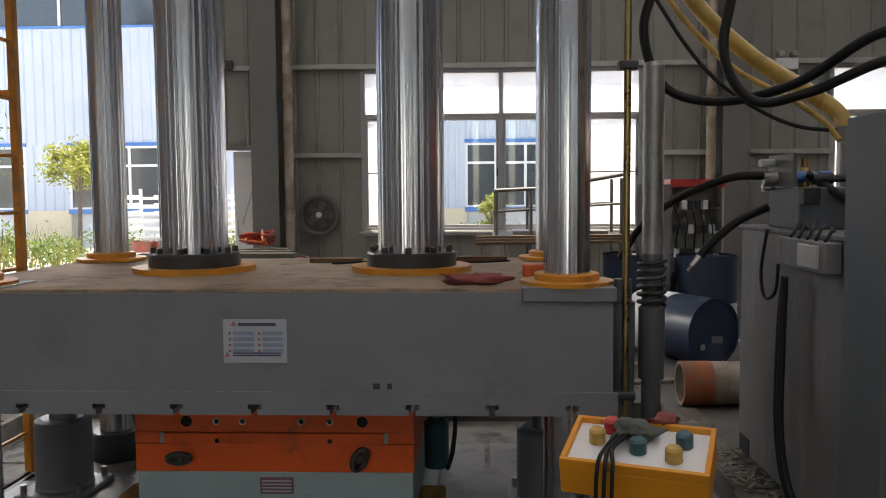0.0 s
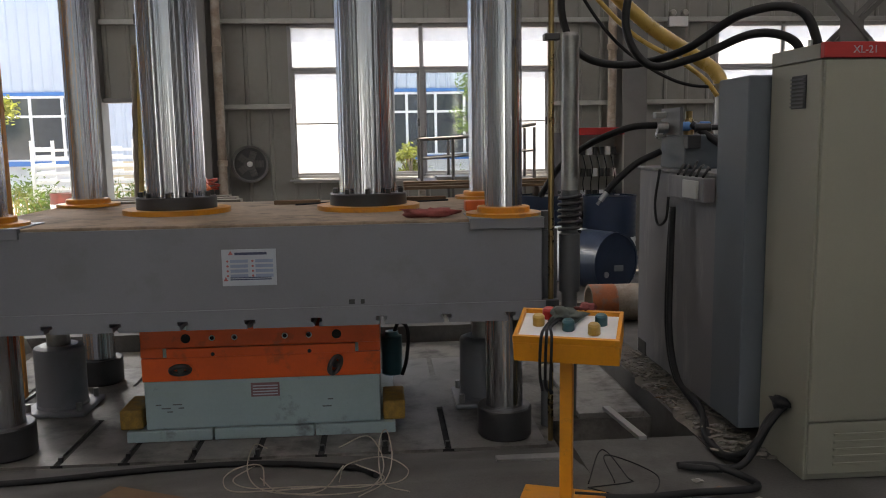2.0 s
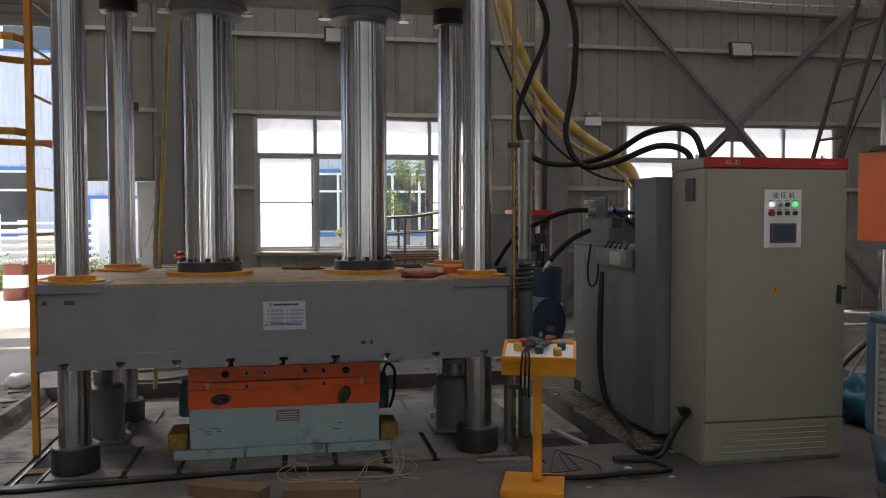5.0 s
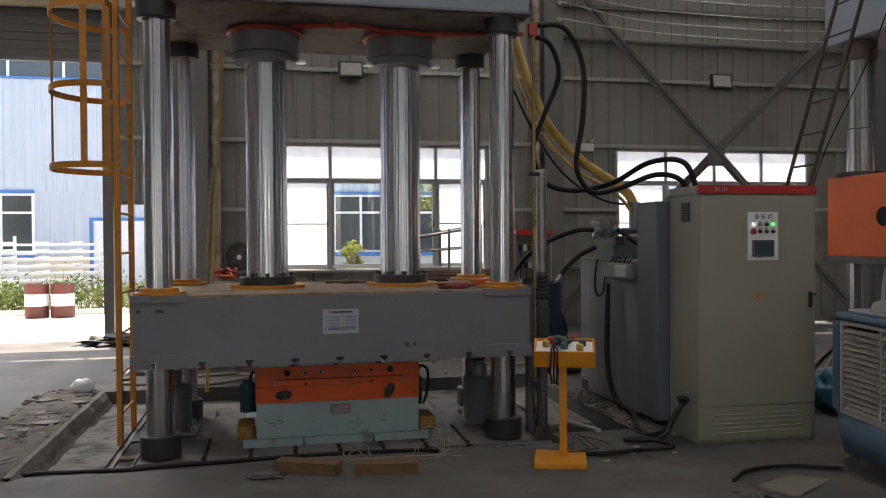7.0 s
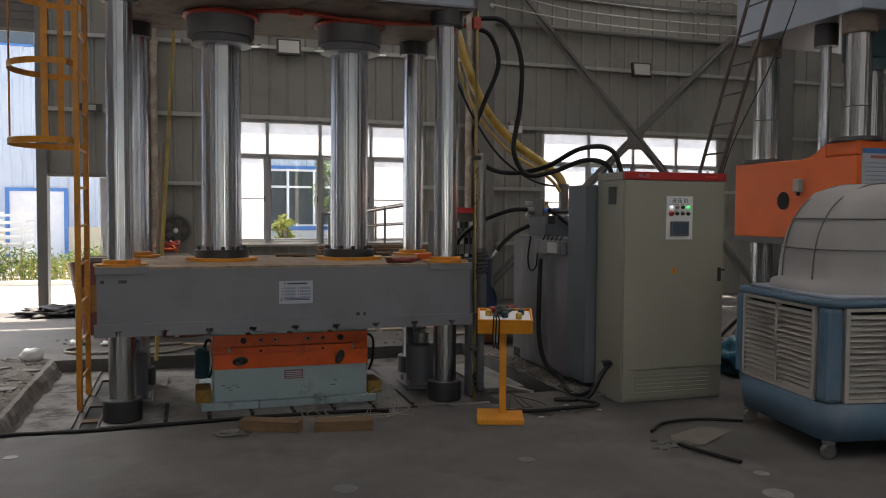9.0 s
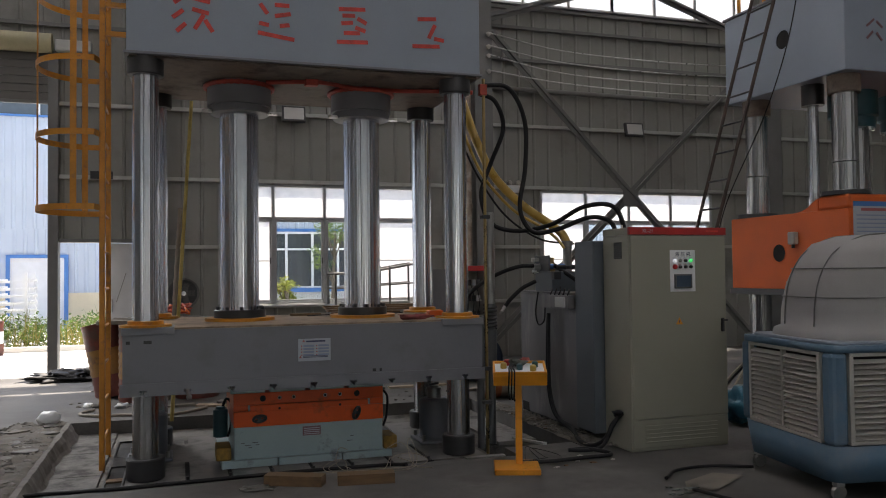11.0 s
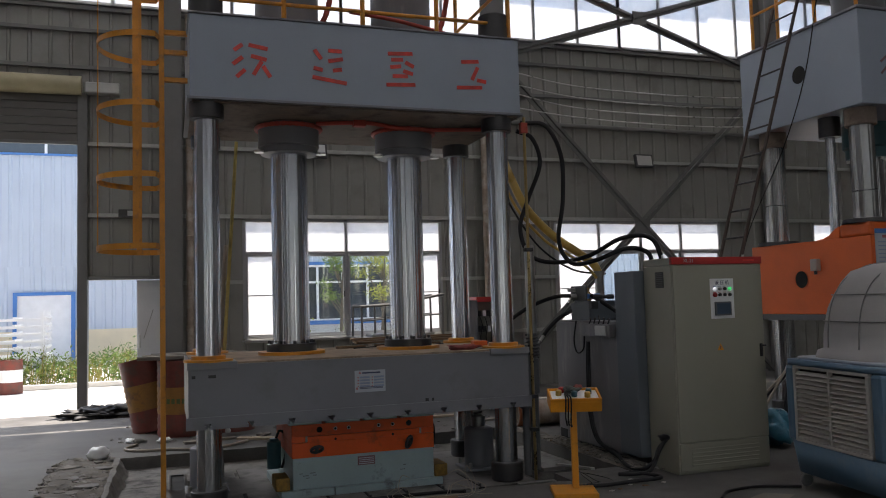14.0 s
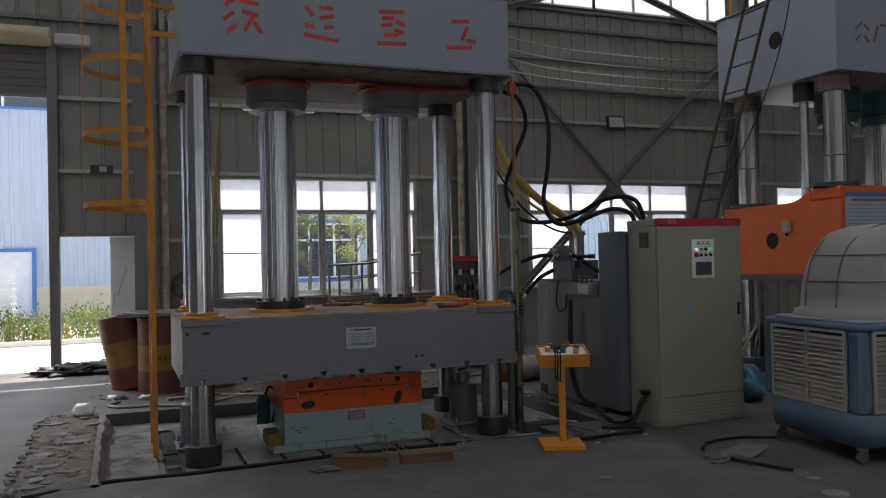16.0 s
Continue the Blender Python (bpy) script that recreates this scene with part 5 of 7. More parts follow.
# ---- push-button stand ----
st = thing("control_stand", (0.665, 2.37, 0), -20, True, "yellow push-button stand with a sloped tray and soiled rags", "control stand")
part("base_plate", box(-0.19, 0.15, -0.2, 0.14, 0.0, 0.04, 0.006), "yellowpaint", st)
part("post", box(-0.025, 0.025, -0.025, 0.025, 0.045, 0.66, 0.004), "yellowpaint", st)
tilt = Matrix.Translation((0.01, 0, 0.675)) @ Matrix.Rotation(radians(14), 4, "X")
part("tray_box", box(-0.2, 0.2, -0.12, 0.13, 0.0, 0.08, 0.004, None, tilt), "yellowpaint", st)
for a in ((-0.2, 0.2, -0.12, -0.105), (-0.2, 0.2, 0.115, 0.13), (-0.2, -0.185, -0.105, 0.115), (0.185, 0.2, -0.105, 0.115)):
    part("rim", box(*a, 0.08, 0.108, 0.002, None, tilt), "yellowpaint", st)
part("panel", box(-0.185, 0.185, -0.105, 0.115, 0.0805, 0.09, 0, None, tilt), "white", st, "soiled white button panel")
for x, y, mat in ((-0.12, 0.02, "yellowhose"), (0.1, -0.05, "yellowhose"), (-0.09, 0.1, "red"), (0.0, -0.02, "motorteal"), (0.12, 0.05, "motorteal")):
    part("push_button", lathe([(0.024, 0), (0.024, 0.035), (0.018, 0.042), (0, 0.042)], tilt @ Vector((x, y * 0.8, 0.091)), (0, -0.17, 1), 16), mat, st)
for k in range(3):
    part("cord", hose([tilt @ Vector((-0.05 + 0.02 * k, 0.06, 0.12)), tilt @ Vector((-0.08 + 0.01 * k, -0.05, 0.12)), tilt @ Vector((-0.085 + 0.02 * k, -0.15, 0.12)), Vector((-0.08 + 0.02 * k, -0.17, 0.62 - 0.03 * k)), Vector((-0.07 + 0.02 * k, -0.168, 0.55))], 0.006, 6, 8), "rubber", st)
part("plug", box(-0.08, -0.04, -0.17, -0.14, 0.59, 0.65, 0.008), "girt", st)
rg = thing("rag", (0.68, 2.42, 0.78), label="crumpled grey-green soiled rag", category="rag")
part("cloth", lump(0.67, 2.4, 0.8, 0.06, 0.05, 0.028, 3, None, 3, 0.8), "cloth", rg)
rg = thing("rag", (0.75, 2.45, 0.78), label="crumpled rust red rag", category="rag")
part("cloth", lump(0.76, 2.46, 0.805, 0.045, 0.035, 0.022, 5, None, 3, 0.8), "clothred", rg)
tn = thing("red_tin", (0.5, 3.95, SZ1), label="small orange-red tin on the press slab", category="tin")
part("tin", box(0.43, 0.57, 3.9, 4.0, SZ1 - 0.004, SZ1 + 0.055, 0.008), "pressorange", tn)
for k in range(3):
    bt = thing("timber_offcut", (-0.6 + 0.4 * k, 4.8, SZ1), label="thin timber offcut lying on the press slab", category="timber")
    part("offcut", box(-0.75 + 0.42 * k, -0.45 + 0.42 * k, 4.7 + 0.05 * k, 4.78 + 0.05 * k, SZ1 - 0.004, SZ1 + 0.022, 0.003), "wood", bt)
rg = thing("rag", (0.2, 3.62, SZ1), label="crumpled pink plastic rag on the press slab", category="rag")
part("cloth", lump(0.2, 3.6, SZ1 + 0.02, 0.13, 0.05, 0.03, 8, None, 3, 0.6), "clothred", rg)

# ---- second press ----
p2 = thing("hydraulic_press", (6.1, 4.2, 0), label="large press with an orange slab and grey top beam", category="press")
P2X, P2Y0, P2Y1, OZ0, OZ1 = 4.75, 3.25, 5.12, 1.2, 2.12
for x, y in ((4.95, 3.48), (4.95, 4.86), (7.2, 3.48), (7.2, 4.86)):
    part("column", lathe([(0.13, 0.1), (0.13, 3.4)], (x, y, 0), seg=36), "darkchrome", p2, "worn chromed column with taped band")
    part("foot_nut", lathe([(0.131, 0.2), (0.17, 0.2), (0.18, 0.19), (0.18, 0)], (x, y, 0), seg=32), "castiron", p2)
    part("top_nut", lathe([(0.131, 0), (0.16, 0), (0.165, 0.01), (0.165, 0.19)], (x, y, 3.36), seg=32), "rustplate", p2, "rust-stained steel column nut")
    part("slab_collar", lathe([(0.131, 0.05), (0.24, 0.045), (0.25, 0.0)], (x, y, OZ1 + (0.15 if y < 4 else 0)), seg=32), "castiron", p2)
    part("band", lathe([(0.132, 0), (0.132, 0.01)], (x, y, 2.62), seg=32), "castiron", p2)
os = part("orange_slab", box(P2X, 7.42, P2Y0, P2Y1, OZ0 + 0.07, OZ1, 0.01), "pressorange", p2, "orange moving slab")
part("slab_step", box(P2X + 0.003, 7.41, P2Y0 + 0.003, 3.68, OZ1 + 0.001, OZ1 + 0.15, 0.03), "pressorange", os)
bm = bmesh.new()
for x in (P2X + 0.003, 7.41):
    bm.faces.new([bm.verts.new((x, 3.68 + y, OZ1 + 0.001 + z)) for y, z in ((0, 0), (0.34, 0), (0.24, 0.012), (0.15, 0.045), (0.07, 0.1), (0, 0.13))])
bm.verts.ensure_lookup_table()
for i in range(6):
    bm.faces.new([bm.verts[j] for j in (i, (i + 1) % 6, 6 + (i + 1) % 6, 6 + i)])
bmesh.ops.recalc_face_normals(bm, faces=bm.faces)
part("slab_step", bm, "pressorange", os)
part("switch_gland", rod((P2X - 0.035, 4.02, OZ0 + 0.53), (P2X - 0.035, 4.02, OZ0 + 0.57), 0.018, 10), "castiron", os)
part("bolster", box(P2X - 0.02, 7.44, P2Y0 - 0.02, P2Y1 + 0.02, OZ0, OZ0 + 0.069, 0.004), "darkgrey", os)
part("lightening_hole", lathe([(0, 0.0), (0.1, 0.0)], (P2X - 0.002, 4.28, OZ0 + 0.48), (-1, 0, 0), 24), "hole", os)
part("hole_rim", lathe([(0.1, 0), (0.1, 0.006), (0.112, 0.006), (0.112, 0)], (P2X - 0.001, 4.28, OZ0 + 0.48), (-1, 0, 0), 24), "pressorange", os)
part("limit_switch", box(P2X - 0.07, P2X, 3.97, 4.07, OZ0 + 0.57, OZ0 + 0.71, 0.012), "coolwhite", os, "small cream limit switch")
part("notice", box(4.8, 5.55, P2Y0 - 0.006, P2Y0 - 0.001, 1.55, 2.19), "plate", os, "white safety notice with a blue border")
part("notice_header", box(4.8, 5.55, P2Y0 - 0.0075, P2Y0 - 0.0062, 2.14, 2.19), "bldgblue", os)
part("print", box(4.9, 5.45, P2Y0 - 0.0075, P2Y0 - 0.0062, 2.09, 2.12), "inkred", os)
for k in range(11):
    part("print", box(4.84, 5.5 - 0.05 * (k % 3), P2Y0 - 0.0075, P2Y0 - 0.0062, 2.04 - 0.042 * k, 2.052 - 0.042 * k), "inkblue", os)
tb = part("top_beam", box(P2X - 0.02, 7.45, P2Y0 - 0.02, P2Y1 + 0.02, 3.55, 4.6, 0.01), "beamgrey", p2, "grey box beam with a round hole")
part("beam_flange", box(P2X - 0.04, 7.47, P2Y0 - 0.04, P2Y1 + 0.04, 4.601, 4.63, 0.004), "pressgrey", tb)
part("lightening_hole", lathe([(0, 0.0), (0.105, 0.0)], (P2X - 0.0225, 4.12, 4.1), (-1, 0, 0), 24), "hole", tb)
part("hole_rim", lathe([(0.105, 0), (0.105, 0.006), (0.118, 0.006), (0.118, 0)], (P2X - 0.0215, 4.12, 4.1), (-1, 0, 0), 24), "beamgrey", tb)
for a, b, c, d in ((5.02, 0.02, 5.12, 0.1), (5.02, -0.11, 5.1, -0.03), (5.15, 0.08, 5.23, 0.02), (5.15, -0.04, 5.22, -0.12), (5.36, 0.08, 5.3, -0.1), (5.4, 0.1, 5.55, 0.08)):
    part("painted_mark", bar((a, P2Y0 - 0.024, 4.0 + b), (c, P2Y0 - 0.024, 4.0 + d), 0.005, 0.025), "oxide", tb, "faded red painted mark")
part("guide_cylinder", lathe([(0.055, OZ1), (0.055, 3.4)], (4.97, 3.95, 0), seg=24), "chrome", p2, "slim bright guide ram")
part("guide_head", lathe([(0.06, 0.0), (0.12, 0.0), (0.12, 0.24)], (4.97, 3.95, 3.32), seg=24), "castiron", p2)
for x in (5.75, 6.5):
    part("ram", lathe([(0.17, OZ1), (0.17, 3.2)], (x, 4.17, 0), seg=36), "darkchrome", p2, "wide worn ram")
    part("cylinder_head", lathe([(0.171, 0), (0.24, 0), (0.24, 0.12), (0.27, 0.14), (0.27, 0.42)], (x, 4.17, 3.13), seg=36), "motorteal", p2, "dark cylinder head with bolts")
    for i in range(8):
        a = 2 * math.pi * i / 8
        part("bolt", lathe([(0, -0.03), (0.02, -0.03), (0.02, 0.0)], (x + 0.21 * math.cos(a), 4.17 + 0.21 * math.sin(a), 3.13), seg=8), "zinc", p2)
    part("cylinder_barrel", lathe([(0.3, 4.63), (0.3, 5.9), (0, 5.9)], (x, 4.17, 0), seg=32), "darkgrey", p2)
part("base_plate", box(4.6, 7.6, 3.1, 5.2, -0.004, 0.02), "baseiron", p2)
part("lower_tool", box(5.2, 7.0, 3.6, 4.8, 0.02, 0.62, 0.01), "castiron", p2, "dark tool block on the bed")
for x in (4.8, 5.4, 6.0, 6.6):
    part("rail_post", rod((x, P2Y0 + 0.05, 4.63), (x, P2Y0 + 0.05, 5.6), 0.022, 10), "ladderpaint", p2)
for y in (3.9, 4.5, 4.95):
    part("rail_post", rod((4.8, y, 4.63), (4.8, y, 5.6), 0.022, 10), "ladderpaint", p2)
for z in (5.1, 5.6):
    part("rail", rod((4.8, P2Y0 + 0.05, z), (6.6, P2Y0 + 0.05, z), 0.018, 10), "ladderpaint", p2)
    part("rail", rod((4.8, P2Y0 + 0.05, z), (4.8, 4.95, z), 0.018, 10), "ladderpaint", p2)
l2 = thing("steel_ladder", (3.6, 4.9, 0), label="dark rusty steel ladder leaning on the second press", category="ladder")
A0, A1, B0, B1 = Vector((3.62, 5.1, 0)), Vector((4.69, 4.44, 5.0)), Vector((3.62, 4.75, 0)), Vector((4.69, 4.02, 5.0))
part("rail", rod(A0, A1, 0.02, 10), "ladderrust", l2)
part("rail", rod(B0, B1, 0.02, 10), "ladderrust", l2)
for k in range(15):
    t = (k + 0.7) / 15.2
    part("rung", rod(A0.lerp(A1, t), B0.lerp(B1, t), 0.012, 8), "castiron", l2)
hose_thing("hanging_rope", [(4.66, 3.7, 4.9), (4.6, 3.9, 4.0), (4.5, 4.2, 3.2), (4.3, 4.6, 2.3), (4.15, 4.7, 1.6)], 0.007, "rubber", "thin dark rope hanging beside the ladder", category="rope", seg=6)

# ---- evaporative cooler ----
co = thing("air_cooler", (2.8, 1.27, 0), -9, True, "mobile blue and white evaporative air cooler with louvred sides", "air cooler")
h = 0.56


def rounded_box(w, z0, z1, r, taper=0.0, n=5):
    bm = bmesh.new()
    rows = []
    for z, ww in ((z0, w - taper), (z1, w)):
        pts = []
        for cx, cy, a0 in ((1, 1, 0), (-1, 1, 90), (-1, -1, 180), (1, -1, 270)):
            for i in range(n + 1):
                a = radians(a0 + 90 * i / n)
                pts.append(bm.verts.new((cx * (ww - r) + r * math.cos(a), cy * (ww - r) + r * math.sin(a), z)))
        rows.append(pts)
    m = len(rows[0])
    for i in range(m):
        bm.faces.new((rows[0][i], rows[0][(i + 1) % m], rows[1][(i + 1) % m], rows[1][i])).smooth = True
    bm.faces.new(rows[0][::-1])
    bm.faces.new(rows[1])
    return bm


part("basin", rounded_box(h, 0.12, 0.36, 0.1, 0.03), "coolblue", co, "blue water basin")
# solid black core paints the shade seen behind the louvres
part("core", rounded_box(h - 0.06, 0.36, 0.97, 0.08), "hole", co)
part("top_frame", rounded_box(h + 0.005, 0.955, 1.0, 0.1), "coolblue", co, "blue top frame")
part("top_plate", rounded_box(h - 0.05, 1.0, 1.02, 0.1), "beamgrey", co)
for sx in (-1, 1):
    for sy in (-1, 1):
        part("corner_post", box(sx * (h - 0.062) - 0.06, sx * (h - 0.062) + 0.06, sy * (h - 0.062) - 0.06, sy * (h - 0.062) + 0.06, 0.36, 0.956, 0.03), "coolblue", co)
        part("castor", lathe([(0, -0.018), (0.045, -0.018), (0.05, -0.01), (0.05, 0.01), (0.045, 0.018), (0, 0.018)], (sx * (h - 0.09), sy * (h - 0.09), 0.05), (0, 1, 0.1), 18), "iron", co)
        part("castor_fork", box(sx * (h - 0.09) - 0.03, sx * (h - 0.09) + 0.03, sy * (h - 0.09) - 0.028, sy * (h - 0.09) + 0.028, 0.09, 0.121, 0.004), "zinc", co)
for turn in (0, 90, 180, 270):
    R = Matrix.Rotation(radians(turn), 4, "Z")
    w = h - 0.123
    fr = part("grille_frame", box(-w, w, -h - 0.004, -h + 0.03, 0.365, 0.39, 0.004, None, R), "coolwhite", co, "cream louvred side panel")
    part("grille_frame", box(-w, w, -h - 0.004, -h + 0.03, 0.93, 0.953, 0.004, None, R), "coolwhite", co)
    for x in (-w, -0.012, w - 0.03):
        part("grille_frame", box(x, x + (0.03 if x != -0.012 else 0.024), -h - 0.004, -h + 0.03, 0.39, 0.93, 0.003, None, R), "coolwhite", co)
    for k in range(15):
        z = 0.407 + k * 0.0349
        for x0, x1 in ((-w + 0.03, -0.012), (0.012, w - 0.03)):
            part("louvre", box(x0, x1, -0.019, 0.019, -0.004, 0.004, 0, None, R @ Matrix.Translation((0, -h + 0.014, z)) @ Matrix.Rotation(radians(36), 4, "X")), "coolwhite", co)
# the padded duct elbow on top
bm = bmesh.new()
rows = []
N = 40
prof = ((0.46, 1.021, 0.0), (0.45, 1.07, 0.0), (0.41, 1.09, 0.0), (0.405, 1.2, 0.0), (0.4, 1.3, 0.01), (0.385, 1.4, 0.02), (0.365, 1.5, 0.04), (0.33, 1.6, 0.07), (0.29, 1.68, 0.1), (0.18, 1.73, 0.14), (0.0, 1.745, 0.18))
for r, z, dx in prof:
    ring = []
    for i in range(N):
        a = 2 * math.pi * i / N
        c, s = math.cos(a), math.sin(a)
        k = r / max(1e-6, (abs(c) ** 3.5 + abs(s) ** 3.5) ** (1 / 3.5))
        ring.append(bm.verts.new((dx + k * c * 1.04, k * s, z - (0.012 if abs(z - 1.3) < 0.01 or abs(z - 1.5) < 0.01 else 0))))
    rows.append(ring)
for a, b in zip(rows, rows[1:]):
    for i in range(N):
        bm.faces.new((a[i], a[(i + 1) % N], b[(i + 1) % N], b[i])).smooth = True
part("duct_hood", bm, "ductwhite", co, "grey-white padded duct hood with seams")
for y in (-0.18, 0.17):
    pts = [(-0.425, y, 1.1), (-0.415, y, 1.25), (-0.385, y, 1.4), (-0.325, y, 1.53), (-0.235, y, 1.63), (-0.05, y, 1.72), (0.15, y, 1.742)]
    part("seam", hose(pts, 0.005, 6, 6), "steelgrey", co)
for z, r in ((1.3, 0.402), (1.5, 0.368)):
    pts = []
    for i in range(25):
        a = 2 * math.pi * i / 24
        c, s = math.cos(a), math.sin(a)
        k = r / (abs(c) ** 3.5 + abs(s) ** 3.5) ** (1 / 3.5)
        pts.append(((0.01 if z < 1.4 else 0.04) + k * c * 1.04, k * s, z))
    part("seam", hose(pts, 0.005, 6, 3), "steelgrey", co)

# ---- things along the back wall ----
def drum(name, at, axis, r, hh, mats, label, seg=32):
    ob = thing(name, at, label=label, category="drum", group="oil drums")
    ax = Vector(axis).normalized()
    n = 0
    for f0, f1, mat in mats:
        prof = [(r, f0 * hh)]
        steps = max(2, int((f1 - f0) * 24))
        for i in range(1, steps):
            f = f0 + (f1 - f0) * i / steps
            prof.append((r * (1.022 if i % 2 else 0.995), f * hh))
        prof.append((r, f1 * hh))
        part("shell_band" if len(mats) > 1 else "shell", lathe(prof, at, ax, seg, None, False), mat, ob)
    part("rim", lathe([(r - 0.012, hh + 0.0), (r - 0.012, hh + 0.012), (r + 0.008, hh + 0.012), (r + 0.008, hh - 0.012)], at, ax, seg), mats[-1][2], ob)
    part("lid", lathe([(r - 0.01, 0), (0, 0)], Vector(at) + ax * (hh - 0.004), ax, seg), mats[-1][2], ob)
    part("base_disc", lathe([(0, 0.002), (r, 0.002)], at, ax, seg), mats[0][2], ob)
    part("bung", lathe([(0.03, 0), (0.03, 0.012), (0, 0.012)], Vector(at) + ax * hh + ax.orthogonal().normalized() * r * 0.6, ax, 12), "zinc", ob)
    return ob


drum("oil_drum", (2.42, 7.95, 0), (0, 0, 1), 0.28, 0.86, ((0, 0.5, "white"), (0.5, 1, "drumblue")), "upright oil drum, dark blue above white")
drum("oil_drum", (1.75, 8.2, 0), (0, 0, 1), 0.28, 0.86, ((0, 0.5, "white"), (0.5, 1, "drumblue")), "upright oil drum, dark blue above white")
dl = drum("oil_drum", (1.78, 7.7, 0.29), (0.48, -0.85, 0.0), 0.285, 0.86, ((0, 0.5, "white"), (0.5, 1, "drumblue")), "dark blue and white oil drum lying on its side")
part("print", box(2.12, 2.28, 6.948, 6.95, 0.2, 0.26, 0, None, Matrix.Identity(4)), "tankblue", dl)
ob = thing("steel_pipe", (2.3, 5.9, 0), label="short rusty steel pipe with a red painted end", category="pipe")
part("pipe", lathe([(0.13, 0), (0.13, 0.62), (0.15, 0.62), (0.15, 0.0), (0.13, 0)], (1.62, 5.72, 0.152), (1, 0.0, 0), 28), "rustpipe", ob)
part("painted_end", lathe([(0.151, 0), (0.153, 0.01), (0.153, 0.2), (0.151, 0.21)], (1.62, 5.72, 0.152), (1, 0.0, 0), 28), "drumorange", ob, "red painted end band")
rk = thing("open_switch_rack", (2.4, 8.4, 0), label="open grey switch cabinet with a red header and wiring shelves", category="switch cabinet")
part("side", box(2.12, 2.14, 8.2, 8.55, 0, 1.52), "tank", rk)
part("side", box(2.63, 2.65, 8.2, 8.55, 0, 1.52), "coolwhite", rk)
part("back", box(2.14, 2.63, 8.53, 8.55, 0, 1.52), "coolwhite", rk)
part("header", box(2.12, 2.65, 8.19, 8.55, 1.521, 1.6, 0.004), "red", rk, "red header strip")
for k in range(6):
    z = 0.1 + 0.24 * k
    part("shelf", box(2.141, 2.629, 8.3, 8.529, z, z + 0.02), "girt", rk)
    for j in range(6):
        part("breaker", box(2.18 + 0.07 * j, 2.23 + 0.07 * j, 8.26, 8.3, z + 0.0, z + 0.09, 0.004), "castiron" if (j + k) % 3 else "white", rk)
for j in range(5):
    part("wire", hose([(2.2 + 0.08 * j, 8.27, 1.3), (2.22 + 0.08 * j, 8.22, 1.15), (2.2 + 0.09 * j, 8.25, 1.0), (2.22 + 0.08 * j, 8.27, 0.85)], 0.006, 6, 6), "rubber", rk)
part("open_door", box(1.78, 2.11, 8.12, 8.14, 0.05, 1.55, 0.003), "tank", rk, "grey cabinet door swung open")
wf = thing("fan", (-1.73, 10.07, 1.2), label="round dark wall exhaust fan with wire guard", category="fan")
FC = (-1.73, 10.07, 1.22)
part("ring", lathe([(0.21, 0), (0.21, 0.09), (0.24, 0.1), (0.24, 0.0)], FC, (0, -1, 0), 40), "steelgrey", wf)
part("back_disc", lathe([(0.21, 0.004), (0, 0.004)], FC, (0, -1, 0), 40), "darkgrey", wf)
part("hub", lathe([(0.035, 0), (0.035, 0.1), (0.02, 0.11), (0, 0.11)], FC, (0, -1, 0), 20), "white", wf)
for r in (0.08, 0.12, 0.16):
    pts = [(FC[0] + r * math.cos(a), FC[1] - 0.1, FC[2] + r * math.sin(a)) for a in (2 * math.pi * i / 24 for i in range(25))]
    part("guard_wire", hose(pts, 0.003, 5, 2), "darkgrey", wf)
for i in range(5):
    a = 2 * math.pi * i / 5
    part("blade", bar((FC[0] + 0.03 * math.cos(a), FC[1] - 0.05, FC[2] + 0.03 * math.sin(a)), (FC[0] + 0.17 * math.cos(a), FC[1] - 0.05, FC[2] + 0.17 * math.sin(a)), 0.09, 0.008, None, (0.3, 1, 0)), "steelgrey", wf)
for x, z in ((-0.01, 4.12), (6.33, 4.14)):
    fl = thing("floodlight", (x, 9.95, z), label="square black floodlight on the wall girt, unlit", category="lamp")
    tl = Matrix.Translation((x, 9.93, z)) @ Matrix.Rotation(radians(-12), 4, "X")
    part("housing", box(-0.19, 0.19, -0.03, 0.04, -0.13, 0.13, 0.008, None, tl), "castiron", fl)
    part("lens", box(-0.16, 0.16, -0.034, -0.0305, -0.1, 0.1, 0, None, tl), "lampglass", fl, "pale grey lens")
    part("bracket", box(x - 0.02, x + 0.02, 9.97, 10.03, z - 0.02, z + 0.1), "castiron", fl)
em = thing("emergency_light", (3.9, 10.03, 2.92), label="white twin-head emergency light", category="lamp")
part("case", box(3.77, 4.03, 9.99, 10.06, 2.92, 3.05, 0.008), "white", em)
for x in (3.82, 3.98):
    part("head", lathe([(0, 0), (0.045, 0), (0.045, 0.05), (0.03, 0.07), (0, 0.07)], (x, 10.03, 3.09), (0, -1, 0.1), 16), "coolwhite", em)
ex = thing("exit_sign", (-2.92, 10.0, 2.99), label="dark exit sign with a pale pictogram", category="sign")
part("case", box(-3.08, -2.76, 9.98, 10.02, 2.99, 3.11, 0.005), "castiron", ex)
part("pictogram", box(-2.95, -2.85, 9.976, 9.979, 3.01, 3.09), "girt", ex)
hr = thing("steel_platform", (1.1, 8.9, 0), label="grey welded steel frame platform with sloping handrails", category="platform")
for x in (0.42, 0.78, 1.25, 1.72):
    for y in (8.62, 9.25):
        part("post", rod((x, y, 0), (x, y, 1.5 + (0.12 if x > 1 else 0.0)), 0.018, 8), "steelgrey", hr)
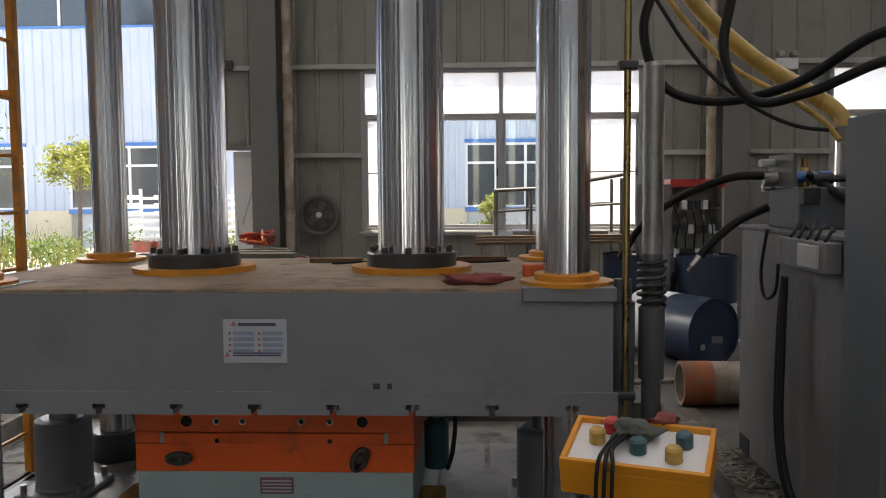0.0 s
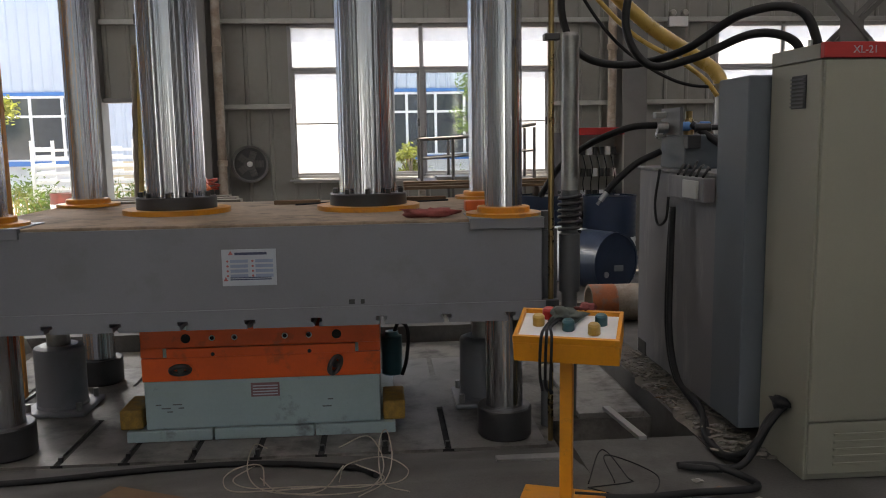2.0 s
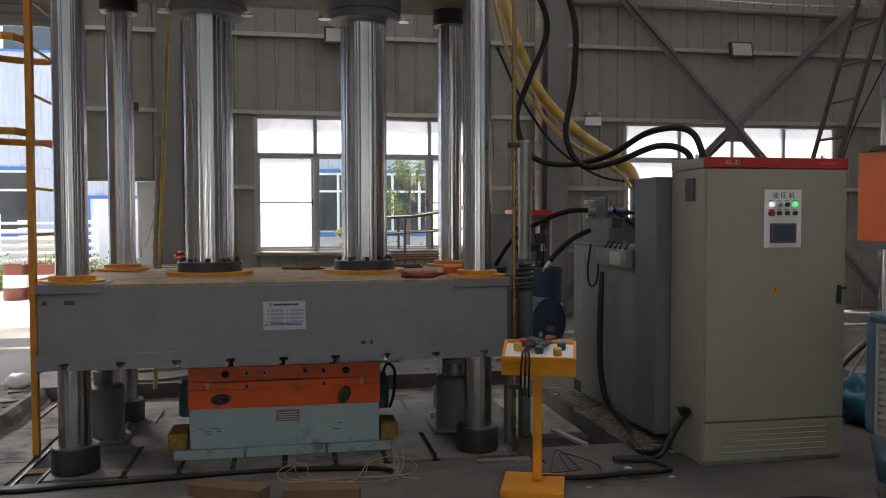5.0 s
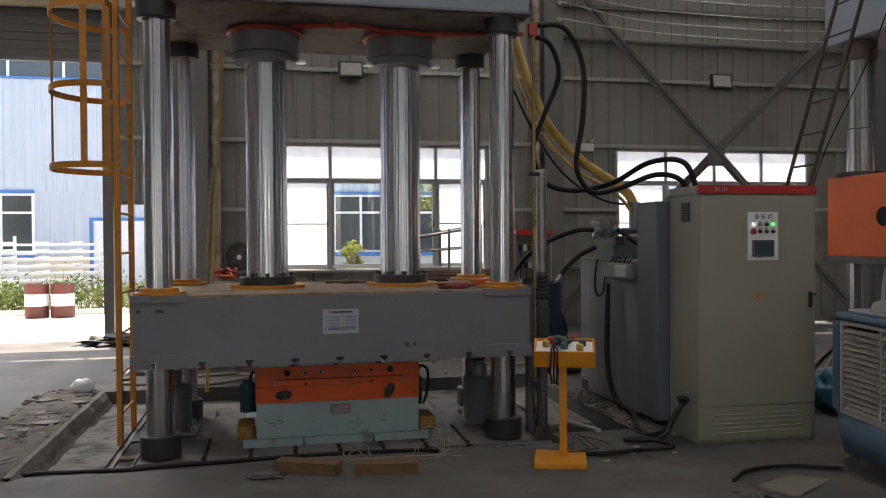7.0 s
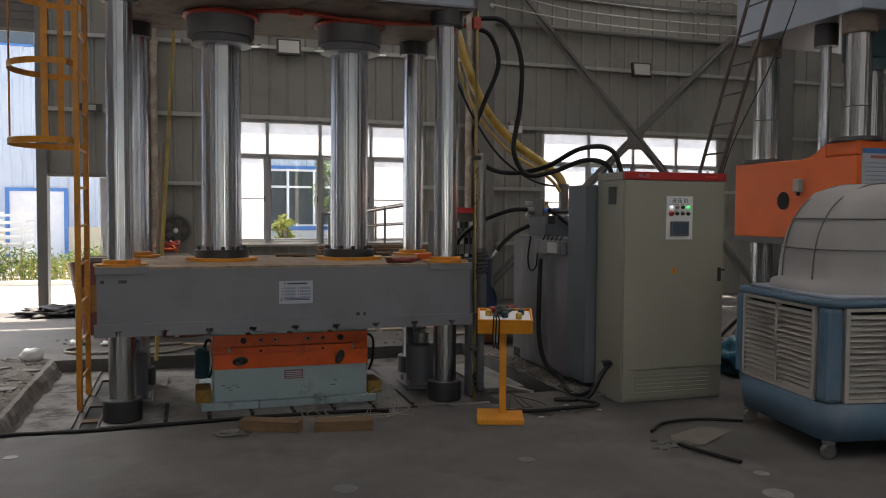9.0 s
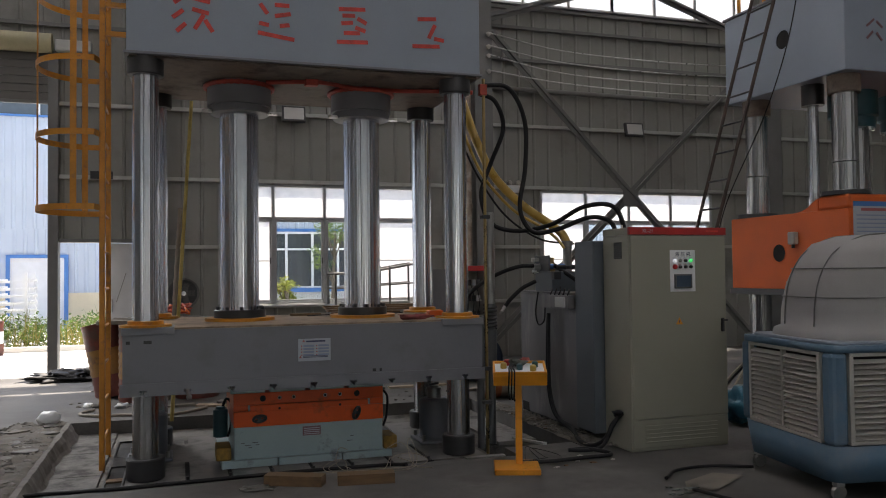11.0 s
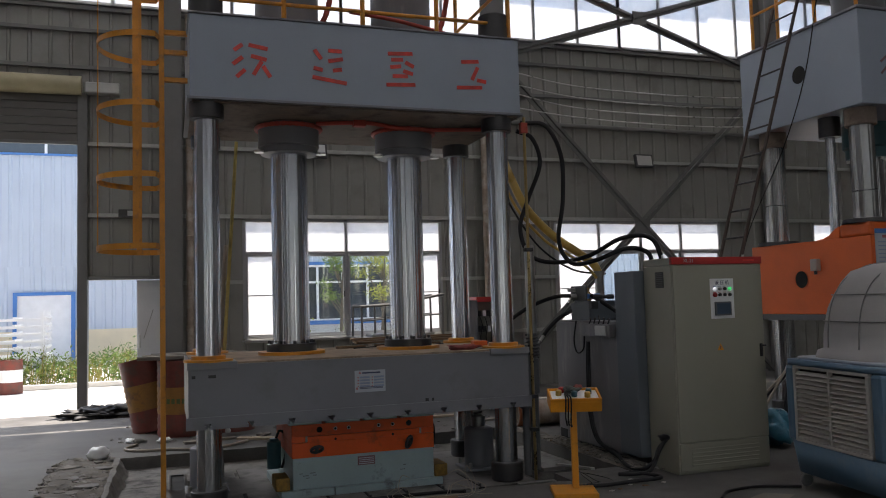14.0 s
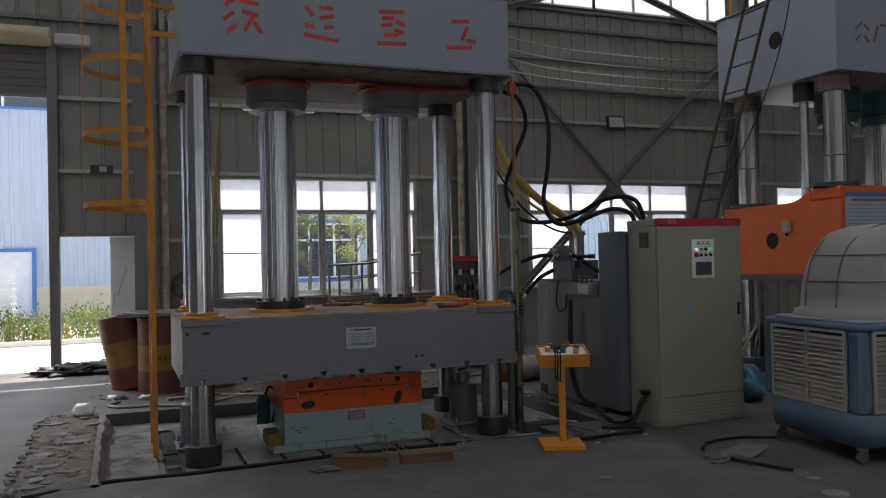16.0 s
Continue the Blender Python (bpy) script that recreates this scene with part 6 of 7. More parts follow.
for y in (8.62, 9.25):
    part("rail", rod((0.4, y, 1.5), (0.9, y, 1.52), 0.02, 8), "steelgrey", hr)
    part("rail", rod((0.9, y, 1.52), (1.74, y, 1.66), 0.02, 8), "steelgrey", hr)
    part("mid_rail", rod((0.4, y, 1.28), (1.74, y, 1.36), 0.014, 8), "steelgrey", hr)
part("deck", box(0.38, 1.78, 8.6, 9.28, 1.0, 1.03, 0.004), "steelgrey", hr)
part("tray", box(0.6, 1.6, 8.7, 9.15, 1.032, 1.07, 0.004), "iron", hr)
for k in range(3):
    pl = thing("plank", (0.9, 8.2, 0), label="rough timber plank on trestle clutter", category="plank")
    part("board", bar((0.2, 8.1 + 0.16 * k, 0.98 + 0.02 * k), (1.9, 8.2 + 0.14 * k, 0.99 + 0.02 * k), 0.12, 0.03), "wood", pl)
tr = thing("trestle", (1.0, 8.25, 0), label="low steel trestle carrying planks", category="trestle")
for x in (0.4, 1.7):
    part("leg", box(x - 0.03, x + 0.03, 8.05, 8.5, 0.0, 0.955, 0.004), "rustpipe", tr)

# drums with a bin of timber by the gate
banded = drum("oil_drum", (-2.2, 7.2, 0), (0, 0, 1), 0.29, 0.9, ((0, 0.3, "drumred"), (0.3, 0.66, "drumyellow"), (0.66, 1, "drumred")), "dark red oil drum with a yellow band")
drum("oil_drum", (-1.6, 7.3, 0), (0, 0, 1), 0.29, 0.9, ((0, 0.3, "drumred"), (0.3, 0.66, "drumyellow"), (0.66, 1, "drumred")), "dark red oil drum with a yellow band")
drum("oil_drum", (-2.5, 7.65, 0.03), (-0.2, 0.05, 1), 0.29, 0.9, ((0, 0.3, "drumred"), (0.3, 0.66, "drumyellow"), (0.66, 1, "drumred")), "leaning dark red oil drum with a yellow band")
for k in range(4):
    pl = thing("plank", (-2.2, 7.1 + 0.16 * k, 0.93), label="grey weathered plank lying across oil drums", category="plank")
    part("board", box(-2.72 + 0.05 * k, -1.35 - 0.06 * k, 6.95 + 0.15 * k, 7.08 + 0.15 * k, 0.93, 0.975 + 0.01 * (k % 2), 0.004), "paper", pl)
cb = thing("cable_bundle", (-1.8, 7.4, 0.99), label="tangle of orange-red cable on the planks", category="cable")
for k in range(5):
    random.seed(k)
    pts = [(-1.8 + random.uniform(-0.16, 0.16), 7.4 + random.uniform(-0.12, 0.12), 1.0 + 0.02 * k + random.uniform(0, 0.08)) for _ in range(8)]
    part("cable", hose(pts, 0.011, 6, 6), "pressorange" if k % 2 else "redhose", cb)
for k in range(7):
    turn = Matrix.Translation((-2.2, 7.2, 0.43)) @ Matrix.Rotation(radians(-34 + 12 * k), 4, "Z")
    part("print", box(-0.02, 0.02, -0.2985, -0.2965, -0.03, 0.03, 0, None, turn), "drumprint", banded, "faded green painted print")
film_ = thing("plastic_film", (-2.0, 6.75, 0), label="grey translucent plastic sheet hanging from drums", category="film")
part("sheet", hose([(-2.05, 6.85, 0.97), (-1.9, 6.83, 0.8), (-1.8, 6.82, 0.5), (-1.72, 6.8, 0.25), (-1.68, 6.78, 0.03)], 0.03, 8, 8, None, 0.2), "ductwhite", film_)
tp = thing("tarpaulin", (-3.1, 9.6, 0), label="black crumpled tarpaulin heaped by the gate", category="tarpaulin")
bm = lump(-3.1, 9.55, 0.03, 0.62, 0.2, 0.075, 23, None, 4, 0.9)
part("sheet", bm, "rubber", tp)
for k, (x, y, sx, sy, sz) in enumerate(((-3.45, 9.5, 0.28, 0.16, 0.09), (-2.85, 9.52, 0.36, 0.17, 0.11), (-3.15, 9.38, 0.3, 0.12, 0.06))):
    part("fold", lump(x, y, 0.03, sx, sy, sz, 27 + k, None, 4, 1.3), "shutter" if k == 1 else "rubber", tp)
hose_thing("garden_hose", [(-2.7, 6.5, 0.015), (-2.82, 6.25, 0.015), (-2.66, 6.05, 0.015), (-2.35, 6.0, 0.015), (-2.05, 5.85, 0.015), (-1.8, 5.9, 0.015), (-1.5, 6.2, 0.015)], 0.016, "string", "pale dusty hose lying on the floor by the drums", category="hose")
for k, (x, y) in enumerate(((-2.78, 6.78), (-2.66, 6.72), (-2.42, 6.62), (-1.3, 6.5), (-0.9, 6.4))):
    lt = thing("plastic_scrap", (x, y, 0), label="crumpled scrap of pale plastic on the floor", category="litter", group="litter")
    part("scrap", lump(x, y, 0.02, 0.07, 0.05, 0.028, 400 + k, None, 2, 1.1), "cardwhite" if k % 2 else "white", lt)
yp = thing("bamboo_pole", (-1.87, 5.5, 0), label="long yellow pole leaning beside the press", category="pole")
part("pole", lathe([(0, 0), (0.02, 0), (0.017, 3.3), (0, 3.3)], (-1.87, 5.52, -0.0), (0.2, -0.25, 3.3), 12), "bamboo", yp)
hose_thing("rope", [(-1.85, 5.48, 0.6), (-1.84, 5.47, 1.2), (-1.8, 5.42, 1.9), (-1.78, 5.4, 2.2)], 0.022, "string", "rope wound on the yellow pole", 0.15, category="rope")

# ---- bay details ----
for k in range(3):
    dp = thing("deck_plate", (1.3, 4.2 + 0.4 * k, -0.2), label="pale scuffed steel deck plate over the bay", category="plate")
    part("plate", box(1.07, 1.46, 3.8 + 0.42 * k, 4.21 + 0.42 * k, -0.134, -0.1 - 0.004 * k, 0.004), "decksteel", dp)
for x0, x1, mat in ((1.22, 1.24, "girt"),):
    bd = thing("timber_batten", (x0, 3.3, -0.13), label="dusty batten across the open shaft", category="batten")
    part("batten", bar((x0, 3.1, 0.008), (x1, 3.84, -0.085), 0.04, 0.02), mat, bd)
pl = thing("aluminium_bar", (0.65, 3.07, -0.068), label="flat aluminium bar on the edge of the bay", category="bar")
part("bar", box(0.48, 0.83, 3.04, 3.1, -0.068, -0.045, 0.003), "iron", pl)
dr = thing("drain_box", (-2.28, 3.6, -0.134), label="open dark iron cable trench beside the press foot", category="trench")
for a in ((-2.36, -2.345, 3.32, 5.2), (-2.225, -2.21, 3.32, 5.2), (-2.344, -2.226, 3.32, 3.335), (-2.344, -2.226, 5.185, 5.2)):
    part("side", box(*a, -0.134, -0.114), "castiron", dr)
# black sheet painted for the shade of a deeper trench
part("bottom", box(-2.344, -2.226, 3.336, 5.184, -0.134, -0.129), "hole", dr)
part("divider", box(-2.344, -2.226, 3.56, 3.66, -0.128, -0.116), "wood", dr)
part("divider", box(-2.344, -2.226, 4.1, 4.45, -0.128, -0.116), "castiron", dr)
for k in range(3):
    cp = thing("cover_plate", (-2.7, 4.2 + k, -0.2), label="worn concrete-grey cover slab in the bay", category="plate")
    part("plate", box(-2.86, -2.4, (2.9, 3.84, 4.76)[k], (3.83, 4.745, 5.72)[k], -0.134, -0.118, 0.005), "pitconc", cp)
for (x0, y0), (x1, y1), z in (((-1.2, 2.6), (-0.82, 2.42), 0.038), ((-0.72, 2.42), (-0.32, 2.36), 0.036)):
    wd = thing("timber_block", (x0, y0, 0), label="raw sawn timber block on the floor", category="timber")
    part("block", bar((x0, y0, z), (x1, y1, z), 0.12, 0.072), "wood", wd)
sl = thing("rag", (-1.28, 2.5, 0), label="dark oily rag beside the timber", category="rag")
part("cloth", lump(-1.28, 2.46, 0.012, 0.1, 0.06, 0.016, 31, None, 3, 0.9), "shutter", sl)
for k in range(6):
    random.seed(50 + k)
    x, y = -0.75 + 0.11 * k, 2.72
    R1, R2 = random.uniform(0.08, 0.25), random.uniform(0.05, 0.16)
    pts = [(x + R1 * math.cos(a + k) + 0.05 * a, y + R2 * math.sin(a + k) + random.uniform(-0.03, 0.03), 0.008 + (0.16 if k % 2 else 0.07) * max(0.0, math.sin(a + k)) + random.uniform(0, 0.02)) for a in (0, 0.9, 1.8, 2.7, 3.6, 4.5, 5.6)]
    hose_thing("wire_loop", pts, 0.0028, "string", "pale thin wire looped on the floor", category="wire", seg=6)
for k in range(2):
    random.seed(70 + k)
    pts = [(0.85 + random.uniform(-0.1, 0.1), 2.6, 0.01), (0.95, 2.85 + random.uniform(-0.1, 0.1), 0.05), (1.1 + random.uniform(-0.1, 0.2), 2.65, 0.01), (1.0, 2.5 + random.uniform(-0.1, 0.1), 0.01), (0.8, 2.55, 0.015)]
    hose_thing("thin_wire", pts, 0.003, "rubber", "thin dark wire tangled on the floor", category="wire", seg=6)
bb = thing("broken_board", (1.7, 1.5, 0), label="dusty cardboard sheet with black hose lengths on the floor", category="cardboard")
bm = bmesh.new()
vs = [bm.verts.new(p) for p in ((1.46, 1.36, 0.004), (1.68, 1.33, 0.012), (2.1, 1.6, 0.008), (1.92, 1.72, 0.015), (1.6, 1.6, 0.006))]
f = bm.faces.new(vs)
bmesh.ops.solidify(bm, geom=[f], thickness=0.006)
part("sheet", bm, "paper", bb)
hose_thing("hose_offcut", [(1.5, 1.68, 0.02), (1.7, 1.85, 0.02), (2.0, 1.88, 0.02), (2.3, 1.75, 0.02)], 0.012, "rubber", "cut length of black hose on the floor", category="hose")
hose_thing("hose_offcut", [(1.5, 1.36, 0.02), (1.55, 1.2, 0.02), (1.6, 1.05, 0.02), (1.65, 0.92, 0.02)], 0.012, "rubber", "cut length of black hose on the floor", category="hose")
for k in range(7):
    random.seed(90 + k)
    lm = thing("scrap", (1.4 + 0.05 * k, 1.4, 0), label="small grey scrap on the floor", category="scrap")
    part("piece", lump(1.38 + random.uniform(-0.06, 0.2), 1.42 + random.uniform(-0.1, 0.12), 0.006, 0.04, 0.02, 0.008, 90 + k, None, 1, 0.8), "cloth", lm)
for x, y, r, mat in ((-0.74, 1.17, 0.07, "darkgrey"), (0.43, 1.38, 0.055, "darkgrey"), (1.66, 0.75, 0.045, "cardwhite"), (1.51, 0.43, 0.08, "cardwhite"), (-2.6, 2.3, 0.04, "steelgrey")):
    fs = thing("floor_patch", (x, y, 0), label="flat round patch on the workshop floor", category="patch")
    part("disc", lathe([(0, 0.004), (r, 0.004), (r * 1.04, 0.001)], (x, y, 0), seg=20), mat, fs)
pb = thing("plastic_ball", (-3.05, 5.75, 0), label="crumpled white plastic bag on the broken edge", category="bag")
part("bag", lump(-3.05, 5.72, 0.07, 0.11, 0.09, 0.075, 41, None, 3, 0.25), "white", pb)
bf = thing("wrapped_motor", (3.25, 3.35, 0), label="motor wrapped in blue plastic film behind the cooler", category="motor")
part("film", lump(3.4, 3.3, 0.16, 0.15, 0.18, 0.16, 44, None, 3, 0.7), "bluefilm", bf)
for k in range(5):
    random.seed(120 + k)
    pts = [(3.0 + random.uniform(-0.2, 0.3), 3.6, 0.02), (3.2, 3.8 + random.uniform(0, 0.3), 0.04), (3.5 + random.uniform(0, 0.3), 3.7, 0.1), (3.9, 4.0 + random.uniform(-0.3, 0.3), 0.25 * random.random()), (4.4, 4.2, 0.5 + 0.2 * random.random())]
    hose_thing("loose_cable", pts, 0.013, "rubber" if k % 2 else "string", "loose cable between the cabinet and the second press", category="cable")

# broken concrete round the bay
rb = thing("rubble", (-3.1, 4.3, 0), label="broken concrete rubble and soil along the edge of the bay", category="rubble", kind="stuff")
random.seed(7)
bm = bmesh.new()
for k in range(620):
    if k % 3:
        x, y = random.uniform(-3.45, -2.92), random.uniform(2.75, 5.9)
    else:
        x, y = random.uniform(1.52, 1.68), random.uniform(2.95, 5.4)
    s = random.uniform(0.008, 0.032)
    lump(x, y, s * 0.35, s * random.uniform(0.8, 1.8), s * random.uniform(0.8, 1.6), s * 0.7, k, bm, 1, 0.5)
for k in range(160):
    x, y = random.uniform(-3.2, 2.8), random.uniform(5.8, 9.2)
    s = random.uniform(0.006, 0.02)
    lump(x, y, s * 0.35, s * 1.5, s, s * 0.7, k, bm, 1, 0.5)
for k in range(420):
    x, y = random.uniform(1.51, 1.74), random.uniform(2.75, 4.7)
    s = random.uniform(0.004, 0.015)
    lump(x, y, 0.02 + s * 0.35, s * random.uniform(0.8, 2.2), s * random.uniform(0.6, 1.4), s * 0.6, k + 900, bm, 1, 0.6)
part("pieces", bm, "rubble", rb, "", "stuff")
bm = bmesh.new()
for k in range(90):
    x, y, a = (random.uniform(1.5, 1.72), random.uniform(2.8, 4.6), random.uniform(0, 3.14)) if k < 60 else (random.uniform(-3.4, -2.95), random.uniform(3.0, 5.8), random.uniform(0, 3.14))
    n, z = random.uniform(0.03, 0.12), random.uniform(0.03, 0.05)
    bar((x, y, z), (x + n * math.cos(a), y + n * math.sin(a), z + random.uniform(-0.015, 0.02)), random.uniform(0.006, 0.022), 0.004, bm)
part("splinters", bm, "paper", rb, "", "stuff")
for nm, a, n in (("soil_bed", (-3.42, -2.88, 2.75, 5.85), 16), ("soil_bed", (1.505, 1.7, 2.9, 5.6), 14)):
    sb = thing(nm, (a[0], a[2], 0), label="low bed of soil and broken screed", category="soil", kind="stuff")
    bm = bmesh.new()
    g = [[None] * (4 * n + 1) for _ in range(n + 1)]
    for i in range(n + 1):
        for j in range(4 * n + 1):
            x, y = a[0] + (a[1] - a[0]) * i / n, a[2] + (a[3] - a[2]) * j / (4 * n)
            e = min(i, n - i, j, 4 * n - j)
            z = (0.002 if e == 0 else 0.008 + 0.03 * max(0, noise.noise((x * 5, y * 5, 1)) + 0.35) * min(1, e / 2))
            if e == 0:
                x += 0.05 * noise.noise((x * 3, y * 6, 4))
            g[i][j] = bm.verts.new((x, y, z))
    for i in range(n):
        for j in range(4 * n):
            bm.faces.new((g[i][j], g[i + 1][j], g[i + 1][j + 1], g[i][j + 1])).smooth = True
    part("soil", bm, "soil", sb, "", "stuff")
for k in range(7):
    random.seed(200 + k)
    x, y = -2.2 + 0.6 * k, 6.3 + 1.5 * random.random()
    pk = thing("plank", (x, y, 0), label="scrap board lying on the floor behind the press", category="plank")
    part("board", bar((x, y, 0.015), (x + random.uniform(0.5, 0.9), y + random.uniform(-0.3, 0.3), 0.015), 0.1, 0.025), "paletimber" if k % 2 else "paper", pk)

# chipped concrete edge that slopes into the bay, added paler to lift its shaded face
eg = thing("bay_edge", (PX0, 4.2, -0.134), label="chipped sloping concrete edge of the bay", category="edge", kind="structure")
bm = bmesh.new()
rows = []
for j in range(121):
    y = PY0 + 0.03 + (PY1 - PY0 - 0.04) * j / 120
    c = 0.035 * noise.noise((y * 3.1, 0.5, 2)) + 0.018 * noise.noise((y * 11, 2.5, 1))
    rows.append([bm.verts.new(p) for p in ((PX0 - 0.03, y, 0.003), (PX0 - 0.012, y, 0.016 + 0.2 * c), (PX0 + 0.025 + 0.5 * c, y, 0.012 + 0.3 * c), (PX0 + 0.055 + c, y, -0.035 + 0.4 * c), (PX0 + 0.075 + c, y, -0.09), (PX0 + 0.1 + c, y, -0.117))])
for a, b in zip(rows, rows[1:]):
    for j in range(5):
        bm.faces.new((a[j], a[j + 1], b[j + 1], b[j]))
bmesh.ops.recalc_face_normals(bm, faces=bm.faces)
part("edge", bm, "ledge", eg)

# broken slabs of screed on the edge of the bay
random.seed(31)
for k in range(14):
    x, y = random.uniform(-3.3, -3.0), 2.85 + 0.21 * k
    bm = bmesh.new()
    n = random.randint(5, 7)
    f = bm.faces.new([bm.verts.new((x + random.uniform(0.03, 0.15) * math.cos(6.283 * i / n), y + random.uniform(0.03, 0.13) * math.sin(6.283 * i / n), 0.022 + 0.008 * random.random())) for i in range(n)])
    e = bmesh.ops.extrude_face_region(bm, geom=[f])
    bmesh.ops.translate(bm, vec=(0, 0, -0.027), verts=[v for v in e["geom"] if isinstance(v, bmesh.types.BMVert)])
    bmesh.ops.recalc_face_normals(bm, faces=bm.faces)
    ck = thing("concrete_chunk", (x, y, 0), label="flat broken chunk of concrete screed", category="concrete", group="broken screed")
    part("chunk", bm, "pitconc" if k % 2 else "rubble", ck)
for k in range(16):
    random.seed(300 + k)
    x, y = (random.uniform(1.5, 1.7), random.uniform(3.0, 4.6)) if k < 9 else (random.uniform(0.9, 1.6), random.uniform(2.3, 2.6))
    sc = thing("litter", (x, y, 0), label="small pale scrap of litter on the floor", category="litter", group="litter")
    part("scrap", lump(x, y, 0.02 if k < 9 else 0.006, 0.05 * random.uniform(0.4, 1.3), 0.02, 0.006, 300 + k, None, 1, 0.7), "coolwhite" if k % 2 else "wood", sc)

# ---- outside ----
BY = 24.5
bl = thing("factory_building", (0, BY, 0), label="pale blue ribbed factory building with blue trim and beige plinth", category="building")


def facade(x0, x1, z0, z1, mat="bldg"):
    bm = bmesh.new()
    xs = []
    x = x0
    while x < x1:
        xs += [(x, 0.0), (min(x + 0.18, x1), 0.0), (min(x + 0.2, x1), -0.035), (min(x + 0.26, x1), -0.035)]
        x += 0.3
    xs.append((x1, 0.0))
    for (a, da), (b, db) in zip(xs, xs[1:]):
        if b > a:
            bm.faces.new([bm.verts.new(p) for p in ((a, BY + da, z0), (b, BY + db, z0), (b, BY + db, z1), (a, BY + da, z1))])
    part("wall", bm, mat, bl)


WINS = [(-16.5, -13.6), (-12.2, -8.5), (-0.1, 5.2), (9.0, 13.0), (16.0, 20.0)]
GX0, GX1 = -30.0, 34.0
facade(GX0, GX1, 3.0, 6.5)
px = GX0
edges = sorted(WINS + [(-6.86, -5.12)])
for a, b in edges:
    facade(px, a, 1.0, 3.0)
    part("plinth", box(px, a, BY - 0.06, BY + 0.2, 0, 1.0), "beige", bl)
    px = b
facade(px, GX1, 1.0, 3.0)
part("plinth", box(px, GX1, BY - 0.06, BY + 0.2, 0, 1.0), "beige", bl)
part("trim_band", box(GX0, GX1, BY - 0.08, BY + 0.1, 6.5, 6.56), "bldgblue", bl)
part("upper_glazing", box(GX0, GX1, BY, BY + 0.1, 6.56, 7.9), "darkglass", bl)
for k in range(40):
    x = GX0 + 1.6 * k
    part("mullion", box(x, x + 0.08, BY - 0.04, BY - 0.001, 6.56, 7.9), "white", bl)
part("roof", box(GX0, GX1, BY - 0.3, BY + 10, 7.9, 8.2), "bldgblue", bl)
part("body", box(GX0, GX1, BY + 0.25, BY + 10, 0, 7.9), "white", bl)
for a, b in WINS:
    w = part("window", box(a, b, BY + 0.02, BY + 0.06, 1.0, 3.0), "darkglass", bl, "dark window with white mullions")
    part("sill", box(a - 0.05, b + 0.05, BY - 0.1, BY - 0.062, 0.9, 1.04), "bldgblue", w)
    part("lintel", box(a - 0.05, b + 0.05, BY - 0.07, BY + 0.0, 2.96, 3.06), "bldgblue", w)
    n = max(2, round((b - a) / 0.95))
    for i in range(n + 1):
        x = a + (b - a) * i / n
        part("mullion", box(x - 0.04, x + 0.04, BY - 0.03, BY + 0.019, 1.04, 2.96), "white", w)
    for z in (1.06, 2.36, 2.92):
        part("mullion", box(a, b, BY - 0.02, BY + 0.016, z - 0.035, z + 0.035), "white", w)
bd = part("door", box(-6.75, -5.22, BY - 0.02, BY + 0.04, 0.02, 2.1), "white", bl, "white double door in a blue frame")
part("door_frame", box(-6.86, -6.75, BY - 0.09, BY + 0.05, 0, 2.2), "bldgblue", bd)
part("door_frame", box(-5.22, -5.1, BY - 0.09, BY + 0.05, 0, 2.2), "bldgblue", bd)
part("door_frame", box(-6.75, -5.22, BY - 0.09, BY + 0.05, 2.1, 2.2), "bldgblue", bd)
facade(-6.86, -5.12, 2.2, 3.0)


def leaves(bm, cx, cy, cz, rx, ry, rz, n, size, seed):
    rng = random.Random(seed)
    for _ in range(n):
        u, v, w = rng.gauss(0, 0.45), rng.gauss(0, 0.45), rng.gauss(0, 0.42)
        p = Vector((cx + u * rx, cy + v * ry, cz + w * rz))
        d = Vector((rng.uniform(-1, 1), rng.uniform(-1, 1), rng.uniform(-0.6, 0.9))).normalized() * size * rng.uniform(0.6, 1.3)
        s = d.cross(Vector((rng.uniform(-1, 1), rng.uniform(-1, 1), rng.uniform(-1, 1)))).normalized() * size * 0.35
        bm.faces.new([bm.verts.new(q) for q in (p - d, p + s, p + d, p - s)])


def tree(x, y, hgt, crown, seed, mat, label, n=1.0):
    ob = thing("tree", (x, y, 0), label=label, category="tree")
    rng = random.Random(seed)
    bm = lathe([(0.07, 0), (0.05, hgt * 0.4), (0.03, hgt * 0.75), (0, hgt * 0.9)], (x, y, 0), (0.04, 0, 1), 10)
    part("trunk", bm, "bark", ob)
    bm = bmesh.new()
    for k in range(9):
        a = rng.uniform(0, 6.28)
        z0 = hgt * rng.uniform(0.38, 0.7)
        p = Vector((x + crown * 0.7 * math.cos(a), y + crown * 0.7 * math.sin(a), z0 + hgt * rng.uniform(0.12, 0.28)))
        part("limb", rod((x + 0.02, y, z0), p, 0.016, 7), "bark", ob)
        leaves(bm, p.x, p.y, p.z, crown * 0.5, crown * 0.5, crown * 0.45, int(260 * n), 0.075 * (0.6 + 0.4 * n), seed * 31 + k)
    leaves(bm, x, y, hgt * 0.85, crown * 0.6, crown * 0.6, crown * 0.6, int(400 * n), 0.075 * (0.6 + 0.4 * n), seed * 77)
    part("crown", bm, mat, ob, "", "stuff")
    return ob


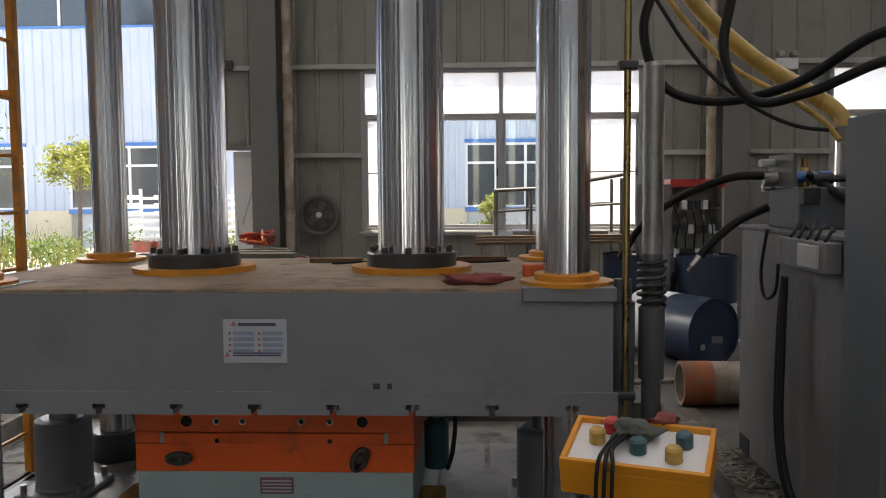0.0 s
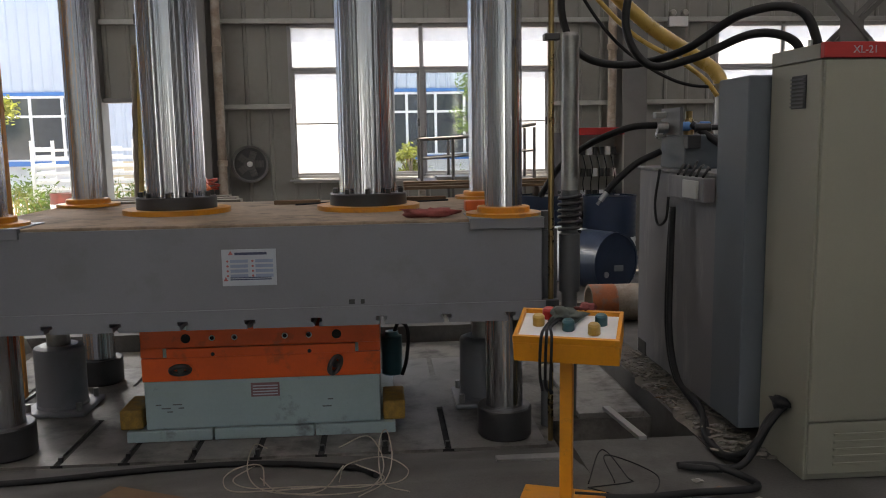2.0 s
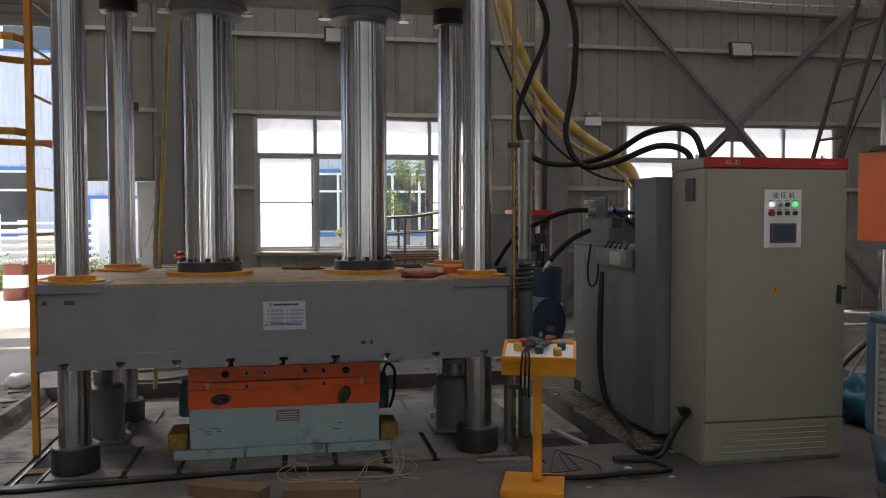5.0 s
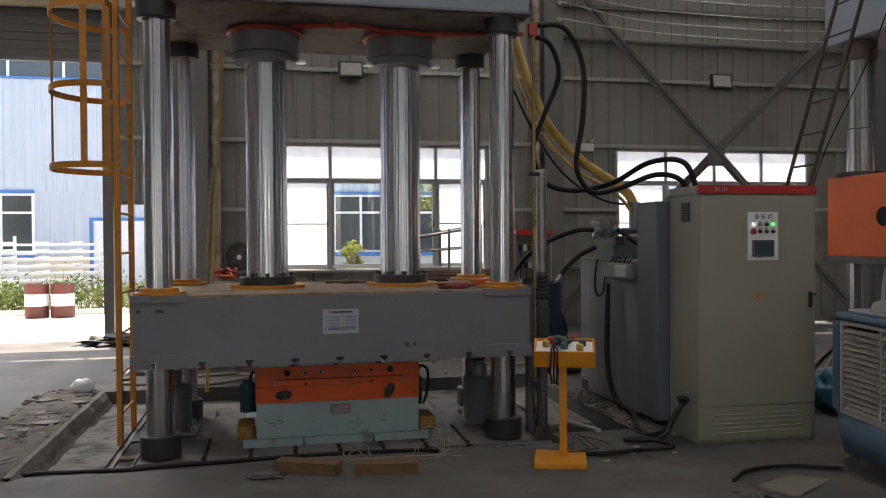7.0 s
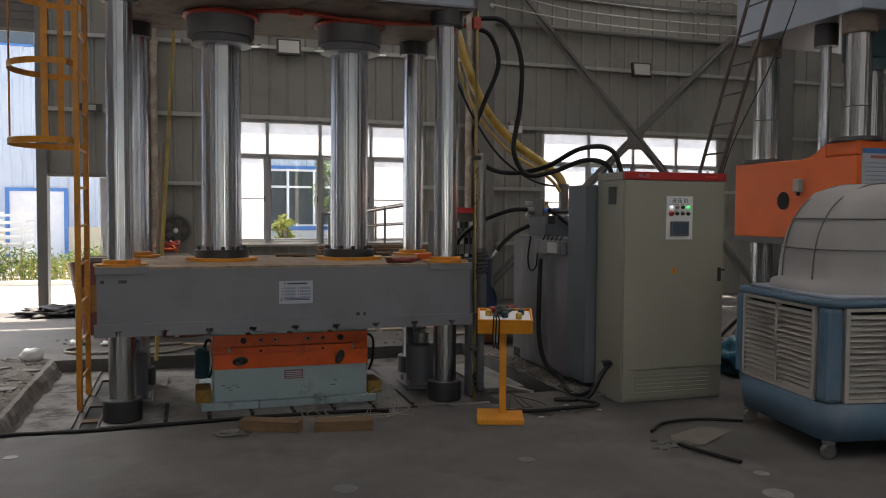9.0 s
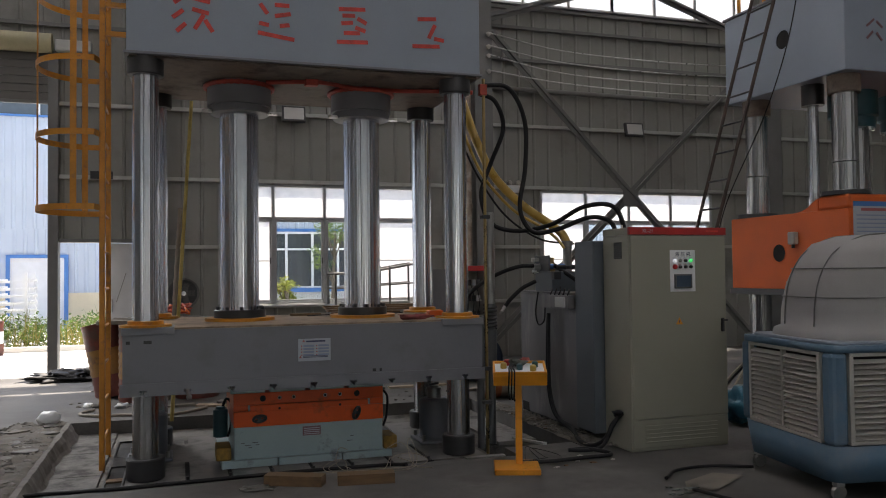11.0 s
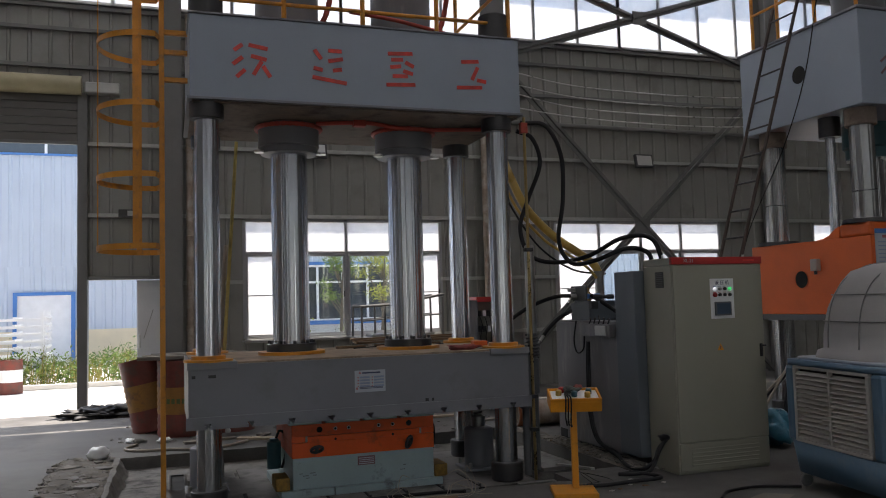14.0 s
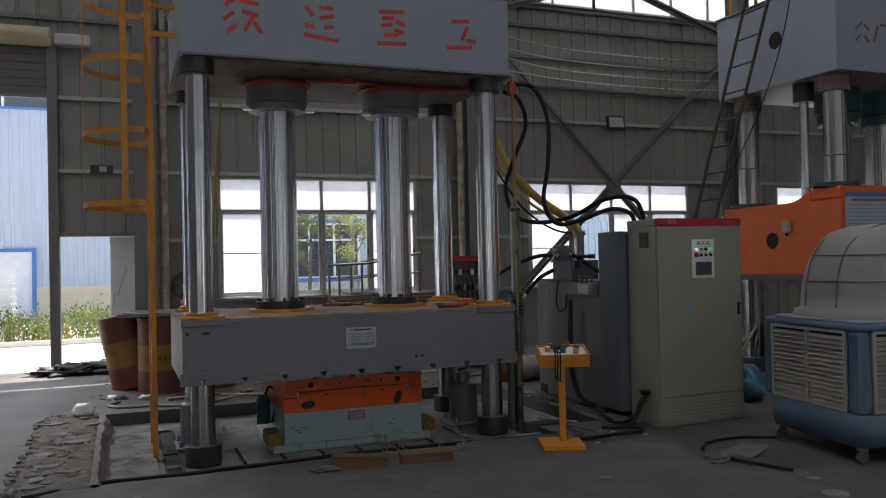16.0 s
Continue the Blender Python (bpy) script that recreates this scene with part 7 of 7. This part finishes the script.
tree(-9.75, 20, 2.9, 0.7, 3, "leafy", "young green tree with a loose crown before the factory")
tree(2.35, 19.7, 3.3, 0.55, 5, "leaf", "young green tree with a loose crown before the factory", 0.35)
tree(3.4, 19, 3.4, 0.65, 8, "leafy", "young yellow-green tree before the factory", 0.4)
tree(-13.2, 20.3, 3.6, 1.0, 11, "leaf", "young green tree with a loose crown before the factory")
tree(7.4, 19, 3.2, 0.9, 14, "leafy", "young yellow-green tree before the factory")
tree(0.5, 15.3, 1.5, 0.24, 19, "leafy", "small yellow-green shrub tree outside the window", 0.35)
hg = thing("hedge", (-4, 15.5, 0), label="loose green shrubs and weeds along the yard", category="shrubs", kind="stuff")
bm = bmesh.new()
rng = random.Random(4)
for k in range(95):
    x = -12 + 0.18 * k + rng.uniform(-0.1, 0.1)
    leaves(bm, x, 15.4 + rng.uniform(-0.4, 1.2), 0.24 + 0.45 * abs(noise.noise((x * 0.9, 7, 1))) + rng.uniform(0, 0.12), 0.34, 0.4, 0.4, 150, 0.06, k)
part("foliage", bm, "leaf", hg, "", "stuff")
bm = bmesh.new()
for k in range(1500):
    x, y = rng.uniform(-12, 5), 15.1 + rng.uniform(-0.2, 1.6)
    n = 0.3 + 0.7 * abs(noise.noise((x * 0.8, y, 3))) + rng.uniform(0, 0.3)
    dx, dy, w = rng.uniform(-0.22, 0.22), rng.uniform(-0.15, 0.15), rng.uniform(0.004, 0.009)
    a, b, c = Vector((x, y, 0)), Vector((x + dx * 0.4, y + dy * 0.4, n * 0.65)), Vector((x + dx, y + dy, n))
    bm.faces.new([bm.verts.new(p) for p in (a - Vector((w, 0, 0)), a + Vector((w, 0, 0)), b + Vector((w, 0, 0)), c, b - Vector((w, 0, 0)))])
part("tall_grass", bm, "drygrass", hg, "", "stuff")
part("kerb", box(-14, 6, 14.75, 14.9, -0.003, 0.1, 0.01), "yard", None, "low concrete kerb before the shrubs", "structure", "kerb")
pr = thing("pallet_stack", (-5.7, 16.4, 0), label="stack of white steel pallet frames in the yard", category="pallets")
for k in range(9):
    z = 0.1 + 0.16 * k
    for y in (15.95, 16.45, 16.95):
        part("bar", box(-6.9, -4.85, y - 0.025, y + 0.025, z, z + 0.05), "white", pr)
    for x in (-6.88, -6.2, -5.5, -4.9):
        part("bar", box(x, x + 0.05, 15.97, 16.93, z + 0.051, z + 0.09), "white", pr)
for x in (-6.88, -4.92):
    for y in (15.93, 16.97):
        part("post", box(x - 0.03, x + 0.03, y - 0.02, y + 0.02, 0, 1.6), "white", pr)
for x in (-5.73, -5.26):
    drum("oil_drum", (x, 14.3, 0), (0, 0, 1), 0.215, 0.64, ((0, 0.35, "drumred"), (0.35, 0.72, "white"), (0.72, 1, "drumred")), "red and white oil drum standing in the yard")
